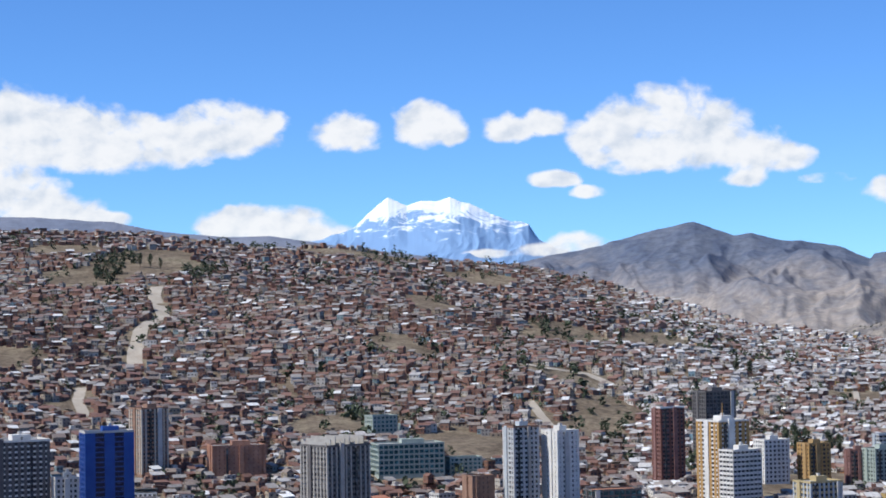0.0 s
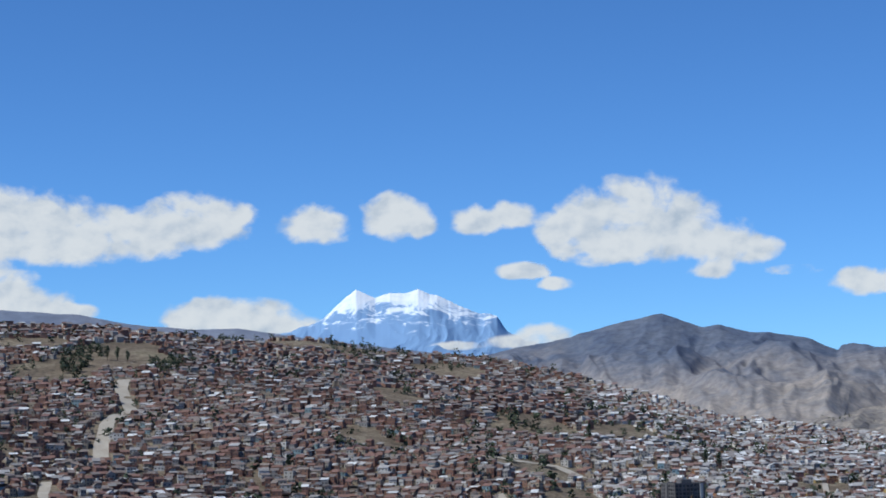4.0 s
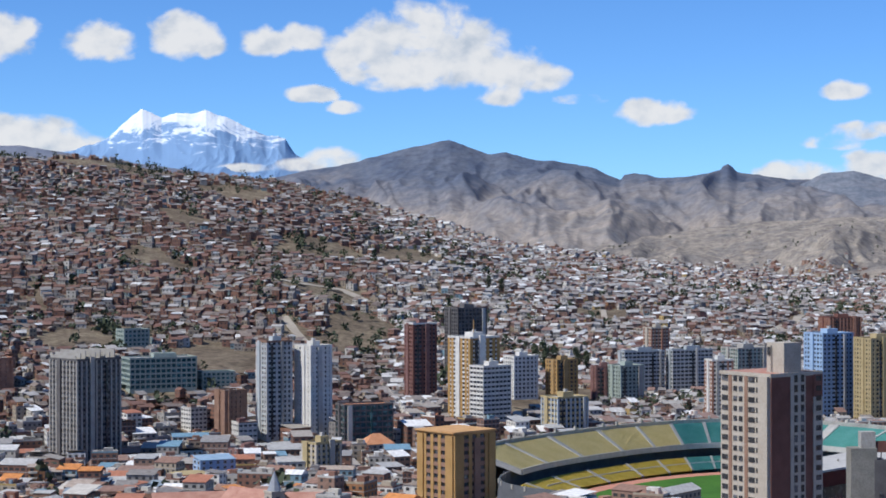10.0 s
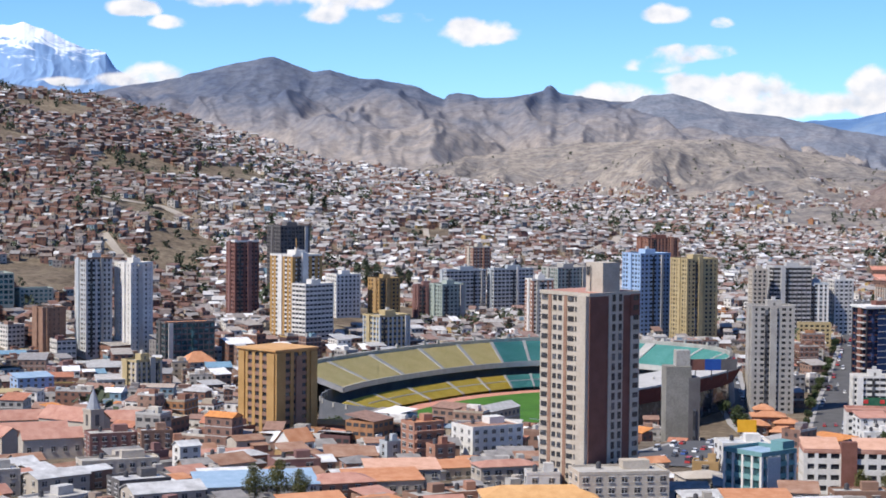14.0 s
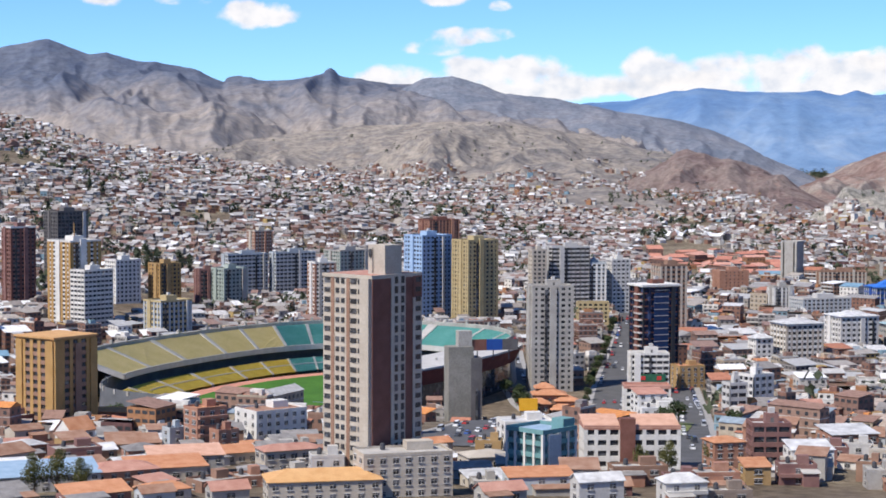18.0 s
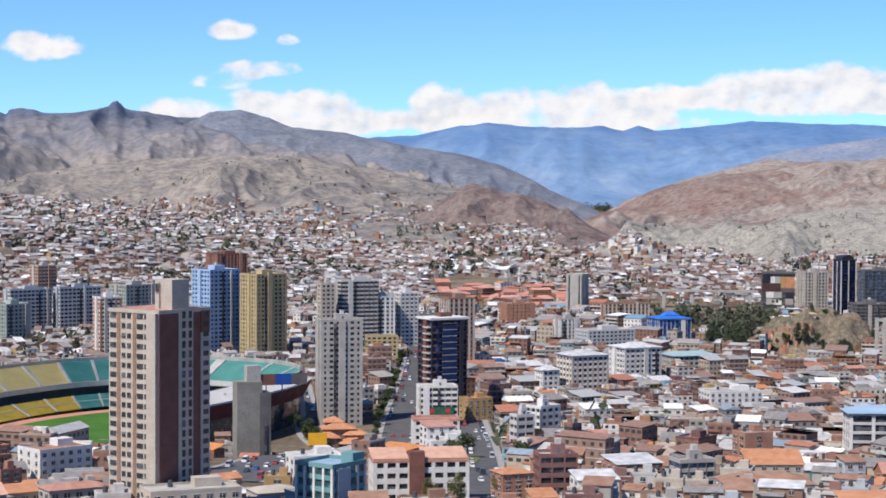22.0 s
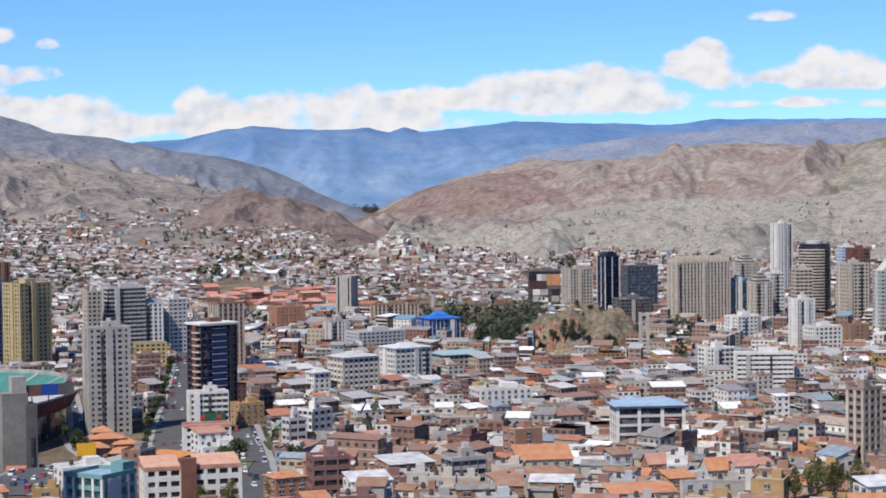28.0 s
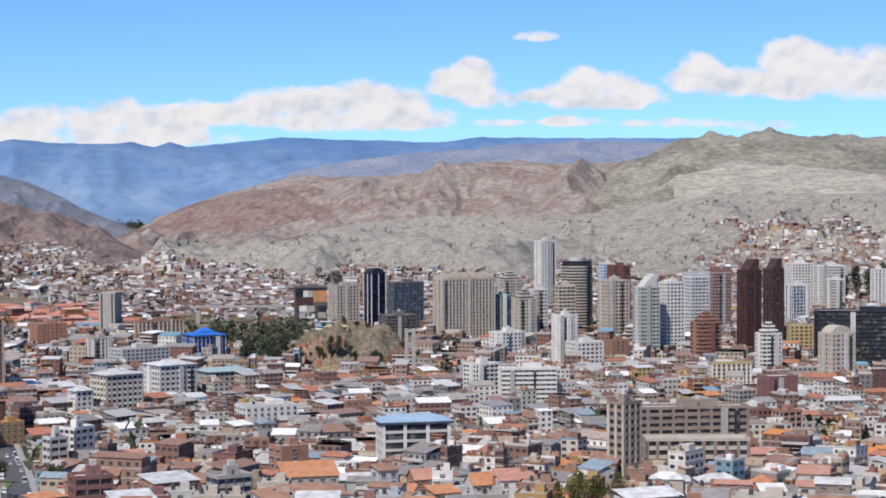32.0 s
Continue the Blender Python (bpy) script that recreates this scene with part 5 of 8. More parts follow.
house("tan corner house below the lookout", 455.5, 887.4, -2.2, 14.6, 11.7, 11.7, 4, "ochre", "orange", "flat")
house("orange house with tiled gables", 277.7, 515.8, -3.3, 10.5, 9.5, 8.2, 3, "brick", "orange", "hip")
house("bright blue house below the lookout", 393.5, 679.3, -5.1, 10.7, 7.5, 8.5, 3, "navy", "zinc", "flat")
house("shop with a wide pink roof", 400.5, 676.1, -20.6, 17.0, 10.2, 6.7, 2, "plum", "redroof", "lean", rise=3)
house("teal house with long windows", 417.4, 671.9, -23.8, 17.5, 8.8, 5.7, 2, "teal", "teal", "lean")
house("white house with a red patch on its roof", 296.3, 496.3, -15.8, 13.1, 10.5, 7.5, 3, "white", "zinc", "lean")
house("brick house with a white roof terrace", 341.4, 546.8, -7.0, 16.9, 13.5, 7.3, 2, "brick", "zinc", "lean")
house("cream house with a wide orange roof", 383.1, 522.7, -24.2, 19.4, 9.7, 7.7, 3, "cream", "orange", "lean", rise=4)
house("blank brown brick flank house", 411.5, 574.1, -5.6, 11.9, 9.5, 14.9, 5, "brick", "deck", "flat", bays=1)
house("long house with grey-brown roofs", 346.9, 477.7, -21.0, 28.0, 16.8, 6.7, 2, "white", "rust", "hip", rise=3)
house("teal low house below the lookout", 407.6, 529.6, -25.6, 15.8, 6.3, 4.6, 2, "teal", "zinc", "lean")
house("white house with teal bay windows", 405.4, 508.4, -13.6, 7.6, 6.9, 9.1, 3, "sky", "rust", "lean")
house("white houses with large windows", 590.3, 844.4, -15.0, 30.5, 18.3, 14.3, 5, "white", "deck", "flat")
house("white house with turquoise trim", 495.7, 653.4, -29.2, 21.8, 10.9, 8.2, 3, "white", "sky", "flat")
house("house with a light blue roof", 557.4, 743.9, -24.8, 24.2, 12.1, 6.9, 2, "sky", "blueroof", "lean", rise=3)
house("red brick block of four floors", 642.8, 831.5, -17.7, 15.6, 10.9, 14.8, 5, "brick", "deck", "flat")
house("yellow-orange house with tiled roof", 689.5, 865.0, -13.6, 16.0, 12.8, 8.0, 3, "ochre", "orange", "hip")
house("turquoise house below the lookout", 705.0, 862.3, -14.3, 11.4, 9.1, 7.4, 2, "sky", "zinc", "flat")
house("orange house with many gables", 766.5, 960.3, -13.6, 12.2, 11.0, 11.1, 4, "brick", "redroof", "gable")
house("broad orange brick warehouse", 760.3, 1026.1, -16.5, 24.8, 17.4, 10.1, 3, "brick", "brick", "flat")
house("cream houses with metal roofs", 635.4, 877.0, -20.9, 16.7, 11.7, 8.0, 3, "cream", "zinc", "flat")
house("grey house with white roof", 459.5, 654.1, -15.1, 12.1, 8.5, 7.7, 3, "pale", "zinc", "flat")
house("white roofed house over orange walls", 401.8, 611.7, -13.3, 13.0, 9.1, 8.3, 3, "ochre", "zinc", "flat")
house("brick house with a red tiled roof", 420.4, 506.6, -14.7, 7.8, 7.0, 5.2, 2, "brick", "redroof", "gable", rise=3.5)
house("grey house with tall red roofs", 420.8, 475.0, -16.5, 9.0, 7.2, 5.2, 2, "pale", "orange", "gable", rise=4)
house("white house with strips of dark windows", 420.1, 456.4, -30.6, 12.3, 7.4, 8.1, 3, "white", "redroof", "lean")
house("white house with a blue-grey roof", 474.5, 435.7, -32.4, 10.0, 7.0, 6.0, 2, "white", "zinc", "gable")
house("white house with a grey metal roof", 488.9, 428.3, -33.8, 14.4, 10.1, 6.0, 2, "white", "zinc", "hip", rise=2.5)
house("large white building with grey roofs", 405.5, 382.4, -18.7, 18.2, 9.1, 8.8, 3, "white", "zinc", "lean")
house("bare red brick house", 408.8, 369.0, -27.9, 10.5, 7.4, 7.5, 3, "brick", "deck", "flat")
house("blue painted house with a white roof", 446.5, 369.2, -38.4, 7.7, 6.1, 9.1, 3, "navy", "white", "lean")
house("orange-walled house with yellow trim", 374.8, 440.7, -15.4, 8.8, 7.0, 7.7, 3, "ochre", "orange", "lean")
house("cream house with an orange tiled roof", 352.0, 431.2, -24.2, 20.1, 10.1, 5.4, 2, "cream", "orange", "lean")
house("grey house with white window frames", 378.4, 438.3, -15.8, 9.9, 7.9, 6.6, 2, "pale", "zinc", "flat")
house("pale orange house below the lookout", 519.9, 531.7, -24.4, 7.4, 5.9, 5.7, 2, "ochre", "orange", "flat")
house("pink roofed low houses", 614.5, 514.5, -35.1, 14.6, 8.8, 7.1, 2, "brick", "redroof", "lean")
house("low house with a white roof", 605.1, 657.3, -27.6, 14.5, 8.7, 6.4, 2, "brick", "zinc", "lean")
house("brick house with zinc roof", 445.0, 582.0, -27.4, 12.1, 8.5, 4.9, 2, "sky", "zinc", "lean")

# overhanging roofs of the valley's apartment blocks
VIVID = surface("vivid_blue_metal_roof", (0.03, 0.15, 0.55), (0.05, 0.20, 0.64), 0.3, rough=0.45)
PALE_TEAL = surface("pale_teal_metal_roof", (0.30, 0.42, 0.43), (0.38, 0.50, 0.50), 0.3, rough=0.5)
for start, w_, d_, z_, mat_ in (("modern white apartment block", 29.4, 15.4, 22.5, PAINT["blueroof"]), ("white apartment block with grid", 25.5, 20.6, 27.6, PAINT["zinc"]), ("white apartment block with roof rooms", 27.9, 22.5, 24.1, PAINT["zinc"]), ("narrow white apartment wing", 12.2, 10.0, 19.2, PAINT["zinc"]), ("blue-roofed office", 28.5, 23.0, 20.8, VIVID), ("low building with a teal", 35.0, 21.5, 13.9, PALE_TEAL)):
    for ob in [o for o in bpy.data.objects if o.get("label", "").startswith(start)]:
        put("hip_roof", roof_mesh("hip", w_, d_, 2.6, mat_), ob, (0, 0, z_), label="low hipped metal roof")
for ob in [o for o in bpy.data.objects if o.get("label", "").startswith("blue-roofed office")]:
    put("roof_lantern", roof_mesh("hip", 12.0, 9.0, 3.0, VIVID), ob, (1.0, 1.0, 22.9), label="raised blue roof lantern")

# painted panels on the office block by the ravine
PANEL_COLOURS = {"navy": "black", "white": "white", "grey": "grey", "orange": "orange", "ochre": "gold", "maroon": "granite", "dark": "dark"}
for ob in [o for o in bpy.data.objects if o.get("label", "").startswith("office block with red, blue")]:
    for u0, u1, z0, z1, c in ((0.0, 1.0, 0.93, 1.0, "navy"), (0.0, 0.24, 0.74, 0.92, "navy"), (0.25, 0.40, 0.74, 0.92, "white"), (0.41, 0.56, 0.74, 0.92, "grey"), (0.57, 0.70, 0.60, 0.92, "ochre"), (0.71, 1.0, 0.60, 0.92, "orange"), (0.0, 0.24, 0.52, 0.73, "maroon"), (0.25, 0.56, 0.52, 0.73, "maroon"), (0.57, 1.0, 0.50, 0.59, "dark"), (0.12, 0.36, 0.33, 0.50, "white"), (0.37, 0.60, 0.33, 0.50, "grey"), (0.72, 0.96, 0.33, 0.48, "navy"), (0.12, 0.36, 0.14, 0.31, "grey"), (0.37, 0.60, 0.14, 0.31, "white"), (0.72, 0.96, 0.14, 0.31, "grey")):
        put("panel", box_mesh(29.6 * (u1 - u0), 0.5, 33.5 * (z1 - z0), PAINT[PANEL_COLOURS[c]]), ob, (29.6 * ((u0 + u1) / 2 - 0.5), -7.6, 33.5 * z0), label=c + " facade panel")


for ob in [o for o in bpy.data.objects if o.get("label", "").startswith("white apartment block with salmon")]:
    put("stair_tower", box_mesh(4.6, 3.0, 18.5, PAINT["redbrown"]), ob, (-1.5, -6.2, -2), label="dark red-brown central stair tower")
    for u, ww in ((-9.3, 10.4), (7.8, 13.0)):
        put("roof_slope", roof_mesh("lean", ww, 12.6, 2.2, PAINT["salmon"]), ob, (u, 0, 13.6), label="salmon tiled roof slope")
for ob in [o for o in bpy.data.objects if o.get("label", "").startswith("white blank-walled house")]:
    put("roof_cover", box_mesh(3.4, 2.6, 1.2, surface("bright_blue_tarpaulin", (0.02, 0.14, 0.55), (0.04, 0.2, 0.62), 1.0)), ob, (0, -2.5, 9.6), label="bright blue tarpaulin cover")

for ob in [o for o in bpy.data.objects if o.get("label", "").startswith("white office block with rounded")]:
    put("sign", box_mesh(15.0, 0.4, 4.6, surface("dark_green_poster", (0.02, 0.10, 0.06), (0.04, 0.14, 0.08), 0.5)), ob, (0.5, -6.5, 6.6), label="wide dark green advertising board")
    for u, w_ in ((-4.2, 3.4), (4.6, 2.4)):
        put("sign_patch", box_mesh(w_, 0.2, 2.0, surface("red_poster", (0.5, 0.04, 0.04), (0.58, 0.07, 0.06), 0.5)), ob, (u, -6.75, 8.2), label="red patch on the board")
NAVY_STRIP = surface("blue_black_curtain_wall", (0.012, 0.028, 0.085), (0.02, 0.045, 0.12), 0.4, rough=0.25)
for ob in [o for o in bpy.data.objects if o.get("label", "").startswith("dark navy glass tower")]:
    body = next(c for c in bpy.data.objects if c.parent == ob and c.name.startswith("glazing"))
    wx, wy, wz = body.dimensions
    put("curtain_wall", box_mesh(wx * 0.42, 1.2, wz - 9, NAVY_STRIP), ob, (0, -wy / 2 - 0.2, 3), label="blue-black central curtain wall")
    for k in range(1, 15):      # thin storey lines and the white balcony stack on the sunny edge
        put("storey_line", box_mesh(wx * 0.44, 0.3, 0.28, PAINT["pale"]), ob, (0, -wy / 2 - 0.85, 3 + k * 3.45))
        put("balcony", box_mesh(1.8, wy * 0.5, 0.7, PAINT["pale"]), ob, (-wx / 2 - 0.8, -wy * 0.2, k * 3.5), label="pale balcony")
    put("roof_slab", box_mesh(wx + 3, wy + 3, 1.0, PAINT["white"]), ob, (0, 0, wz - 2.6), label="white overhanging roof slab")

# ---- streets and cars ----
def strip(name, label, pts, width, mat, lift=0.35, category="road", kind="structure"):
    """A ribbon of road laid on the ground through points given as (degrees, metres) from the lookout."""
    P = [Vector((*polar(a, r), 0)) for a, r in pts]
    fine = []
    for p, q in zip(P, P[1:]):
        n = max(2, int((q - p).length / 12))
        fine += [p.lerp(q, i / n) for i in range(n)]
    fine.append(P[-1])
    vs, fs = [], []
    for i, p in enumerate(fine):
        t = (fine[min(i + 1, len(fine) - 1)] - fine[max(i - 1, 0)]).normalized()
        n = Vector((-t.y, t.x, 0)) * width / 2
        for s in (-1, -0.5, 0, 0.5, 1):
            c = p + n * s
            vs.append((c.x, c.y, ground_z(c.x, c.y) + lift))
        if width > 6:
            FOOT.append((p.x, p.y, width / 2 + 4.5))
        if i:
            b = 5 * i
            fs += [(b - 5 + k, b + k, b + k + 1, b - 4 + k) for k in range(4)]
    fs = [f[::-1] for f in fs]
    return tagged(new(name, mesh_from(name, vs, fs, mat, True)), label, category, kind=kind), fine


KERB = surface("grey_pavement", (0.3, 0.29, 0.27), (0.4, 0.38, 0.36), 0.4)
DUST = surface("pale_dirt_track", (0.36, 0.31, 0.25), (0.45, 0.4, 0.33), 0.05)
ROADS = [
    ("straight avenue lined with trees and cars", [(24.4, 800), (24.7, 890), (24.9, 1016), (25.2, 1158), (25.4, 1278), (25.5, 1406), (25.6, 1560)], 17),
    ("wide street beside the small green", [(27.5, 560), (27.35, 640), (27.25, 726), (27.15, 840), (27.0, 958), (26.8, 1060)], 15),
    ("asphalt square in front of the stadium", [(19.0, 640), (20.6, 700), (22.2, 790), (23.6, 860), (24.8, 900)], 34),
    ("curved street beside the stadium", [(23.2, 860), (22.3, 940), (21.9, 1022), (21.7, 1128), (21.6, 1240)], 13),
    ("street joining the square and the green", [(24.2, 840), (25.4, 770), (26.6, 690), (27.4, 610)], 16),
]
LANES = []
for label, pts, wid in ROADS:
    strip("pavement", "grey pavement along the street", pts, wid + 6, KERB, 0.28, "pavement")
    ob, fine = strip("road", label, pts, wid, ASPHALT, 0.42)
    LANES.append((fine, wid))
for pts, wid in (([(-9.4, 1800), (-9.4, 1842), (-9.2, 1932), (-8.9, 1980), (-8.5, 2030), (-8.8, 2134), (-8.7, 2200)], 15), ([(1.9, 1844), (3.0, 1834), (4.4, 1856), (5.2, 1826)], 12), ([(12.3, 2000), (12.4, 1956), (12.6, 1794), (12.7, 1740)], 6), ([(14.5, 2060), (14.6, 2006), (14.9, 1830), (15.0, 1760)], 6), ([(2.6, 1700), (3.6, 1600), (4.6, 1580), (6.2, 1610)], 9), ([(-10.9, 1560), (-11.1, 1640), (-11.0, 1700)], 10), ([(17.5, 1900), (18.2, 2050), (18.4, 2150)], 9)):
    strip("dirt_road", "pale dirt track on the hillside", pts, wid, DUST, 0.6, "road")
GRASS = surface("dry_green_lawn", (0.10, 0.14, 0.035), (0.2, 0.2, 0.07), 0.2)
strip("lawn", "small triangular green lawn between streets", [(26.35, 684), (26.65, 720), (26.85, 762)], 14, GRASS, 0.7, "lawn")

RUBBER = surface("tyre_rubber", (0.02, 0.02, 0.02), (0.035, 0.035, 0.035), 2.0)
CARS = {c: surface(c + "_car_paint", *v, 1.0, rough=0.3, bump=0, stain=0.05, spec=0.5) for c, v in {"white": ((0.75, 0.75, 0.74), (0.8, 0.8, 0.8)), "silver": ((0.45, 0.46, 0.47), (0.5, 0.51, 0.52)), "dark": ((0.04, 0.045, 0.05), (0.06, 0.06, 0.07)), "red": ((0.4, 0.03, 0.03), (0.45, 0.05, 0.04)), "blue": ((0.05, 0.1, 0.3), (0.06, 0.13, 0.35))}.items()}


def hull(w, l, z0, z1, taper_l, taper_w, mat):
    x, y = w / 2, l / 2
    X, Y = x - taper_w, y - taper_l
    vs = [(-x, -y, z0), (x, -y, z0), (x, y, z0), (-x, y, z0), (-X, -Y, z1), (X, -Y, z1), (X, Y, z1), (-X, Y, z1)]
    return mesh_from("hull", vs, [(0, 1, 5, 4), (1, 2, 6, 5), (2, 3, 7, 6), (3, 0, 4, 7), (4, 5, 6, 7), (3, 2, 1, 0)], mat)


PROTO = {}
BODY_KINDS = {"car": (1.75, 4.3, 0.62, 1.45), "minibus": (1.95, 5.0, 0.9, 2.2)}
WHEELS = {}
for kd_, (w_, l_, _a, _b) in BODY_KINDS.items():
    bmw = bmesh.new()
    for sx in (-1, 1):
        for sy in (-1, 1):
            bmesh.ops.create_cone(bmw, cap_ends=True, segments=8, radius1=0.33, radius2=0.33, depth=0.24, matrix=Matrix.Translation((sx * (w_ / 2 - 0.1), sy * l_ * 0.31, 0)) @ Matrix.Rotation(math.pi / 2, 4, "Y"))
    WHEELS[kd_] = bpy.data.meshes.new("wheels")
    bmw.to_mesh(WHEELS[kd_])
    bmw.free()
    WHEELS[kd_].materials.append(RUBBER)


def car(colour, kind, x, y, z, rot):
    key = (colour, kind)
    word = {"white": "white", "silver": "silver grey", "dark": "dark grey", "red": "dull red", "blue": "dark blue"}[colour]
    w, l, waist, top = BODY_KINDS[kind]
    m = pose(x, y, z, 0, 0, rot)
    if key not in PROTO:
        e = tagged(new(kind), f"{word} {kind} on the street asphalt", kind, "cars on the streets")
        put("body", hull(w, l, 0.25, waist + 0.25, 0.12, 0.06, CARS[colour]), e)
        put("cabin", hull(w - 0.14, l * (0.62 if kind == "car" else 0.9), waist + 0.22, top - 0.06, 0.45, 0.14, GL_DARK), e, (0, -l * 0.05, 0), label="dark cabin windows")
        put("roof", box_mesh(w - 0.42, l * (0.4 if kind == "car" else 0.78), 0.08, CARS[colour]), e, (0, -l * 0.05, top - 0.07))
        put("wheels", WHEELS[kind], e, (0, 0, 0.33))
        e.matrix_basis = m
        PROTO[key] = e
        return e
    return copy_thing(PROTO[key], m)


rc = random.Random(3)
for fine, wid in LANES:
    step = 8 if wid < 30 else 7
    for i in range(1, len(fine) - 1):
        p, q = fine[i], fine[i + 1]
        t = (q - p).normalized()
        side = Vector((-t.y, t.x, 0))
        rot = math.degrees(math.atan2(-t.x, t.y))
        for s in ((-0.4, 0.4, -0.16, 0.16) if wid < 30 else (-0.42, -0.25, -0.05, 0.15, 0.38)):
            if rc.random() < (0.45 if abs(s) > 0.3 or wid > 30 else 0.18):
                c = p + side * (s * wid) + t * rc.uniform(-1.5, 1.5)
                car(rc.choice(["white", "white", "white", "silver", "silver", "dark", "red", "blue"]), rc.choice(["car", "car", "minibus"]), c.x, c.y, ground_z(c.x, c.y) + 0.44, rot + (180 if s > 0 else 0))

# ---- trees ----
LEAF = surface("dusty_green_leaves", (0.035, 0.055, 0.02), (0.075, 0.095, 0.035), 0.6, rough=0.8, bump=0, jitter=0.25)
LEAF_DRY = surface("olive_yellow_leaves", (0.08, 0.09, 0.025), (0.15, 0.14, 0.045), 0.5, rough=0.8, bump=0, jitter=0.2)
LEAF_DARK = surface("dark_eucalyptus_leaves", (0.045, 0.06, 0.035), (0.085, 0.10, 0.055), 0.6, rough=0.8, bump=0, jitter=0.2)
BARK = surface("grey_brown_bark", (0.10, 0.075, 0.055), (0.17, 0.13, 0.1), 1.5)
rt = random.Random(11)


def crown_mesh(lumps, n, leaf, mat, seed):
    """Many small leaf clumps spread through a few uneven lumps (x, y, z, radius, height share)."""
    r = random.Random(seed)
    vs, fs = [], []
    for i in range(n):
        cx, cy, cz, R, hz = lumps[r.randrange(len(lumps))]
        d = Vector((r.gauss(0, 1), r.gauss(0, 1), r.gauss(0, 1))).normalized() * R * (r.random() ** 0.42)
        c = Vector((cx + d.x, cy + d.y, cz + d.z * hz))
        a = Vector((r.gauss(0, 1), r.gauss(0, 1), r.gauss(0, 0.7))).normalized() * leaf * r.uniform(0.6, 1.3)
        b = Vector((r.gauss(0, 1), r.gauss(0, 1), r.gauss(0, 0.7))).normalized() * leaf * r.uniform(0.5, 1.1)
        k = len(vs)
        vs += [tuple(c - a), tuple(c + b), tuple(c + a), tuple(c - b)]
        fs.append((k, k + 1, k + 2, k + 3))
    return mesh_from("crown", vs, fs, mat)


def trunk_mesh(h, r0, seed):
    r = random.Random(seed)
    vs, fs = [], []

    def limb(p, q, ra, rb):
        b = len(vs)
        ax = (q - p).normalized()
        u = ax.orthogonal().normalized()
        v = ax.cross(u)
        for c, rr in ((p, ra), (q, rb)):
            for i in range(6):
                t = i * math.pi / 3
                vs.append(tuple(c + u * rr * math.cos(t) + v * rr * math.sin(t)))
        for i in range(6):
            fs.append((b + i, b + (i + 1) % 6, b + 6 + (i + 1) % 6, b + 6 + i))
    top = Vector((r.uniform(-.3, .3), r.uniform(-.3, .3), h * 0.62))
    limb(Vector((0, 0, -1)), top, r0, r0 * 0.5)
    for i in range(5):
        s = Vector((0, 0, h * (0.3 + 0.07 * i)))
        a = i * 1.4 + r.random()
        limb(s, s + Vector((math.cos(a) * h * 0.25, math.sin(a) * h * 0.25, h * 0.25)), r0 * 0.4, r0 * 0.12)
    return mesh_from("trunk", vs, fs, BARK)


KINDS = {
    "tall": [(trunk_mesh(14, 0.35, s), crown_mesh([(0, 0, 6, 2.2, 1.3), (0.8, 0.5, 9, 2.6, 1.3), (-0.9, 0.3, 11, 2.2, 1.4), (0.2, -0.6, 13, 1.6, 1.5)], 900, 0.46, LEAF_DARK, s)) for s in (1, 2)],
    "round": [(trunk_mesh(8, 0.25, s), crown_mesh([(0, 0, 5, 2.6, 0.9), (1.5, 0.6, 5.8, 2.0, 0.9), (-1.6, -0.4, 5.5, 2.0, 0.8), (0.2, 1.3, 7, 1.8, 0.8), (0.3, -1.5, 6.3, 1.7, 0.8)], 620, 0.4, LEAF, s)) for s in (3, 4)],
    "bushy": [(trunk_mesh(13, 0.4, s), crown_mesh([(0, 0, 7, 3.6, 1.1), (2.4, 0.6, 8, 2.8, 1.0), (-2.5, -0.4, 7.6, 3.0, 1.0), (0.2, 1.6, 11, 2.8, 1.0), (0.6, -2.2, 10, 2.6, 1.0), (-1, 0, 13, 2.0, 1.1)], 2600, 0.3, LEAF_DRY, s)) for s in (5, 6)],
    "cone": [(trunk_mesh(13, 0.3, s), crown_mesh([(0, 0, 3 + i * 1.6, 2.6 - i * 0.33, 0.9) for i in range(7)], 620, 0.38, LEAF_DARK, s)) for s in (7,)],
}
WORDS = {"tall": "tall dark eucalyptus tree with ragged crown", "round": "round dusty green street tree", "bushy": "bushy olive yellow tree among the houses", "cone": "dark conical cypress tree"}


def tree(kind, az, r, size=1.0):
    tr, cr = KINDS[kind][rt.randrange(len(KINDS[kind]))]
    x, y = polar(az, r)
    e = thing("tree", x, y, rt.uniform(0, 360), WORDS[kind], "tree", "trees of the city")
    e.scale = (size, size, size * rt.uniform(0.9, 1.12))
    FOOT[-1] = (x, y, 4 * size)
    put("trunk", tr, e)
    put("crown", cr, e)
    return e


for az, r, s in ((7.2, 506, 0.75), (7.9, 509, 0.8), (8.6, 507, 0.7), (25.75, 560, 0.6), (26.6, 545, 0.7), (27.9, 585, 0.6), (44.55, 575, 0.95), (45.75, 578, 0.85), (45.1, 582, 0.9), (43.9, 571, 0.7)):
    tree("bushy", az, r, s)
for az, r, s in ((10.3, 1560, 1.7), (10.6, 1575, 1.9), (10.9, 1585, 1.6), (11.6, 1570, 1.6), (11.9, 1580, 1.4), (8.9, 1950, 1.2), (9.3, 1960, 1.3), (5.4, 2050, 1.1), (-8.9, 2330, 1.1), (-9.2, 2335, 1.2), (-8.6, 2325, 1.0)):
    tree("tall", az, r, s)
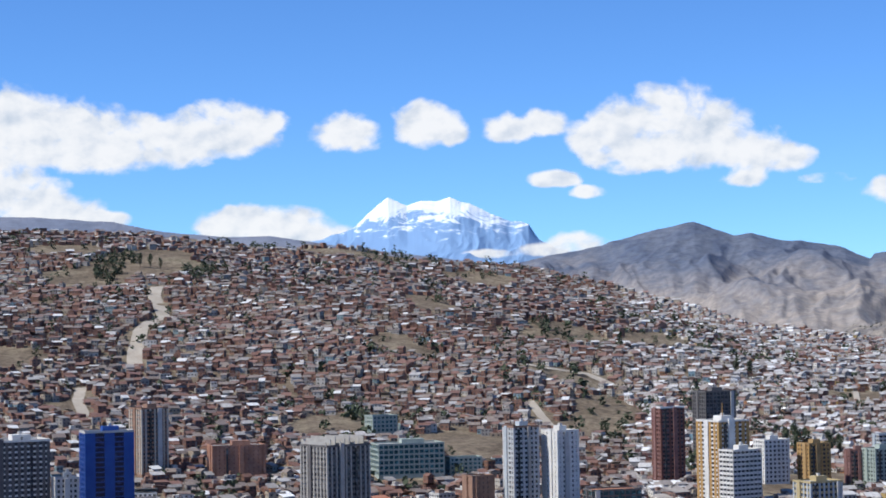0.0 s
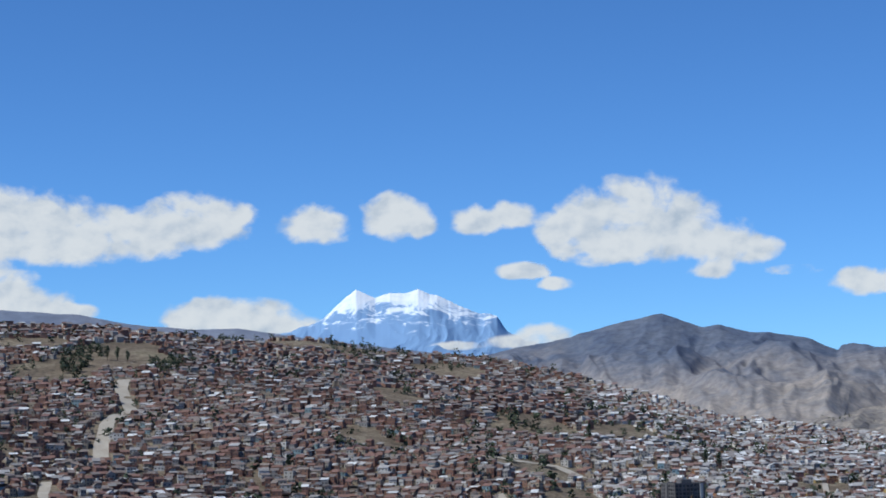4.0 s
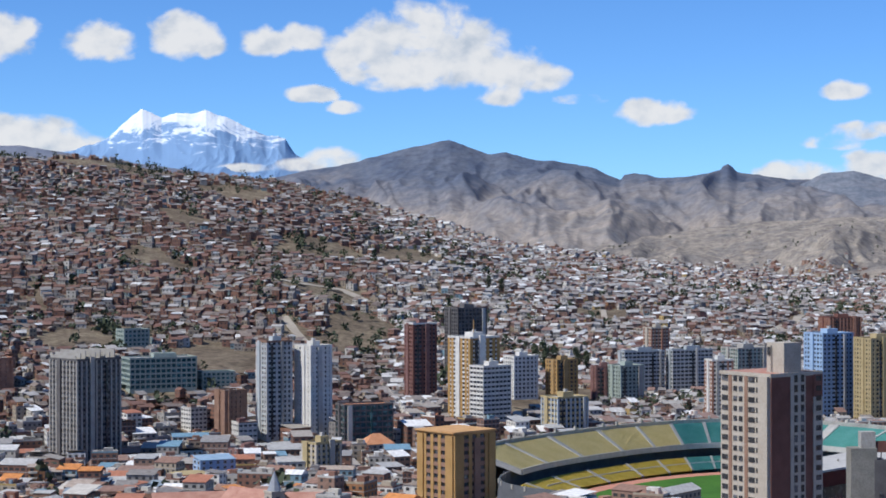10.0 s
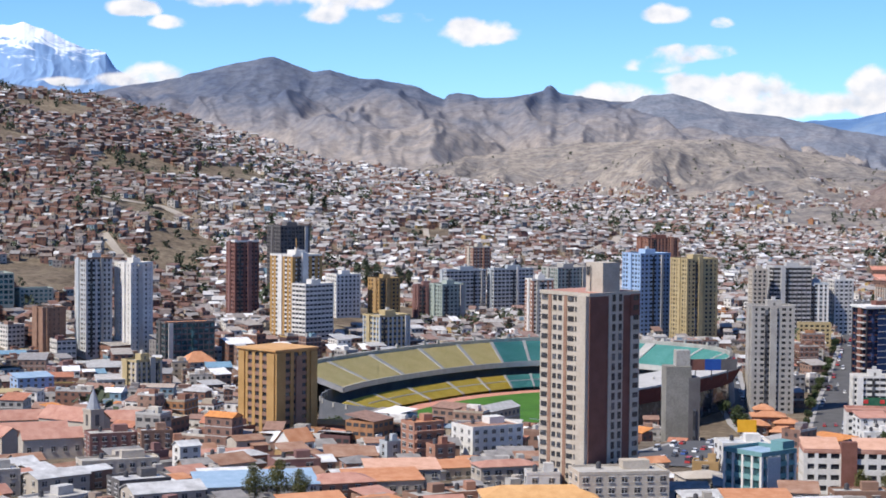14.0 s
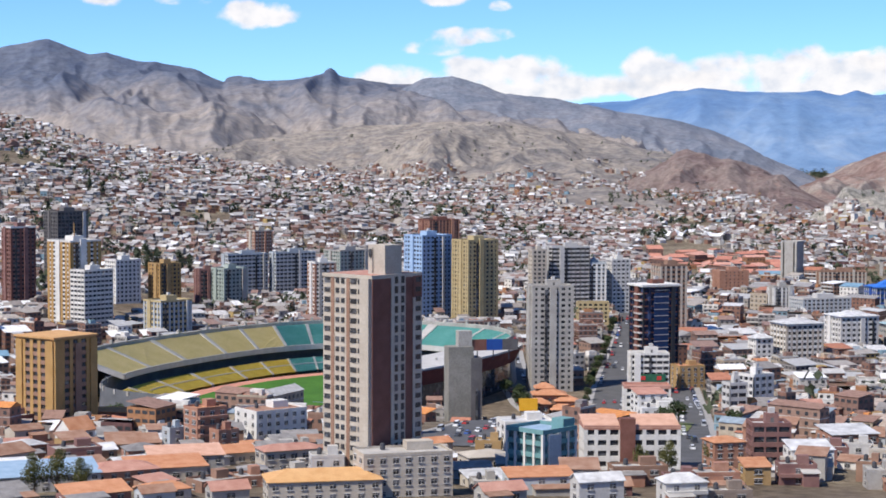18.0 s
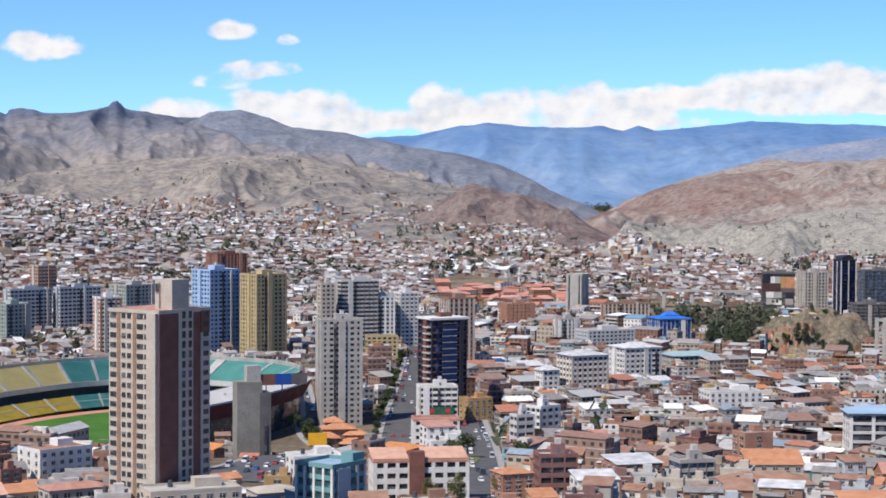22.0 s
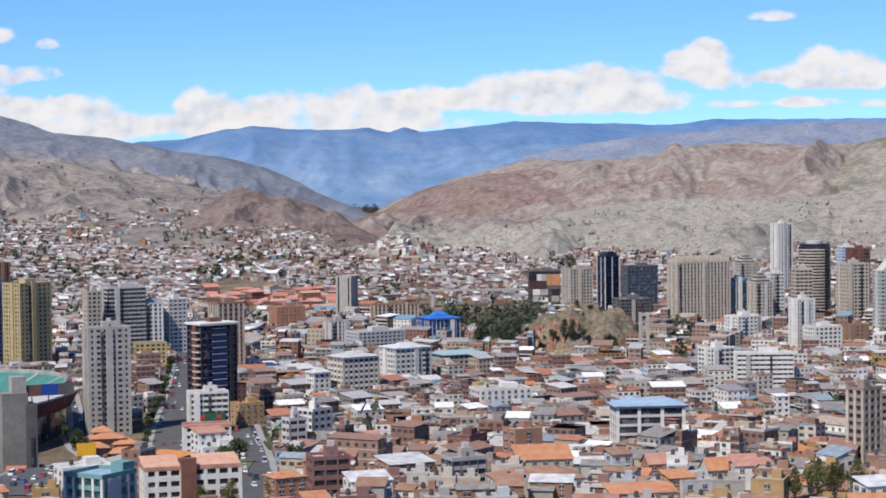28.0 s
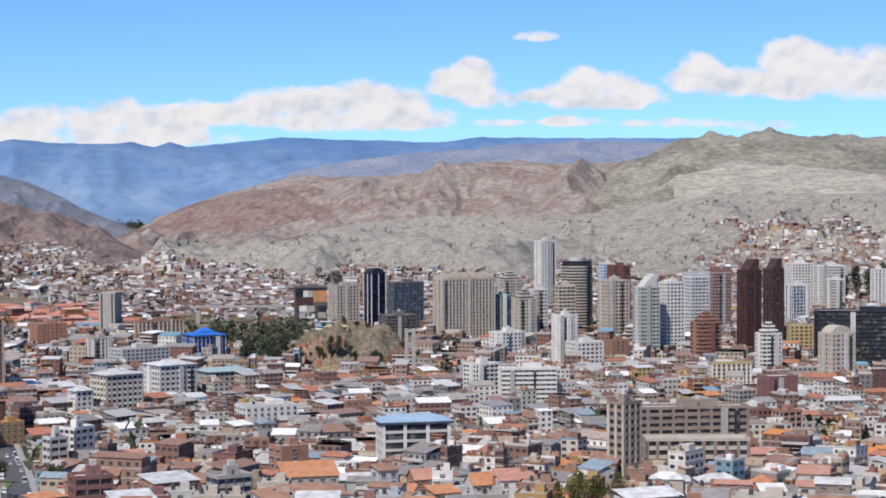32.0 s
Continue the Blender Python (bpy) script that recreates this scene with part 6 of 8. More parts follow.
for az, r, s in ((5.2, 1560, 1.0), (4.8, 1590, 1.2), (5.9, 1565, 0.9), (22.95, 1290, 1.2), (23.1, 1300, 1.1), (23.35, 1290, 1.2), (23.55, 1310, 1.0), (52.9, 1990, 2.2), (53.3, 2000, 2.6), (53.7, 2010, 2.4), (54.1, 2000, 2.3), (52.6, 1980, 1.7)):
    tree("cone" if az < 40 else "tall", az, r, s)
for i in range(26):
    r = 880 + i * 26
    az = float(np.interp(r, [800, 890, 1016, 1158, 1278, 1406, 1560], [24.4, 24.7, 24.9, 25.2, 25.4, 25.5, 25.6]))
    for s in (-1, 1):
        if rt.random() < 0.8:
            tree("round", az + s * math.degrees(11.2 / r), r + rt.uniform(-6, 6), rt.uniform(0.7, 1.1))
for az, r in ((22.05, 905), (22.2, 925), (22.0, 950), (21.6, 960), (22.6, 900), (8.9, 815), (9.6, 800), (10.3, 795), (11.2, 790), (12.0, 792), (26.55, 705), (26.9, 750), (44.9, 960), (45.4, 950), (45.9, 965), (46.4, 955), (47.0, 960), (46.6, 1010), (45.8, 1030), (49.0, 1150), (50.9, 1340), (51.3, 1350), (51.7, 1345), (28.6, 720), (33.0, 900), (-0.5, 860), (0.3, 850)):
    tree("round", az, r, rt.uniform(0.9, 1.4))

# ---- church with tiled wings ----
church = thing("church", *polar(1.2, 720), -2, "church complex with long red tiled roofs and a spire", "church")
for a_, r_ in ((0.9, 660), (-0.2, 690), (0.6, 740), (1.6, 730), (3.3, 735), (2.3, 690), (-0.9, 760), (0.2, 790), (-1.1, 700)):
    FOOT.append((*polar(a_, r_), 17))
cx0, cy0 = polar(1.2, 720)


def wing(az, r, rot, w, d, h, rise):
    x, y = polar(az, r)
    dz = ground_z(x, y) - church.location.z
    q = Matrix.Rotation(radians(2), 4, "Z") @ Vector((x - cx0, y - cy0, 0))
    put("wing_wall", box_mesh(w, d, h + 5, PAINT["cream"]), church, (q.x, q.y, dz - 5), radians(rot))
    put("wing_gable", gable_ends(w, d, rise - 0.05, PAINT["cream"]), church, (q.x, q.y, dz + h), radians(rot))
    put("wing_roof", roof_mesh("gable", w, d, rise, PAINT["redroof"]), church, (q.x, q.y, dz + h + 0.02), radians(rot))
    row = win_row(max(2, int(w / 4)), w, 1.3, 1.9)
    put("window_band", row, church, (q.x + d / 2 * math.sin(radians(rot)), q.y - d / 2 * math.cos(radians(rot)), dz + h * 0.4), radians(rot))


wing(1.05, 665, 12, 21, 9, 7.5, 3.2)
wing(-0.75, 700, -55, 30, 9, 7.5, 3.2)
wing(0.55, 712, 8, 24, 9, 7.0, 3.2)
wing(-0.1, 765, 6, 34, 10, 8.5, 3.6)
wing(1.75, 742, -40, 26, 12, 9.5, 4.6)
wing(3.35, 745, -8, 34, 11, 8.5, 3.8)
tx, ty = polar(2.32, 715)
qx = Matrix.Rotation(radians(2), 4, "Z") @ Vector((tx - cx0, ty - cy0, 0))
tz = ground_z(tx, ty) - church.location.z
put("bell_tower", box_mesh(5.6, 5.6, 17, PAINT["cream"]), church, (qx.x, qx.y, tz - 3), radians(30))
put("belfry", ring_mesh(6.2, 6.2, 0.6, 0.8, PAINT["cream"]), church, (qx.x, qx.y, tz + 14), radians(30))
for k in range(4):
    a = radians(30 + 90 * k)
    put("louvre", box_mesh(1.6, 0.4, 4.2, PAINT["dark"]), church, (qx.x + 2.75 * math.sin(a), qx.y - 2.75 * math.cos(a), tz + 8.5), a)
sv = [(math.cos(radians(45 * i)) * 3.0, math.sin(radians(45 * i)) * 3.0, 0) for i in range(8)] + [(0, 0, 8.5)]
put("spire", mesh_from("spire", sv, [(i, (i + 1) % 8, 8) for i in range(8)] + [tuple(range(7, -1, -1))], surface("grey_lead_spire", (0.25, 0.27, 0.3), (0.36, 0.38, 0.41), 0.5, rough=0.5)), church, (qx.x, qx.y, tz + 14.2), label="pointed grey metal spire")

# ---- pavilion with red pagoda roofs ----
px, py = polar(22.95, 905)
pav = thing("restaurant", px, py, -18, "brown restaurant with stacked orange-red tiled roofs", "restaurant")
FOOT[-1] = (px, py, 20)
for (ox, oy, w, d, h) in ((0, 3, 15, 12, 9.5), (-6, -5, 10, 8, 6), (8, -2, 10, 9, 7), (6, -9, 11, 7, 3.6), (-2, 7, 8, 7, 12)):
    put("hall", box_mesh(w, d, h + 2, PAINT["brown"]), pav, (ox, oy, -2))
    put("roof", roof_mesh("hip", w + 1.6, d + 1.6, 2.6, PAINT["orange"]), pav, (ox, oy, h))
    put("window_band", win_row(max(2, int(w / 3)), w, 1.6, 1.6), pav, (ox, oy - d / 2, max(0.8, h - 3.2)))
bx, by = polar(22.3, 893)
bill = thing("billboard", bx, by, -20, "large yellow advertising billboard on posts", "billboard")
put("panel", box_mesh(9, 0.4, 6, surface("yellow_poster", (0.7, 0.36, 0.02), (0.78, 0.42, 0.04), 0.5)), bill, (0, 0, 3))
for s in (-3, 3):
    put("post", box_mesh(0.4, 0.4, 4, PAINT["dark"]), bill, (s, 0.3, 0))

# ---- rocky knoll ----
KN = rock("ochre_rocky_knoll", [(0.3, (0.11, 0.095, 0.07)), (0.44, (0.20, 0.17, 0.125)), (0.56, (0.30, 0.25, 0.185)), (0.68, (0.42, 0.24, 0.155))], 0.05, grain=1.0, bump=1.0)
kx, ky = polar(37.35, 1425)
kv, kf = [], []
for i in range(67):
    for k in range(91):
        u, v = -75 + k * 150 / 90, -70 + i * 140 / 66
        e = (u / 52) ** 2 + (v / 55) ** 2
        h = 31 * max(0.0, 1 - e) ** (0.6 if u < 12 else 0.42)
        h *= 1 + 0.34 * fbm(u * 0.045, v * 0.045, 4)
        h -= max(0.0, 8 * (0.5 - abs(noise.noise((u * 0.08, v * 0.05, 2)))) - 1.6) * (h > 4) * (0.5 if u < 10 else 1.0)
        a = radians(-37.35)
        x, y = kx + u * math.cos(a) - v * math.sin(a), ky + u * math.sin(a) + v * math.cos(a)
        kv.append((x, y, ground_z(x, y) - 1.5 + h + 1.6 * fbm(u * 0.2, v * 0.2, 7) * (h > 1)))
for i in range(66):
    for k in range(90):
        n = i * 91 + k
        kf.append((n, n + 1, n + 92, n + 91))
tagged(new("knoll", mesh_from("knoll", kv, kf, KN, True)), "rocky ochre knoll with a lookout park", "hill", kind="structure")
FOOT.append((kx, ky, 62))


def on_knoll(u, v):
    a = radians(-37.35)
    x, y = kx + u * math.cos(a) - v * math.sin(a), ky + u * math.sin(a) + v * math.cos(a)
    e = (u / 52) ** 2 + (v / 55) ** 2
    return x, y, ground_z(x, y) - 2.2 + 31 * max(0.0, 1 - e) ** 0.55 * 0.93


for u, v, s, kd in ((-50, -20, 1.3, "tall"), (-46, -30, 1.2, "round"), (-56, -8, 1.4, "tall"), (-60, -25, 1.2, "round"), (-40, -42, 1.1, "round"), (-10, -48, 1.2, "tall"), (-4, -50, 1.3, "tall"), (4, -48, 1.0, "round"), (-18, -46, 1.1, "round"), (-15, 0, 0.8, "round"), (10, -2, 0.9, "round"), (18, 2, 0.8, "round"), (-26, 0, 0.7, "round"), (0, 5, 0.7, "tall"), (45, -25, 1.1, "tall"), (50, -10, 1.0, "round"), (-65, 5, 1.3, "tall"), (-70, 15, 1.4, "tall")):
    t_ = tree(kd, 37, 1400, s)
    t_.location = on_knoll(u, v)
for _ in range(16):
    a, q = rt.uniform(1.7, 3.9), rt.uniform(0.85, 1.2)
    t_ = tree(rt.choice(["round", "tall"]), 37, 1400, rt.uniform(0.8, 1.1))
    t_.location = on_knoll(52 * q * math.cos(a), 55 * q * math.sin(a))
for _ in range(16):
    a, q = rt.uniform(2.7, 3.7), rt.uniform(1.0, 1.5)
    t_ = tree("tall", 37, 1400, rt.uniform(1.1, 1.6))
    t_.location = on_knoll(52 * q * math.cos(a), 50 * q * math.sin(a))
for _ in range(7):
    t_ = tree("tall", 37, 1400, rt.uniform(0.8, 1.2))
    t_.location = on_knoll(rt.uniform(8, 28), rt.uniform(-58, -46))
rk_v, rk_f = [], []
for _ in range(90):
    u, v = rt.uniform(-34, 0), rt.uniform(-50, -26)
    x, y, z = on_knoll(u, v)
    w, d, h, a = rt.uniform(1, 3.5), rt.uniform(1, 2.5), rt.uniform(1.5, 4.5), rt.uniform(0, 3)
    b = len(rk_v)
    for zz, k in ((-3, 1.0), (h, 0.7)):
        for p_, q_ in ((-1, -1), (1, -1), (1, 1), (-1, 1)):
            rk_v.append((x + k * (p_ * w * math.cos(a) - q_ * d * math.sin(a)) / 2, y + k * (p_ * w * math.sin(a) + q_ * d * math.cos(a)) / 2, z + zz))
    rk_f += [(b, b + 1, b + 5, b + 4), (b + 1, b + 2, b + 6, b + 5), (b + 2, b + 3, b + 7, b + 6), (b + 3, b, b + 4, b + 7), (b + 4, b + 5, b + 6, b + 7)]
tagged(new("knoll_rocks", mesh_from("knoll_rocks", rk_v, rk_f, island_mat("salmon_rocks", [(0.0, (0.52, 0.27, 0.17)), (0.4, (0.60, 0.42, 0.30)), (0.7, (0.40, 0.20, 0.13))]))), "salmon orange rocks on the knoll's flank", "rocks", kind="stuff")
x, y, z = on_knoll(-6, -6)
kiosk = thing("shelter", x, y, -37, "low cream roofed shelter on the knoll", "shelter", z=z - 0.3)
put("wall", box_mesh(18, 6, 3.2, PAINT["cream"]), kiosk)
put("roof", roof_mesh("hip", 19, 7, 1.6, PAINT["yellow"]), kiosk, (0, 0, 3.2))

# ---- viaduct and arena far off ----
bx, by = polar(34.2, 1765)
via = thing("viaduct", bx, by, -34, "grey concrete viaduct across the ravine", "bridge", z=ground_z(bx, by))
put("deck", box_mesh(95, 7, 2.0, PAINT["grey"]), via, (0, 0, 15))
for s in (-40, -14, 14, 40):
    put("column", box_mesh(3, 4, 18, PAINT["grey"]), via, (s, 0, -2))
for k, az in enumerate((39.38,)):
    bx, by = polar(az, 1340)
    py_ = thing("bridge_pylon", bx, by, -39, "tall bare concrete bridge pylon", "bridge")
    put("leg", box_mesh(2.4, 3, 37, PAINT["grey"]), py_, (-2.6, 0, -2))
    put("leg", box_mesh(2.4, 3, 37, PAINT["grey"]), py_, (2.6, 0, -2))
    for zb in (12, 23, 32.5):
        put("crossbeam", box_mesh(7.4, 3.2, 1.8, PAINT["grey"]), py_, (0, 0, zb))
SHELL = surface("bright_white_shell", (0.78, 0.78, 0.77), (0.86, 0.86, 0.85), 0.1, rough=0.5)
ar = thing("arena", *polar(27.4, 2118), -27.4, "arena with white curved shell roofs", "arena")
FOOT[-1] = (*polar(26.7, 2112), 15)
FOOT.append((*polar(27.95, 2112), 19))
for az, w, tips in ((26.5, 15, (0.75, 1.0, 0.5)), (26.9, 14, (0.9, 0.8, 0.45)), (27.95, 36, (1.0, 0.42, 0.92))):
    u0 = 2118 * radians(az - 27.4)
    vs, fs = [], []
    for i in range(17):
        u = i / 16
        t = tips[0] * (1 - u) ** 2 + 2 * (tips[1] * 2 - tips[0] / 2 - tips[2] / 2) * u * (1 - u) * 0.5 + tips[2] * u * u
        lo = 0.62 * abs(2 * u - 1) ** 1.6
        for j in range(5):
            v = j / 4
            vs.append((u0 + (u - 0.5) * w * (0.55 + 0.45 * v), 9 * v + 3 * math.sin(math.pi * u), 2 + 13 * (lo * (1 - v) + max(t, lo + 0.1) * v)))
    for i in range(16):
        for j in range(4):
            n = i * 5 + j
            fs.append((n, n + 5, n + 6, n + 1))
    sh = put("shell", mesh_from("shell", vs, fs, SHELL, True), ar, label="smooth bright white roof shell")
    so = sh.modifiers.new("thick", "SOLIDIFY")
    so.thickness = 0.8
    put("base", box_mesh(w * 0.5, 12, 7, PAINT["grey"]), ar, (u0, 8, -2))

# ---- further near houses ----
PAL = [("brick", "red brick"), ("brick", "red brick"), ("brown", "brown brick"), ("brown", "brown brick"), ("tan", "tan brick"), ("cream", "cream"), ("cream", "cream"), ("white", "white"), ("pale", "pale grey"), ("pale", "pale grey"), ("grey", "bare grey"), ("grey", "bare grey"), ("plum", "plum"), ("ochre", "ochre"), ("sky", "light blue")]
RPAL = [("zinc", "zinc"), ("zinc", "zinc"), ("rust", "rusty metal"), ("rust", "rusty metal"), ("rust", "rusty metal"), ("greymetal", "weathered grey metal"), ("greymetal", "weathered grey metal"), ("greymetal", "weathered grey metal"), ("redroof", "faded red tiled"), ("orange", "orange tiled"), ("deck", "cement"), ("deck", "cement"), ("deck", "cement"), ("deck", "cement"), ("deck", "cement")]
rh = random.Random(21)
r = 488.0
while r < 668:
    n = int(radians(58) * r / 13.2)
    for i in range(n):
        az = -3 + 58 * (i + rh.uniform(0.1, 0.9)) / n
        rr = r + rh.uniform(-5.5, 5.5)
        x, y = polar(az, rr)
        w, d = rh.uniform(6.5, 13), rh.uniform(6, 10)
        (wl, ww), (rf, rw) = rh.choice(PAL), rh.choice(RPAL)
        fl = rh.choice([1, 1, 2]) if az < 29 else rh.choice([1, 1, 2, 2, 2, 3])
        if az < 22 and rr < 560:
            fl = 1
        kd = "flat" if rf == "deck" else rh.choice(["lean", "lean", "lean", "gable", "gable", "hip"])
        rot = -az + 14 + 24 * math.sin(x * 0.006 + y * 0.004) + rh.uniform(-11, 11)
        if rh.random() < 0.3:
            w *= 1.5
        if (az > 29 and rr < 530) or (az < 1 and rr < 515) or not clear(x, y, max(w, d) * 0.34):
            continue
        count = {1: "one-storey", 2: "two-storey", 3: "three-storey", 4: "four-storey"}[fl]
        h = fl * rh.uniform(2.6, 2.9)
        e = house(f"{ww} {count} house with a {rw} roof", x, y, rot, w, d, h, fl, wl, rf, kd, rise=rh.uniform(0.9, 2.4), single=False, balcony=fl > 1 and rh.random() < 0.22)
        if rh.random() < 0.55:      # lower wing towards the yard
            k, sd = rh.uniform(0.4, 0.65), rh.choice([-1, 1])
            ah = max(2.5, h * rh.choice([0.45, 0.6, 0.75]))
            an = put("annex", box_mesh(w * k, 4.0, ah + 4, PAINT[rh.choice([wl, "grey", "brick", "pale"])]), e, (sd * w * (1 - k) / 2, -d / 2 - 1.6, -4))
            put("annex_roof", roof_mesh("lean", w * k, 4.0, 0.7, PAINT[rh.choice(["greymetal", "rust", "zinc", "deck"])]), an, (0, 0, ah + 4.02))
    r += 12.4

# ---- houses beyond counting ----
WALLS = island_mat("assorted_house_walls", [(0.0, (0.265, 0.142, 0.104)), (0.17, (0.325, 0.21, 0.16)), (0.31, (0.265, 0.16, 0.125)), (0.41, (0.46, 0.385, 0.29)), (0.51, (0.60, 0.56, 0.49)), (0.60, (0.38, 0.355, 0.325)), (0.69, (0.76, 0.725, 0.665)), (0.82, (0.27, 0.25, 0.24)), (0.90, (0.40, 0.20, 0.10)), (0.93, (0.22, 0.34, 0.40)), (0.955, (0.50, 0.36, 0.15)), (0.97, (0.17, 0.09, 0.085))])
ROOFS = island_mat("assorted_metal_roofs", [(0.0, (0.46, 0.455, 0.445)), (0.18, (0.32, 0.305, 0.295)), (0.34, (0.64, 0.63, 0.615)), (0.46, (0.31, 0.205, 0.165)), (0.58, (0.40, 0.36, 0.32)), (0.72, (0.44, 0.19, 0.115)), (0.83, (0.86, 0.85, 0.83)), (0.92, (0.60, 0.26, 0.12)), (0.965, (0.20, 0.34, 0.44))], rough=0.6)
ROOFS_RED = island_mat("red_tiled_roofs", [(0.0, (0.46, 0.20, 0.125)), (0.12, (0.50, 0.485, 0.465)), (0.28, (0.31, 0.19, 0.145)), (0.42, (0.27, 0.25, 0.235)), (0.56, (0.84, 0.83, 0.81)), (0.68, (0.44, 0.36, 0.30)), (0.82, (0.27, 0.33, 0.38)), (0.88, (0.66, 0.27, 0.09)), (0.96, (0.60, 0.56, 0.50))], rough=0.8)
TRIMS = surface("pale_cement_trim", (0.46, 0.44, 0.41), (0.56, 0.54, 0.50), 0.3)
PANES = surface("small_dark_windows", (0.04, 0.04, 0.044), (0.075, 0.074, 0.076), 0.5, rough=0.3, bump=0)


def crowd(name, label, spots, roofs=ROOFS, windows=True, clutter=False, walls=WALLS):
    """Many houses in one mesh. spots: (x, y, z, rot, w, d, h, roof kind, roof rise)."""
    vs, fs, mi = [], [], []

    def quad(a, b, c, d_, m):
        n = len(vs)
        vs.extend((a, b, c, d_))
        fs.append((n, n + 1, n + 2, n + 3))
        mi.append(m)

    for x, y, z, rot, w, d, h, kind, rise in spots:
        c, s = math.cos(rot), math.sin(rot)

        def P(u, v, q):
            return (x + u * c - v * s, y + u * s + v * c, z + q)
        n = len(vs)
        u, v = w / 2, d / 2
        vs.extend([P(-u, -v, -4), P(u, -v, -4), P(u, v, -4), P(-u, v, -4), P(-u, -v, h), P(u, -v, h), P(u, v, h), P(-u, v, h)])
        fs.extend([(n, n + 1, n + 5, n + 4), (n + 1, n + 2, n + 6, n + 5), (n + 2, n + 3, n + 7, n + 6), (n + 3, n, n + 4, n + 7), (n + 4, n + 5, n + 6, n + 7)])
        mi.extend([0] * 5)
        o = 0.35
        n = len(vs)
        if kind == 0:      # lean-to sheet roof
            vs.extend([P(-u - o, -v - o, h + 0.05), P(u + o, -v - o, h + 0.05), P(u + o, v + o, h + 0.05 + rise), P(-u - o, v + o, h + 0.05 + rise)])
            vs.extend([P(-u - o, -v - o, h + 0.25), P(u + o, -v - o, h + 0.25), P(u + o, v + o, h + 0.25 + rise), P(-u - o, v + o, h + 0.25 + rise)])
            fs.extend([(n + 4, n + 5, n + 6, n + 7), (n, n + 1, n + 5, n + 4), (n + 1, n + 2, n + 6, n + 5), (n + 3, n, n + 4, n + 7), (n + 2, n + 3, n + 7, n + 6)])
            mi.extend([1] * 5)
        elif kind == 1:    # gable
            vs.extend([P(-u - o, -v - o, h), P(u + o, -v - o, h), P(u + o, v + o, h), P(-u - o, v + o, h), P(-u - o, 0, h + rise + 0.8), P(u + o, 0, h + rise + 0.8)])
            fs.extend([(n, n + 1, n + 5, n + 4), (n + 2, n + 3, n + 4, n + 5), (n + 1, n + 2, n + 5), (n + 3, n, n + 4), (n + 3, n + 2, n + 1, n)])
            mi.extend([1] * 5)
        else:              # flat roof with a stair house
            vs.extend([P(-u + 0.3, -v + 0.3, h + 0.06), P(u - 0.3, -v + 0.3, h + 0.06), P(u - 0.3, v - 0.3, h + 0.06), P(-u + 0.3, v - 0.3, h + 0.06)])
            fs.append((n, n + 1, n + 2, n + 3))
            mi.append(1)
            n = len(vs)
            a, b = u * 0.35, v * 0.4
            vs.extend([P(-a + u * .3, -b, h), P(a + u * .3, -b, h), P(a + u * .3, b, h), P(-a + u * .3, b, h), P(-a + u * .3, -b, h + 2.4), P(a + u * .3, -b, h + 2.4), P(a + u * .3, b, h + 2.4), P(-a + u * .3, b, h + 2.4)])
            fs.extend([(n, n + 1, n + 5, n + 4), (n + 1, n + 2, n + 6, n + 5), (n + 2, n + 3, n + 7, n + 6), (n + 3, n, n + 4, n + 7), (n + 4, n + 5, n + 6, n + 7)])
            mi.extend([0] * 5)
        def block(u0, u1, v0, v1, z0, z1, m):
            n = len(vs)
            vs.extend([P(u0, v0, z0), P(u1, v0, z0), P(u1, v1, z0), P(u0, v1, z0), P(u0, v0, z1), P(u1, v0, z1), P(u1, v1, z1), P(u0, v1, z1)])
            fs.extend([(n, n + 1, n + 5, n + 4), (n + 1, n + 2, n + 6, n + 5), (n + 2, n + 3, n + 7, n + 6), (n + 3, n, n + 4, n + 7), (n + 4, n + 5, n + 6, n + 7), (n + 3, n + 2, n + 1, n)])
            mi.extend([m] * 6)
        floors_ = max(1, int(h / 2.8))
        style = rng.random()
        front = -1 if s * x - c * y < 0 else 1
        if clutter:        # parapets, storey bands and balconies
            if kind == 2:
                for u0, u1, v0, v1 in ((-u, u, -v - 0.05, -v + 0.2), (-u, u, v - 0.2, v + 0.05), (-u - 0.05, -u + 0.2, -v, v), (u - 0.2, u + 0.05, -v, v)):
                    block(u0, u1, v0, v1, h - 0.1, h + 0.75, 0 if style < 0.7 else 3)
            for q in range(1, floors_):
                zq = q * h / floors_
                if style < 0.35:
                    block(-u - 0.12, u + 0.12, -v - 0.12, v + 0.12, zq - 0.14, zq + 0.14, 3)
                elif style < 0.62:
                    va, vb = sorted((front * v, front * (v + 1.25)))
                    block(-u * 0.92, u * (0.92 if style < 0.5 else 0.1), va, vb, zq - 0.15, zq + 0.85, 3 if style < 0.48 else 0)
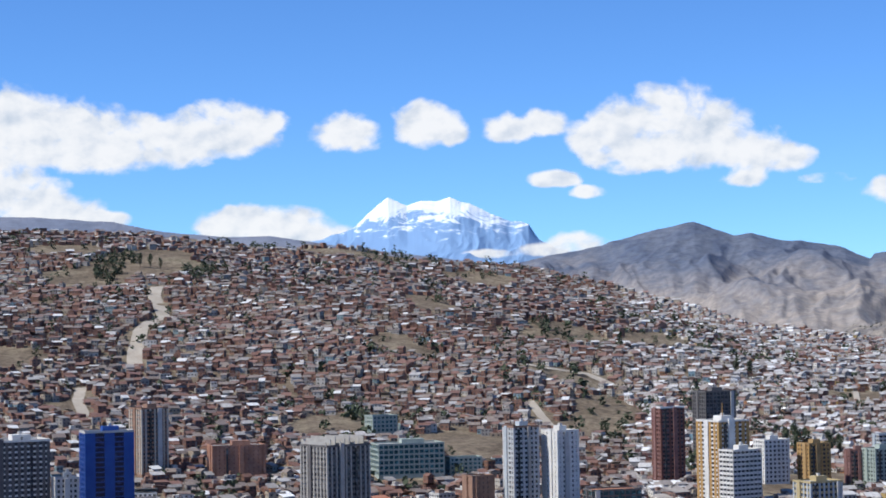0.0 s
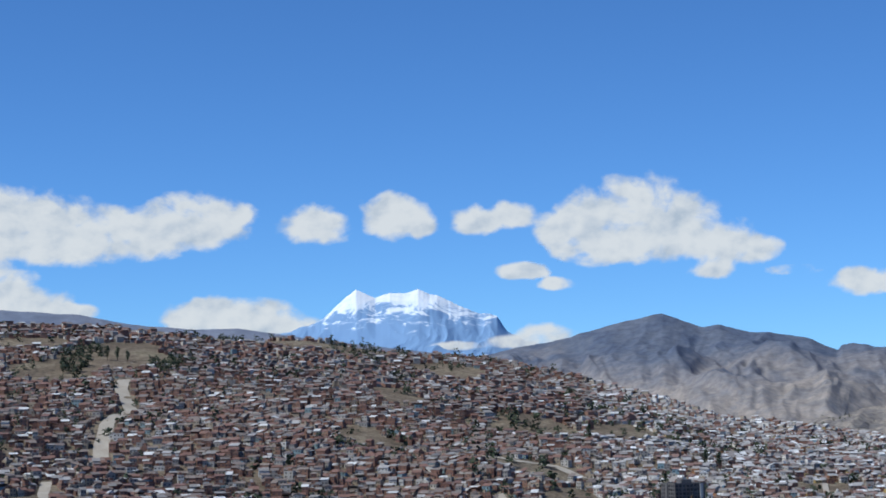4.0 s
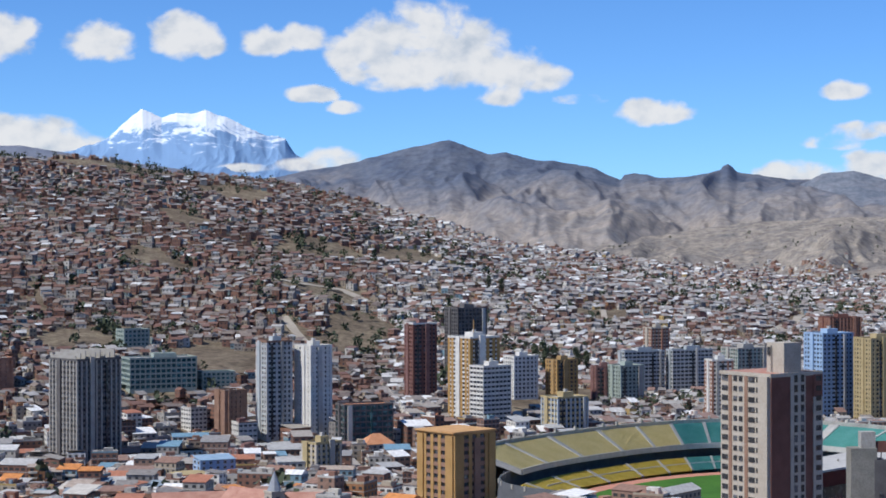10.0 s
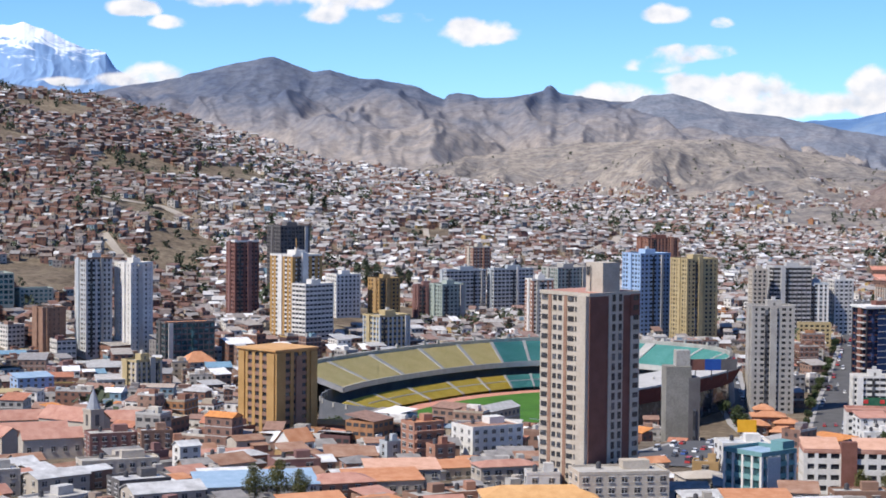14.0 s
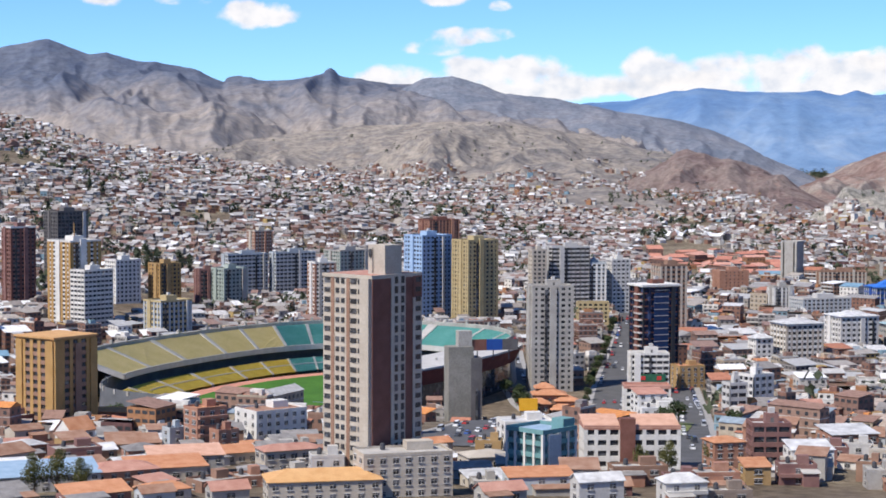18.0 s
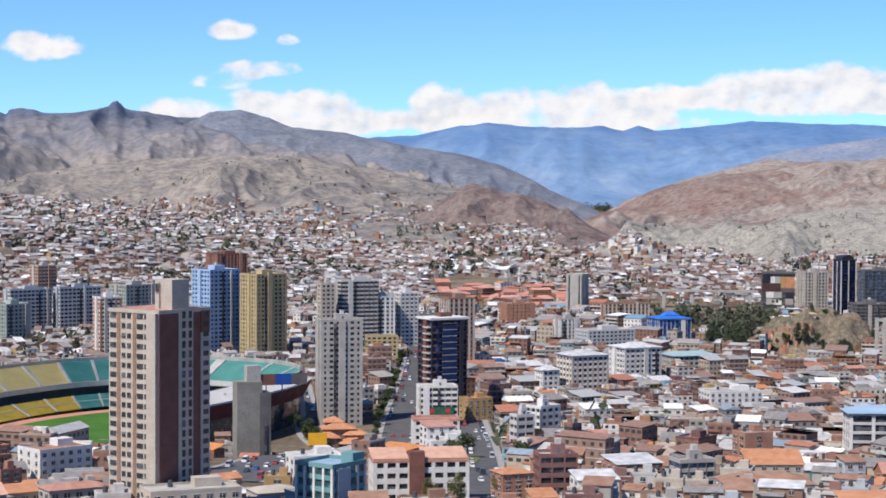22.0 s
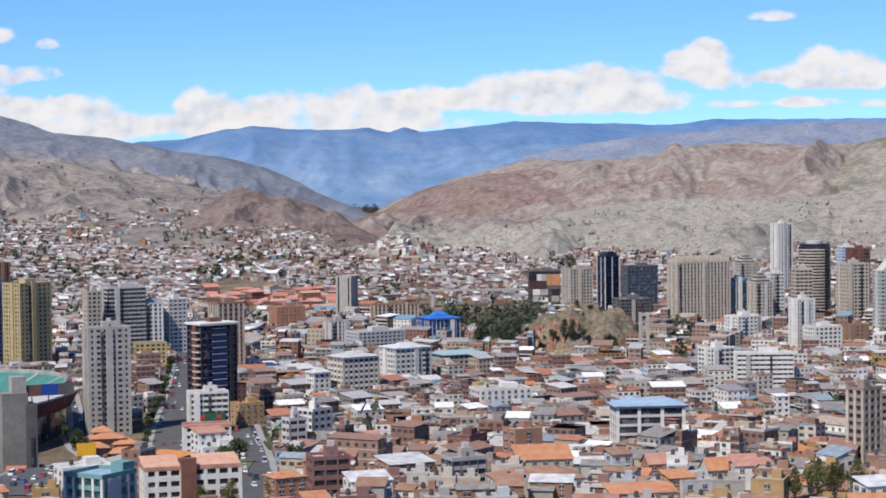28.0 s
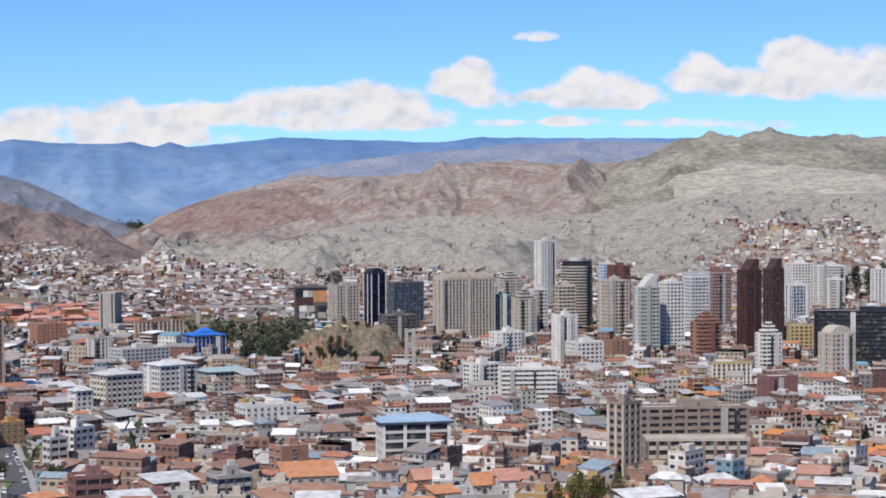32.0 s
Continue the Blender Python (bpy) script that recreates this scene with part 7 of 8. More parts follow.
        if clutter:        # water tanks, sheds and yard walls
            for _ in range(3 if kind == 2 else 1):
                roof_top = kind == 2
                cu, cv = (rng.uniform(-0.8, 0.8) * u, rng.uniform(-0.8, 0.8) * v) if roof_top else (rng.uniform(-1, 1) * u, -v - rng.uniform(1, 2.5))
                sx, sy, sz = rng.uniform(0.5, 1.5), rng.uniform(0.5, 1.2), rng.choice([0.8, 1.4, 2.2])
                b0 = h if roof_top else -4
                zt = h + sz if roof_top else 2.4
                n = len(vs)
                vs.extend([P(cu - sx, cv - sy, b0), P(cu + sx, cv - sy, b0), P(cu + sx, cv + sy, b0), P(cu - sx, cv + sy, b0), P(cu - sx, cv - sy, zt), P(cu + sx, cv - sy, zt), P(cu + sx, cv + sy, zt), P(cu - sx, cv + sy, zt)])
                fs.extend([(n, n + 1, n + 5, n + 4), (n + 1, n + 2, n + 6, n + 5), (n + 2, n + 3, n + 7, n + 6), (n + 3, n, n + 4, n + 7), (n + 4, n + 5, n + 6, n + 7)])
                mi.extend([rng.choice([0, 1])] * 5)
            n = len(vs)
            yv = -v - rng.uniform(2, 3.5)
            vs.extend([P(-u - 1, yv, -4), P(u + 1, yv, -4), P(u + 1, yv + 0.3, -4), P(-u - 1, yv + 0.3, -4), P(-u - 1, yv, 2.2), P(u + 1, yv, 2.2), P(u + 1, yv + 0.3, 2.2), P(-u - 1, yv + 0.3, 2.2)])
            fs.extend([(n, n + 1, n + 5, n + 4), (n + 1, n + 2, n + 6, n + 5), (n + 2, n + 3, n + 7, n + 6), (n + 3, n, n + 4, n + 7), (n + 4, n + 5, n + 6, n + 7)])
            mi.extend([0] * 5)
        if windows and x * x + y * y < 2200 ** 2:
            fl = max(1, int(h / 2.8))
            for q in range(fl):
                zb = q * h / fl + 0.9
                for n_, L, off, sw in ((max(2, int(w / 3)), w, v, 0), (max(2, int(d / 3)), d, u, 1)):
                    for k in range(n_):
                        t0 = -L / 2 + (k + 0.5) * L / n_
                        hw = 0.55 + 0.6 * (style * 7 % 1) if clutter else 0.7
                        for sg in (-1, 1):
                            nx_, ny_ = (-s * sg, c * sg) if sw == 0 else (c * sg, s * sg)
                            if nx_ * x + ny_ * y > 0:
                                continue
                            e = off + 0.05
                            if sw == 0:
                                p = [(t0 - hw, sg * e), (t0 + hw, sg * e)]
                            else:
                                p = [(sg * e, t0 - hw), (sg * e, t0 + hw)]
                            quad(P(*p[0], zb), P(*p[1], zb), P(*p[1], zb + 1.35), P(*p[0], zb + 1.35), 2)
    me = mesh_from(name, vs, fs, [walls, roofs, PANES, TRIMS])
    me.polygons.foreach_set("material_index", mi)
    return tagged(new(name, me), label, "houses", kind="stuff")


RED_ROOFS = island_mat("old_red_tiles", [(0.0, (0.60, 0.27, 0.19)), (0.4, (0.64, 0.34, 0.26)), (0.75, (0.52, 0.22, 0.155))])
rng = random.Random(7)


def scatter(az0, az1, r0, r1, cell, size, height, density, zf=ground_z, keep=None, flat=0.35, annex=0.0):
    spots = []
    r = r0
    while r < r1:
        step = cell * (1 + 0.12 * rng.random())
        n = int(radians(az1 - az0) * r / cell)
        base = rng.random() * 3
        for i in range(n):
            az = az0 + (az1 - az0) * (i + rng.uniform(0.1, 0.9)) / n
            rr = r + rng.uniform(-0.3, 0.3) * cell
            x, y = polar(az, rr)
            if rng.random() > density or not clear(x, y) or (keep and not keep(x, y, az, rr)):
                continue
            big = rng.choice([1, 1, 1, 1, 1, 1.6]) if annex else 1
            w, d = size * rng.uniform(0.6, 1.25) * big, size * rng.uniform(0.55, 1.1)
            h = height * rng.choice([0.5, 0.75, 1, 1, 1.3, 1.9]) * rng.uniform(0.85, 1.1)
            lie = radians(-az + 30 * math.sin(x * 0.004 + y * 0.006))
            k = rng.random()
            kind = 2 if k < flat else (0 if k < flat + 0.42 else 1)
            rot = lie + (rng.uniform(-0.35, 0.35) if kind == 0 and rng.random() < 0.75 else rng.choice([0, math.pi / 2, math.pi]) + rng.uniform(-0.15, 0.15))
            z = zf(x, y)
            if z is not None:
                spots.append((x, y, z, rot, w, d, h, kind, rng.uniform(0.9, 2.8) if kind == 0 else rng.uniform(0.5, 1.6)))
                if rng.random() < annex:      # a lower wing or a raised corner
                    a = rng.choice([0.5, 0.62, 0.7])
                    u, v = rng.choice([-1, 1]) * w * 0.42, -d * 0.45
                    spots.append((x + u * math.cos(rot) - v * math.sin(rot), y + u * math.sin(rot) + v * math.cos(rot), z, rot, w * a, d * a, h * rng.choice([0.45, 0.6, 0.7, 1.25]), rng.choice([0, 0, 2]), rng.uniform(0.4, 1.2)))
        r += step
    return spots


OPEN = [(3.5, 1824, 1.6, 40), (0.2, 1480, 1.5, 70), (-8.7, 2348, 1.9, 60), (-0.4, 2200, 0.8, 70), (3.7, 2104, 1.3, 80), (5.1, 1700, 1.0, 70), (-1.6, 1960, 0.7, 50), (0.7, 1456, 1.3, 60), (4.4, 1620, 1.2, 50), (-3.0, 2560, 1.5, 50), (-6.5, 2600, 2.5, 40), (1.2, 2480, 1.2, 60), (-11.5, 2450, 1.2, 50), (8.9, 1650, 0.5, 40)]


def bare(x, y, az, r):
    """Open ground on the hillside: scrub and quarry patches without houses."""
    k = 0.25 * noise.noise((x * 0.02, y * 0.02, 1.0))
    for a, q, da, dr in OPEN:
        if ((az - a) / da) ** 2 + ((r - q) / dr) ** 2 < 1 + 2.5 * k:
            return False
    return noise.noise((x * 0.006, y * 0.006, 2.0)) < 0.42


HILL_WALLS = island_mat("brick_and_adobe_walls", [(0.0, (0.235, 0.125, 0.09)), (0.28, (0.30, 0.175, 0.125)), (0.5, (0.25, 0.135, 0.10)), (0.62, (0.37, 0.30, 0.22)), (0.74, (0.50, 0.46, 0.40)), (0.82, (0.32, 0.295, 0.27)), (0.93, (0.60, 0.565, 0.51)), (0.975, (0.23, 0.31, 0.33))])
HILL_ROOFS = island_mat("weathered_hillside_roofs", [(0.0, (0.297, 0.275, 0.257)), (0.16, (0.207, 0.167, 0.146)), (0.36, (0.23, 0.132, 0.101)), (0.56, (0.252, 0.203, 0.171)), (0.78, (0.45, 0.427, 0.405)), (0.85, (0.203, 0.113, 0.0864)), (0.955, (0.666, 0.657, 0.639))], rough=0.6)
SLOPE_ROOFS = island_mat("zinc_roofs_of_the_lower_slope", [(0.0, (0.42, 0.40, 0.38)), (0.2, (0.285, 0.255, 0.235)), (0.38, (0.28, 0.18, 0.148)), (0.54, (0.36, 0.32, 0.29)), (0.72, (0.58, 0.565, 0.545)), (0.84, (0.245, 0.155, 0.125)), (0.925, (0.79, 0.785, 0.77))], rough=0.55)
crowd("hillside_houses", "brick houses with metal roofs crowding the hillside", scatter(-20, 5.5, 1230, 2640, 9.2, 8.0, 3.5, 0.92, keep=bare, flat=0.22), HILL_ROOFS, walls=HILL_WALLS)
crowd("slope_foot_houses", "small brick houses with zinc roofs on the lower hillside", scatter(5.5, 26, 1230, 2640, 9.0, 7.6, 3.2, 0.92, keep=bare, flat=0.22), SLOPE_ROOFS)
crowd("near_valley_houses", "close-set plastered houses with tiled and metal roofs", scatter(-20, 58, 672, 1000, 15.5, 11.5, 6.8, 0.94, flat=0.45, annex=0.6, keep=lambda x, y, az, r: not (8.5 < az < 18.6 and r > 745) and not (20.5 < az < 24.7 and r > 690)), ROOFS_RED, clutter=True)
crowd("valley_houses", "low houses with metal and tiled roofs on the valley floor", scatter(-20, 60, 1000, 1700, 16, 13, 7.0, 0.9, flat=0.55, annex=0.35, keep=lambda x, y, az, r: (r < 1240 or az > 24) and not (31.6 < az < 36.4 and r > 1540)), clutter=True)
crowd("red_roof_houses", "cluster of low buildings with old red tiled roofs", scatter(26.0, 30.2, 1745, 1925, 19, 17, 4.0, 0.95, flat=0.0), RED_ROOFS)
def on_slope(ob):
    """Height finder for a mountain mesh."""
    tree_ = BVHTree.FromPolygons([v.co for v in ob.data.vertices], [p.vertices for p in ob.data.polygons])

    def find(x, y):
        hit = tree_.ray_cast(Vector((x, y, 2000)), Vector((0, 0, -1)))[0]
        return None if hit is None else max(hit.z, ground_z(x, y))
    return find


bad = on_slope(bpy.data.objects["mountain_badlands"])
spur_z = on_slope(bpy.data.objects["mountain_spur"])
crowd("slope_houses", "small brick houses climbing the pale slope", scatter(44.5, 57, 2060, 2520, 9.6, 6.2, 3.0, 0.7, zf=bad, keep=lambda x, y, az, r: noise.noise((x * 0.004, y * 0.004, 5.0)) < 0.15 - (r - 2300) * 0.0006 + (az - 48) * 0.03), SLOPE_ROOFS, windows=False)
crowd("foot_houses", "scattered small houses at the foot of the spur", scatter(9, 29.8, 2460, 3120, 9.6, 6.8, 3.0, 0.82, zf=spur_z, keep=lambda x, y, az, r: noise.noise((x * 0.005, y * 0.005, 6.0)) + 0.5 * noise.noise((x * 0.03, y * 0.03, 2.0)) < 0.44 - (r - 2480) * 0.0010 and (spur_z(x, y) or 200) < 100 + 30 * noise.noise((x * 0.01, y * 0.01, 3.0))), SLOPE_ROOFS, windows=False)
crowd("clay_houses", "scattered small houses below the clay slopes", scatter(29, 45, 2060, 2460, 11.5, 8, 3.6, 0.75, zf=bad, keep=lambda x, y, az, r: noise.noise((x * 0.005, y * 0.005, 6.0)) < 0.22 - (r - 2100) * 0.0014 - max(0.0, az - 35) * 0.05), SLOPE_ROOFS, windows=False)
crowd("far_valley_houses", "distant low houses at the foot of the bare slopes", scatter(22, 62, 1700, 2750, 11.4, 8.0, 3.3, 0.86, keep=lambda x, y, az, r: bare(x, y, az, r) and not (26.0 < az < 30.2 and 1735 < r < 1935) and not (31.6 < az < 36.4 and r < 1800)), SLOPE_ROOFS, windows=False)


# ---- scrub and small trees on the slopes ----
def shrubs(name, label, az0, az1, r0, r1, n, size, zf=ground_z, mat=LEAF_DARK):
    vs, fs = [], []
    for _ in range(n):
        az, rr = rng.uniform(az0, az1), math.sqrt(rng.uniform(r0 * r0, r1 * r1))
        x, y = polar(az, rr)
        if noise.noise((x * 0.005, y * 0.005, 8.0)) < -0.05 or not clear(x, y, -6):
            continue
        z = zf(x, y)
        s = size * rng.uniform(0.5, 1.5)
        tall = rng.choice([1.0, 1.3, 2.0])
        for _ in range(26):
            d = Vector((rng.gauss(0, 0.5), rng.gauss(0, 0.5), rng.uniform(0.05, 1.5) * tall)) * s
            a = Vector((rng.gauss(0, 1), rng.gauss(0, 1), rng.gauss(0, 0.8))).normalized() * s * 0.42
            b = Vector((rng.gauss(0, 1), rng.gauss(0, 1), rng.gauss(0, 0.8))).normalized() * s * 0.36
            c = Vector((x, y, z)) + d
            k = len(vs)
            vs.extend([tuple(c - a), tuple(c + b), tuple(c + a), tuple(c - b)])
            fs.append((k, k + 1, k + 2, k + 3))
    return tagged(new(name, mesh_from(name, vs, fs, mat)), label, "trees", kind="stuff")


shrubs("hillside_trees", "dark trees and scrub between the hillside houses", -18, 24, 1240, 2620, 1300, 3.5)
shrubs("gorge_trees", "dark belt of trees in the valley mouth", 29.6, 31.3, 3700, 3950, 260, 3.2)
shrubs("foot_trees", "dark trees among the houses at the spur's foot", 14, 31, 2100, 2760, 420, 3.4, zf=lambda x, y: spur_z(x, y) or ground_z(x, y))
shrubs("park_trees", "dense dark trees of the wooded ravine", 31.6, 36.4, 1545, 1780, 150, 3.8)
shrubs("slope_shrubs", "dark shrubs dotted over the bare slopes", 30, 56, 2060, 2900, 900, 1.5, zf=lambda x, y: bad(x, y) or ground_z(x, y))
shrubs("spur_shrubs", "dark shrubs dotted over the spur", 12, 28, 2460, 3300, 500, 1.7, zf=lambda x, y: spur_z(x, y) or ground_z(x, y))
shrubs("ridge_trees", "dark trees along the crest of the hill", -9, 3, 2400, 2620, 320, 2.8)
shrubs("grove", "dark grove on the upper hillside", -10.6, -6.6, 2250, 2420, 240, 3.2)
shrubs("valley_trees", "dark trees between the valley houses", -6, 56, 760, 2400, 900, 4.6)

# ---- snow peak and clouds ----
def snow_mat():
    m = bpy.data.materials.new("snow_and_hazed_rock")
    m.use_nodes = True
    nt = m.node_tree
    b = nt.nodes["Principled BSDF"]
    geo = nt.nodes.new("ShaderNodeNewGeometry")
    sep = nt.nodes.new("ShaderNodeSeparateXYZ")
    nt.links.new(geo.outputs["Position"], sep.inputs[0])
    no = nt.nodes.new("ShaderNodeTexNoise")
    no.inputs["Scale"].default_value, no.inputs["Detail"].default_value, no.inputs["Roughness"].default_value, no.inputs["Distortion"].default_value = 0.011, 8, 0.6, 2.5
    mp = nt.nodes.new("ShaderNodeMapping")
    mp.inputs["Rotation"].default_value = (0, radians(-40), 0)
    mp.inputs["Scale"].default_value = (0.8, 1, 1.7)
    nt.links.new(geo.outputs["Position"], mp.inputs["Vector"])
    nt.links.new(mp.outputs["Vector"], no.inputs["Vector"])
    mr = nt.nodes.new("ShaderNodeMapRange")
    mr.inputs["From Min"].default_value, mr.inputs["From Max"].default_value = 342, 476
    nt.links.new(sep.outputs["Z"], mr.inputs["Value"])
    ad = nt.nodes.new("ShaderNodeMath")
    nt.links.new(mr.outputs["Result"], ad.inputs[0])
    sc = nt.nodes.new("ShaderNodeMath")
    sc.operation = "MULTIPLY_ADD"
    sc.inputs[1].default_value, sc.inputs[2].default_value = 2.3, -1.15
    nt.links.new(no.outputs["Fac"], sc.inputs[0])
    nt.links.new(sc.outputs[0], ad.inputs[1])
    # the ramp's blues paint haze and snow shadow over the lower rock
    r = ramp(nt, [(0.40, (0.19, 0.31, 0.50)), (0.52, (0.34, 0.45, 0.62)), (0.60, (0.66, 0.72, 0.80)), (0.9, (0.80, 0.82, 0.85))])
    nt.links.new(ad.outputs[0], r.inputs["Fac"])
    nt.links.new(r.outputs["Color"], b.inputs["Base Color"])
    b.inputs["Roughness"].default_value, b.inputs["Specular IOR Level"].default_value = 0.8, 0.1
    return m


ridge("mountain_snow_peak", "high snow-covered massif with rock flanks painted haze blue", snow_mat(), [-5.2, -3.85, -3.16, -2.72, -2.28, -1.96, -1.65, -1.32, -1.06, -0.62, -0.1, 0.28, 0.85, 1.37, 2.06, 2.67, 3.0, 3.6, 4.4, 6], [2.5, 2.76, 3.03, 3.19, 3.6, 3.84, 4.1, 3.94, 3.85, 4.0, 4.0, 4.09, 3.87, 3.6, 3.36, 3.19, 2.7, 2.43, 2.2, 1.6], 4850, 4300, 170, 52, na=480, ns=110, seed=15.0, jag=0.07)


def cloud_mat():
    """Glowing vapour with sun and shade painted into its emission: ragged soft edges, bright billows whose far sides
    from the sun are a cool grey.
    """
    m = bpy.data.materials.new("glowing_cloud")
    m.use_nodes = True
    nt = m.node_tree
    nt.nodes.remove(nt.nodes["Principled BSDF"])
    out = nt.nodes["Material Output"]
    at = nt.nodes.new("ShaderNodeAttribute")
    at.attribute_name = "vapour"
    geo = nt.nodes.new("ShaderNodeNewGeometry")

    def field(scale, detail, rough, shift=(0, 0, 0), warp=0.0):
        mp = nt.nodes.new("ShaderNodeMapping")
        mp.inputs["Location"].default_value = shift
        mp.inputs["Scale"].default_value = (1, 1, 1.35)
        nt.links.new(geo.outputs["Position"], mp.inputs["Vector"])
        no = nt.nodes.new("ShaderNodeTexNoise")
        no.inputs["Scale"].default_value, no.inputs["Detail"].default_value, no.inputs["Roughness"].default_value, no.inputs["Distortion"].default_value = scale, detail, rough, warp
        nt.links.new(mp.outputs["Vector"], no.inputs["Vector"])
        return no.outputs["Fac"]

    def madd(a, k, c):
        n = nt.nodes.new("ShaderNodeMath")
        n.operation = "MULTIPLY_ADD"
        nt.links.new(a, n.inputs[0])
        n.inputs[1].default_value = k
        if isinstance(c, float):
            n.inputs[2].default_value = c
        else:
            nt.links.new(c, n.inputs[2])
        return n.outputs[0]

    fine, broad = field(0.015, 7, 0.5), field(0.0085, 4, 0.5, (40, 7, 90), 0.6)
    dens = madd(fine, 1.5, madd(broad, 1.7, madd(at.outputs["Fac"], 1.0, -1.6)))
    mr = nt.nodes.new("ShaderNodeMapRange")
    mr.interpolation_type = "SMOOTHSTEP"
    mr.inputs["From Min"].default_value, mr.inputs["From Max"].default_value = -0.04, 0.66
    mr.inputs["To Max"].default_value = 0.96
    nt.links.new(dens, mr.inputs["Value"])
    # noise shifted towards the sun imitates light and shade on the billows
    near, off = field(0.0105, 5, 0.5), field(0.0105, 5, 0.5, (-16, 0, 27))
    relief = madd(off, -1.7, madd(near, 1.7, 0.64))
    tone = ramp(nt, [(0.2, (0.62, 0.68, 0.775)), (0.42, (0.77, 0.80, 0.865)), (0.62, (0.905, 0.905, 0.93)), (0.8, (0.975, 0.96, 0.965))])
    nt.links.new(relief, tone.inputs["Fac"])
    mx = nt.nodes.new("ShaderNodeEmission")
    mx.inputs["Strength"].default_value = 0.85
    nt.links.new(tone.outputs["Color"], mx.inputs["Color"])
    tr = nt.nodes.new("ShaderNodeBsdfTransparent")
    m2 = nt.nodes.new("ShaderNodeMixShader")
    nt.links.new(mr.outputs["Result"], m2.inputs[0])
    nt.links.new(tr.outputs[0], m2.inputs[1])
    nt.links.new(mx.outputs[0], m2.inputs[2])
    nt.links.new(m2.outputs[0], out.inputs["Surface"])
    return m


CLOUD = cloud_mat()


def cloud(label, r, puffs, cap=0.95):
    """A bank of vapour: billows (azimuth, elevation, half width, half height in degrees) that swell towards the lookout."""
    pad = 0.5
    a0, a1 = min(p[0] - p[2] for p in puffs) - pad, max(p[0] + p[2] for p in puffs) + pad
    e0, e1 = min(p[1] - p[3] for p in puffs) - pad, max(p[1] + p[3] for p in puffs) + pad
    na, ne = int((a1 - a0) / 0.07) + 2, int((e1 - e0) / 0.07) + 2
    vs, fs, de = [], [], []
    for i in range(na):
        for k in range(ne):
            a, e = a0 + (a1 - a0) * i / (na - 1), e0 + (e1 - e0) * k / (ne - 1)
            acc = 0.0
            for pa, pe, wa, we in puffs:
                below = 1.35 if e < pe else 1.0
                q = 1 - ((a - pa) / (wa * 1.24)) ** 2 - ((e - pe + 0.07) / (we * 1.2) * below) ** 2
                acc += math.exp(5 * max(q, -2.0))
            d = min(cap, math.log(acc) / 5 - (0.95 - cap) * 0.3)
            edge = min(i, na - 1 - i, k, ne - 1 - k)
            if edge == 0:
                d = -1.5
            x, y = polar(a, r)
            vs.append((x, y, EYE + r * math.tan(radians(e))))
            de.append(d * 0.95)
    for i in range(na - 1):
        for k in range(ne - 1):
            n = i * ne + k
            fs.append((n, n + ne, n + ne + 1, n + 1))
    me = mesh_from("cloud", vs, fs, CLOUD, True)
    me.attributes.new("vapour", "FLOAT", "POINT").data.foreach_set("value", de)
    return tagged(new("cloud", me), label, "cloud", kind="structure")


cloud("long white bank of cumulus cloud", 4862, [(-13.00, 6.10, 1.91, 1.30), (-11.50, 5.85, 1.91, 1.08), (-9.99, 5.69, 2.08, 0.87), (-8.46, 5.77, 1.74, 0.78), (-7.00, 6.03, 1.30, 0.90), (-5.71, 6.23, 1.08, 0.66), (-12.99, 6.44, 1.04, 0.87)])
cloud("low white cumulus cloud behind the hills", 4866, [(-12.84, 4.16, 1.39, 0.95), (-11.52, 3.73, 1.39, 0.56), (-10.51, 3.51, 0.87, 0.31)])
cloud("low white cumulus cloud behind the hills", 4870, [(-6.43, 3.36, 1.04, 0.49), (-5.40, 3.43, 1.04, 0.56), (-4.36, 3.39, 0.95, 0.45), (-5.06, 3.08, 2.08, 0.38)])
cloud("small white cumulus cloud", 4874, [(-3.11, 6.09, 0.83, 0.69), (-2.42, 5.99, 0.69, 0.52)])
cloud("small white cumulus cloud", 4878, [(-0.59, 6.23, 0.78, 0.73), (0.20, 6.17, 0.69, 0.59)])
cloud("small white cumulus cloud", 4882, [(2.11, 6.13, 0.87, 0.49), (3.07, 6.25, 0.78, 0.49)])
cloud("large bright cumulus cloud with a ragged edge", 4886, [(4.88, 5.86, 0.95, 0.66), (6.09, 5.92, 1.22, 1.08), (7.04, 6.06, 1.30, 1.30), (8.15, 5.69, 1.39, 1.08), (9.33, 5.22, 1.22, 0.78), (10.43, 5.05, 0.87, 0.49), (6.08, 5.32, 1.56, 0.69), (9.31, 4.54, 0.69, 0.38)])
cloud("faint thin wisp of cloud", 4890, [(11.75, 4.43, 0.90, 0.21)], 0.3)
cloud("small white cloud in the blue sky", 4894, [(3.56, 4.60, 0.69, 0.28)], 0.7)
cloud("small white cloud in the blue sky", 4898, [(4.54, 4.18, 0.49, 0.24)], 0.7)
cloud("white cloud lying at the snow peak's foot", 4600, [(4.13, 2.66, 0.87, 0.38), (3.09, 2.44, 1.04, 0.24), (1.70, 2.36, 1.04, 0.16)], 0.6)
cloud("small white cumulus cloud", 4906, [(13.97, 4.00, 1.01, 0.45), (14.48, 3.92, 0.61, 0.31)])
cloud("small white cloud in the blue sky", 4910, [(19.68, 4.57, 0.66, 0.31)], 0.75)
cloud("small white cloud in the blue sky", 4914, [(21.35, 4.32, 0.38, 0.21)], 0.5)
cloud("faint thin wisp of cloud", 4918, [(20.63, 3.44, 1.30, 0.26), (19.36, 3.03, 0.78, 0.28), (20.04, 3.27, 1.04, 0.17)], 0.36)
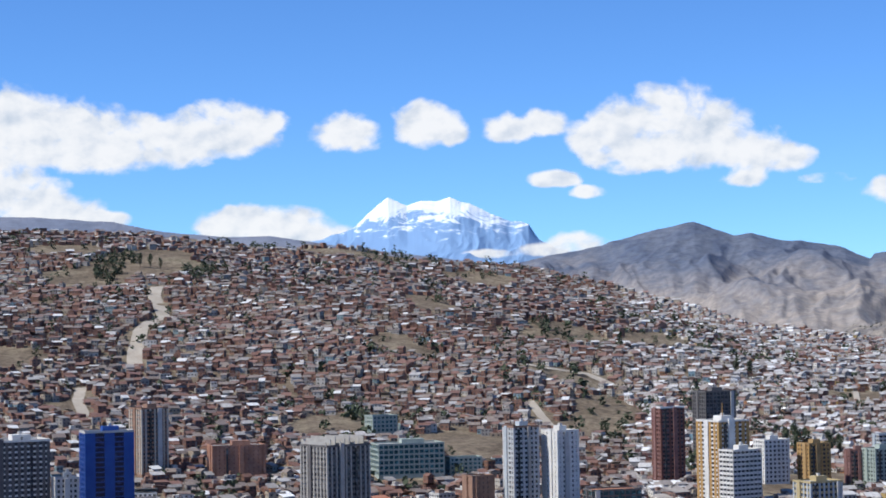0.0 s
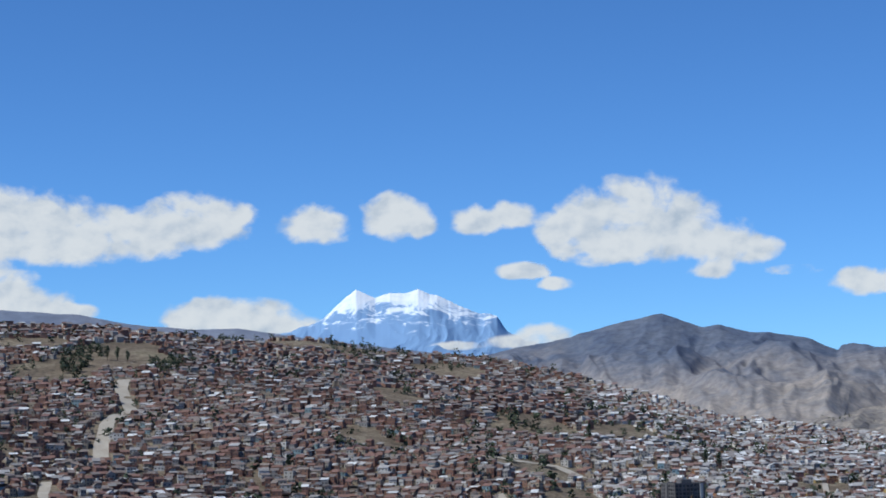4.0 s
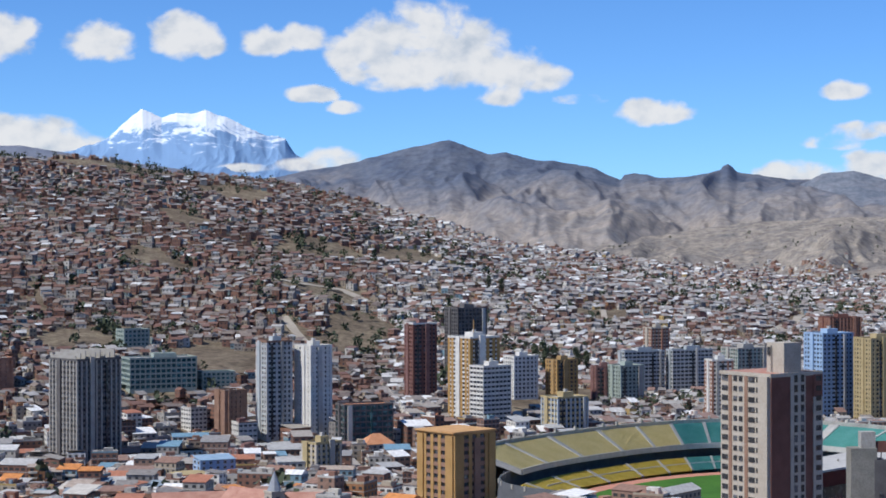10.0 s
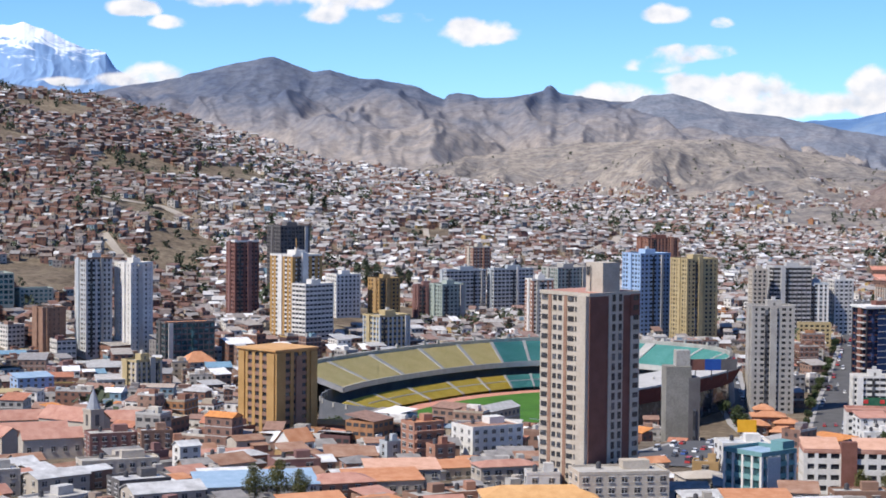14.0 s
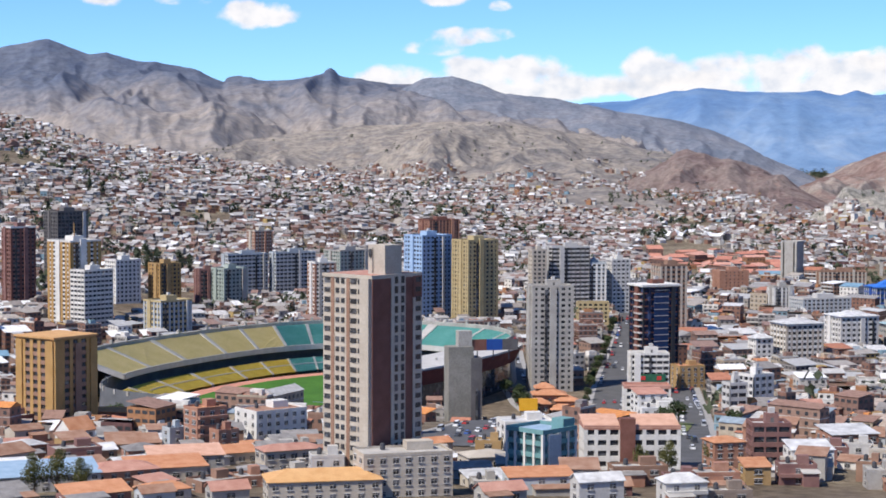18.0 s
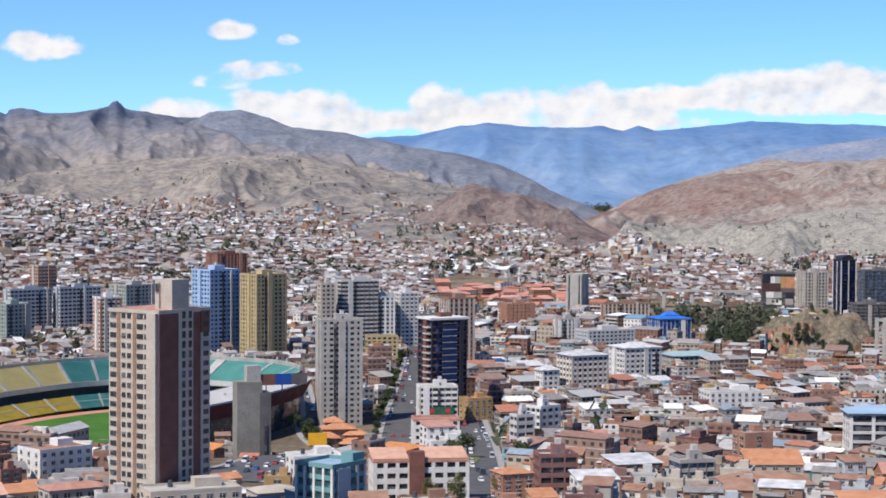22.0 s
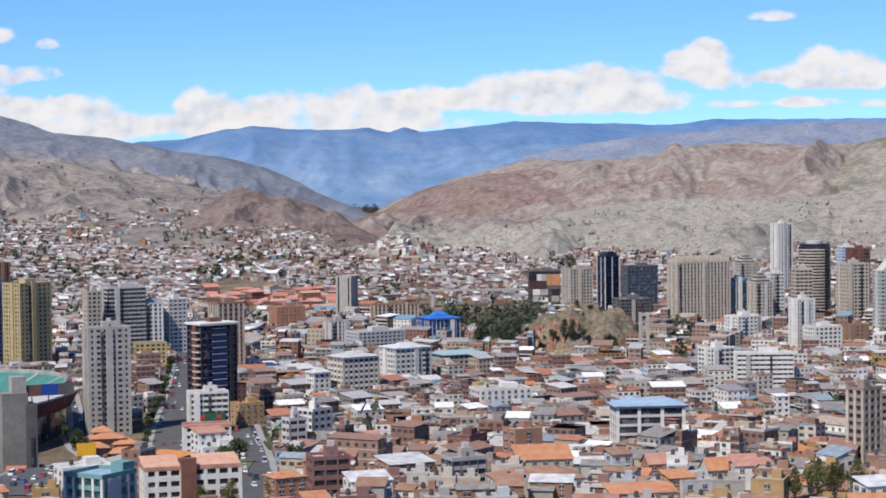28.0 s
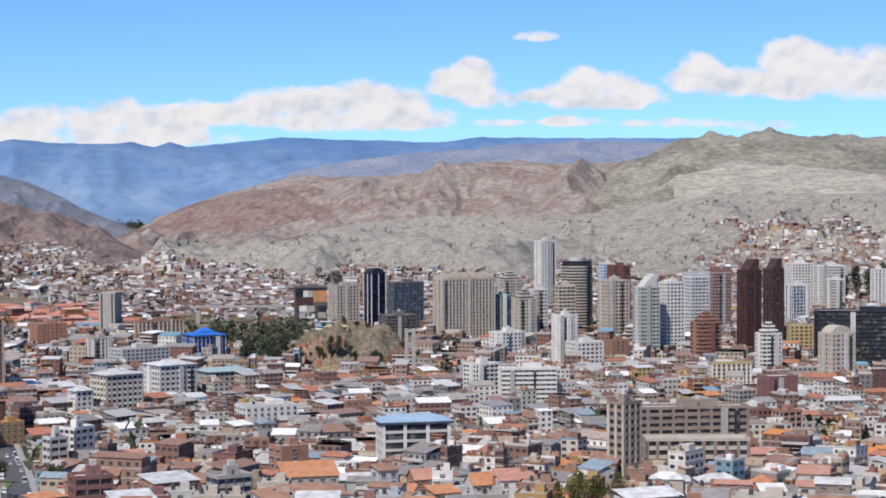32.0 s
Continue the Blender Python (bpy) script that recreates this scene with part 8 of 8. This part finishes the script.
cloud("long white cloud bank over the far mountains", 4922, [(18.40, 2.14, 1.22, 0.38), (20.47, 2.32, 1.04, 0.45), (22.20, 2.32, 1.22, 0.52), (23.59, 1.92, 1.56, 0.42), (26.00, 2.51, 0.78, 0.52), (26.69, 2.20, 1.04, 0.52), (22.20, 1.75, 3.12, 0.38)])
cloud("long white cloud bank over the far mountains", 4926, [(28.06, 2.42, 1.04, 0.52), (29.43, 2.24, 1.22, 0.52), (30.61, 2.57, 0.87, 0.59), (31.62, 2.31, 1.04, 0.49), (27.04, 1.82, 2.78, 0.38), (32.79, 2.47, 1.04, 0.52), (31.29, 1.89, 2.60, 0.35)])
cloud("long white cloud bank over the far mountains", 4930, [(33.41, 2.59, 1.39, 0.38), (34.97, 2.90, 0.95, 0.49), (36.17, 2.96, 1.22, 0.49), (37.55, 3.09, 1.04, 0.56), (38.74, 2.99, 1.22, 0.52), (36.69, 2.41, 2.78, 0.38), (39.42, 2.47, 1.74, 0.38)])
cloud("bright cumulus cloud tower", 4934, [(41.11, 3.60, 0.95, 0.56), (41.78, 3.13, 0.83, 0.45), (40.61, 3.40, 0.69, 0.35), (41.28, 3.90, 0.52, 0.38)])
cloud("bright cumulus cloud in the blue sky", 4938, [(45.02, 3.61, 0.95, 0.45), (44.33, 3.27, 0.95, 0.35), (46.23, 3.17, 0.95, 0.42), (45.37, 3.00, 1.56, 0.31), (43.21, 3.19, 0.61, 0.24)])
cloud("small white cloud in the blue sky", 4942, [(43.30, 4.99, 0.73, 0.21)], 0.6)
cloud("bright cumulus cloud in the blue sky", 4946, [(48.36, 3.91, 0.87, 0.52), (49.12, 3.48, 1.04, 0.56), (47.85, 3.58, 0.69, 0.42)])
cloud("large bright cumulus cloud", 4950, [(50.97, 4.13, 0.87, 0.62), (51.98, 3.60, 1.39, 0.69), (53.30, 3.67, 1.39, 0.83), (54.61, 3.64, 1.39, 0.78), (50.98, 3.37, 1.04, 0.49)])
cloud("low thin cloud bank", 4954, [(44.50, 2.37, 1.04, 0.17), (47.59, 2.30, 1.56, 0.17), (41.91, 2.34, 0.87, 0.14), (50.14, 2.19, 1.04, 0.21)], 0.45)
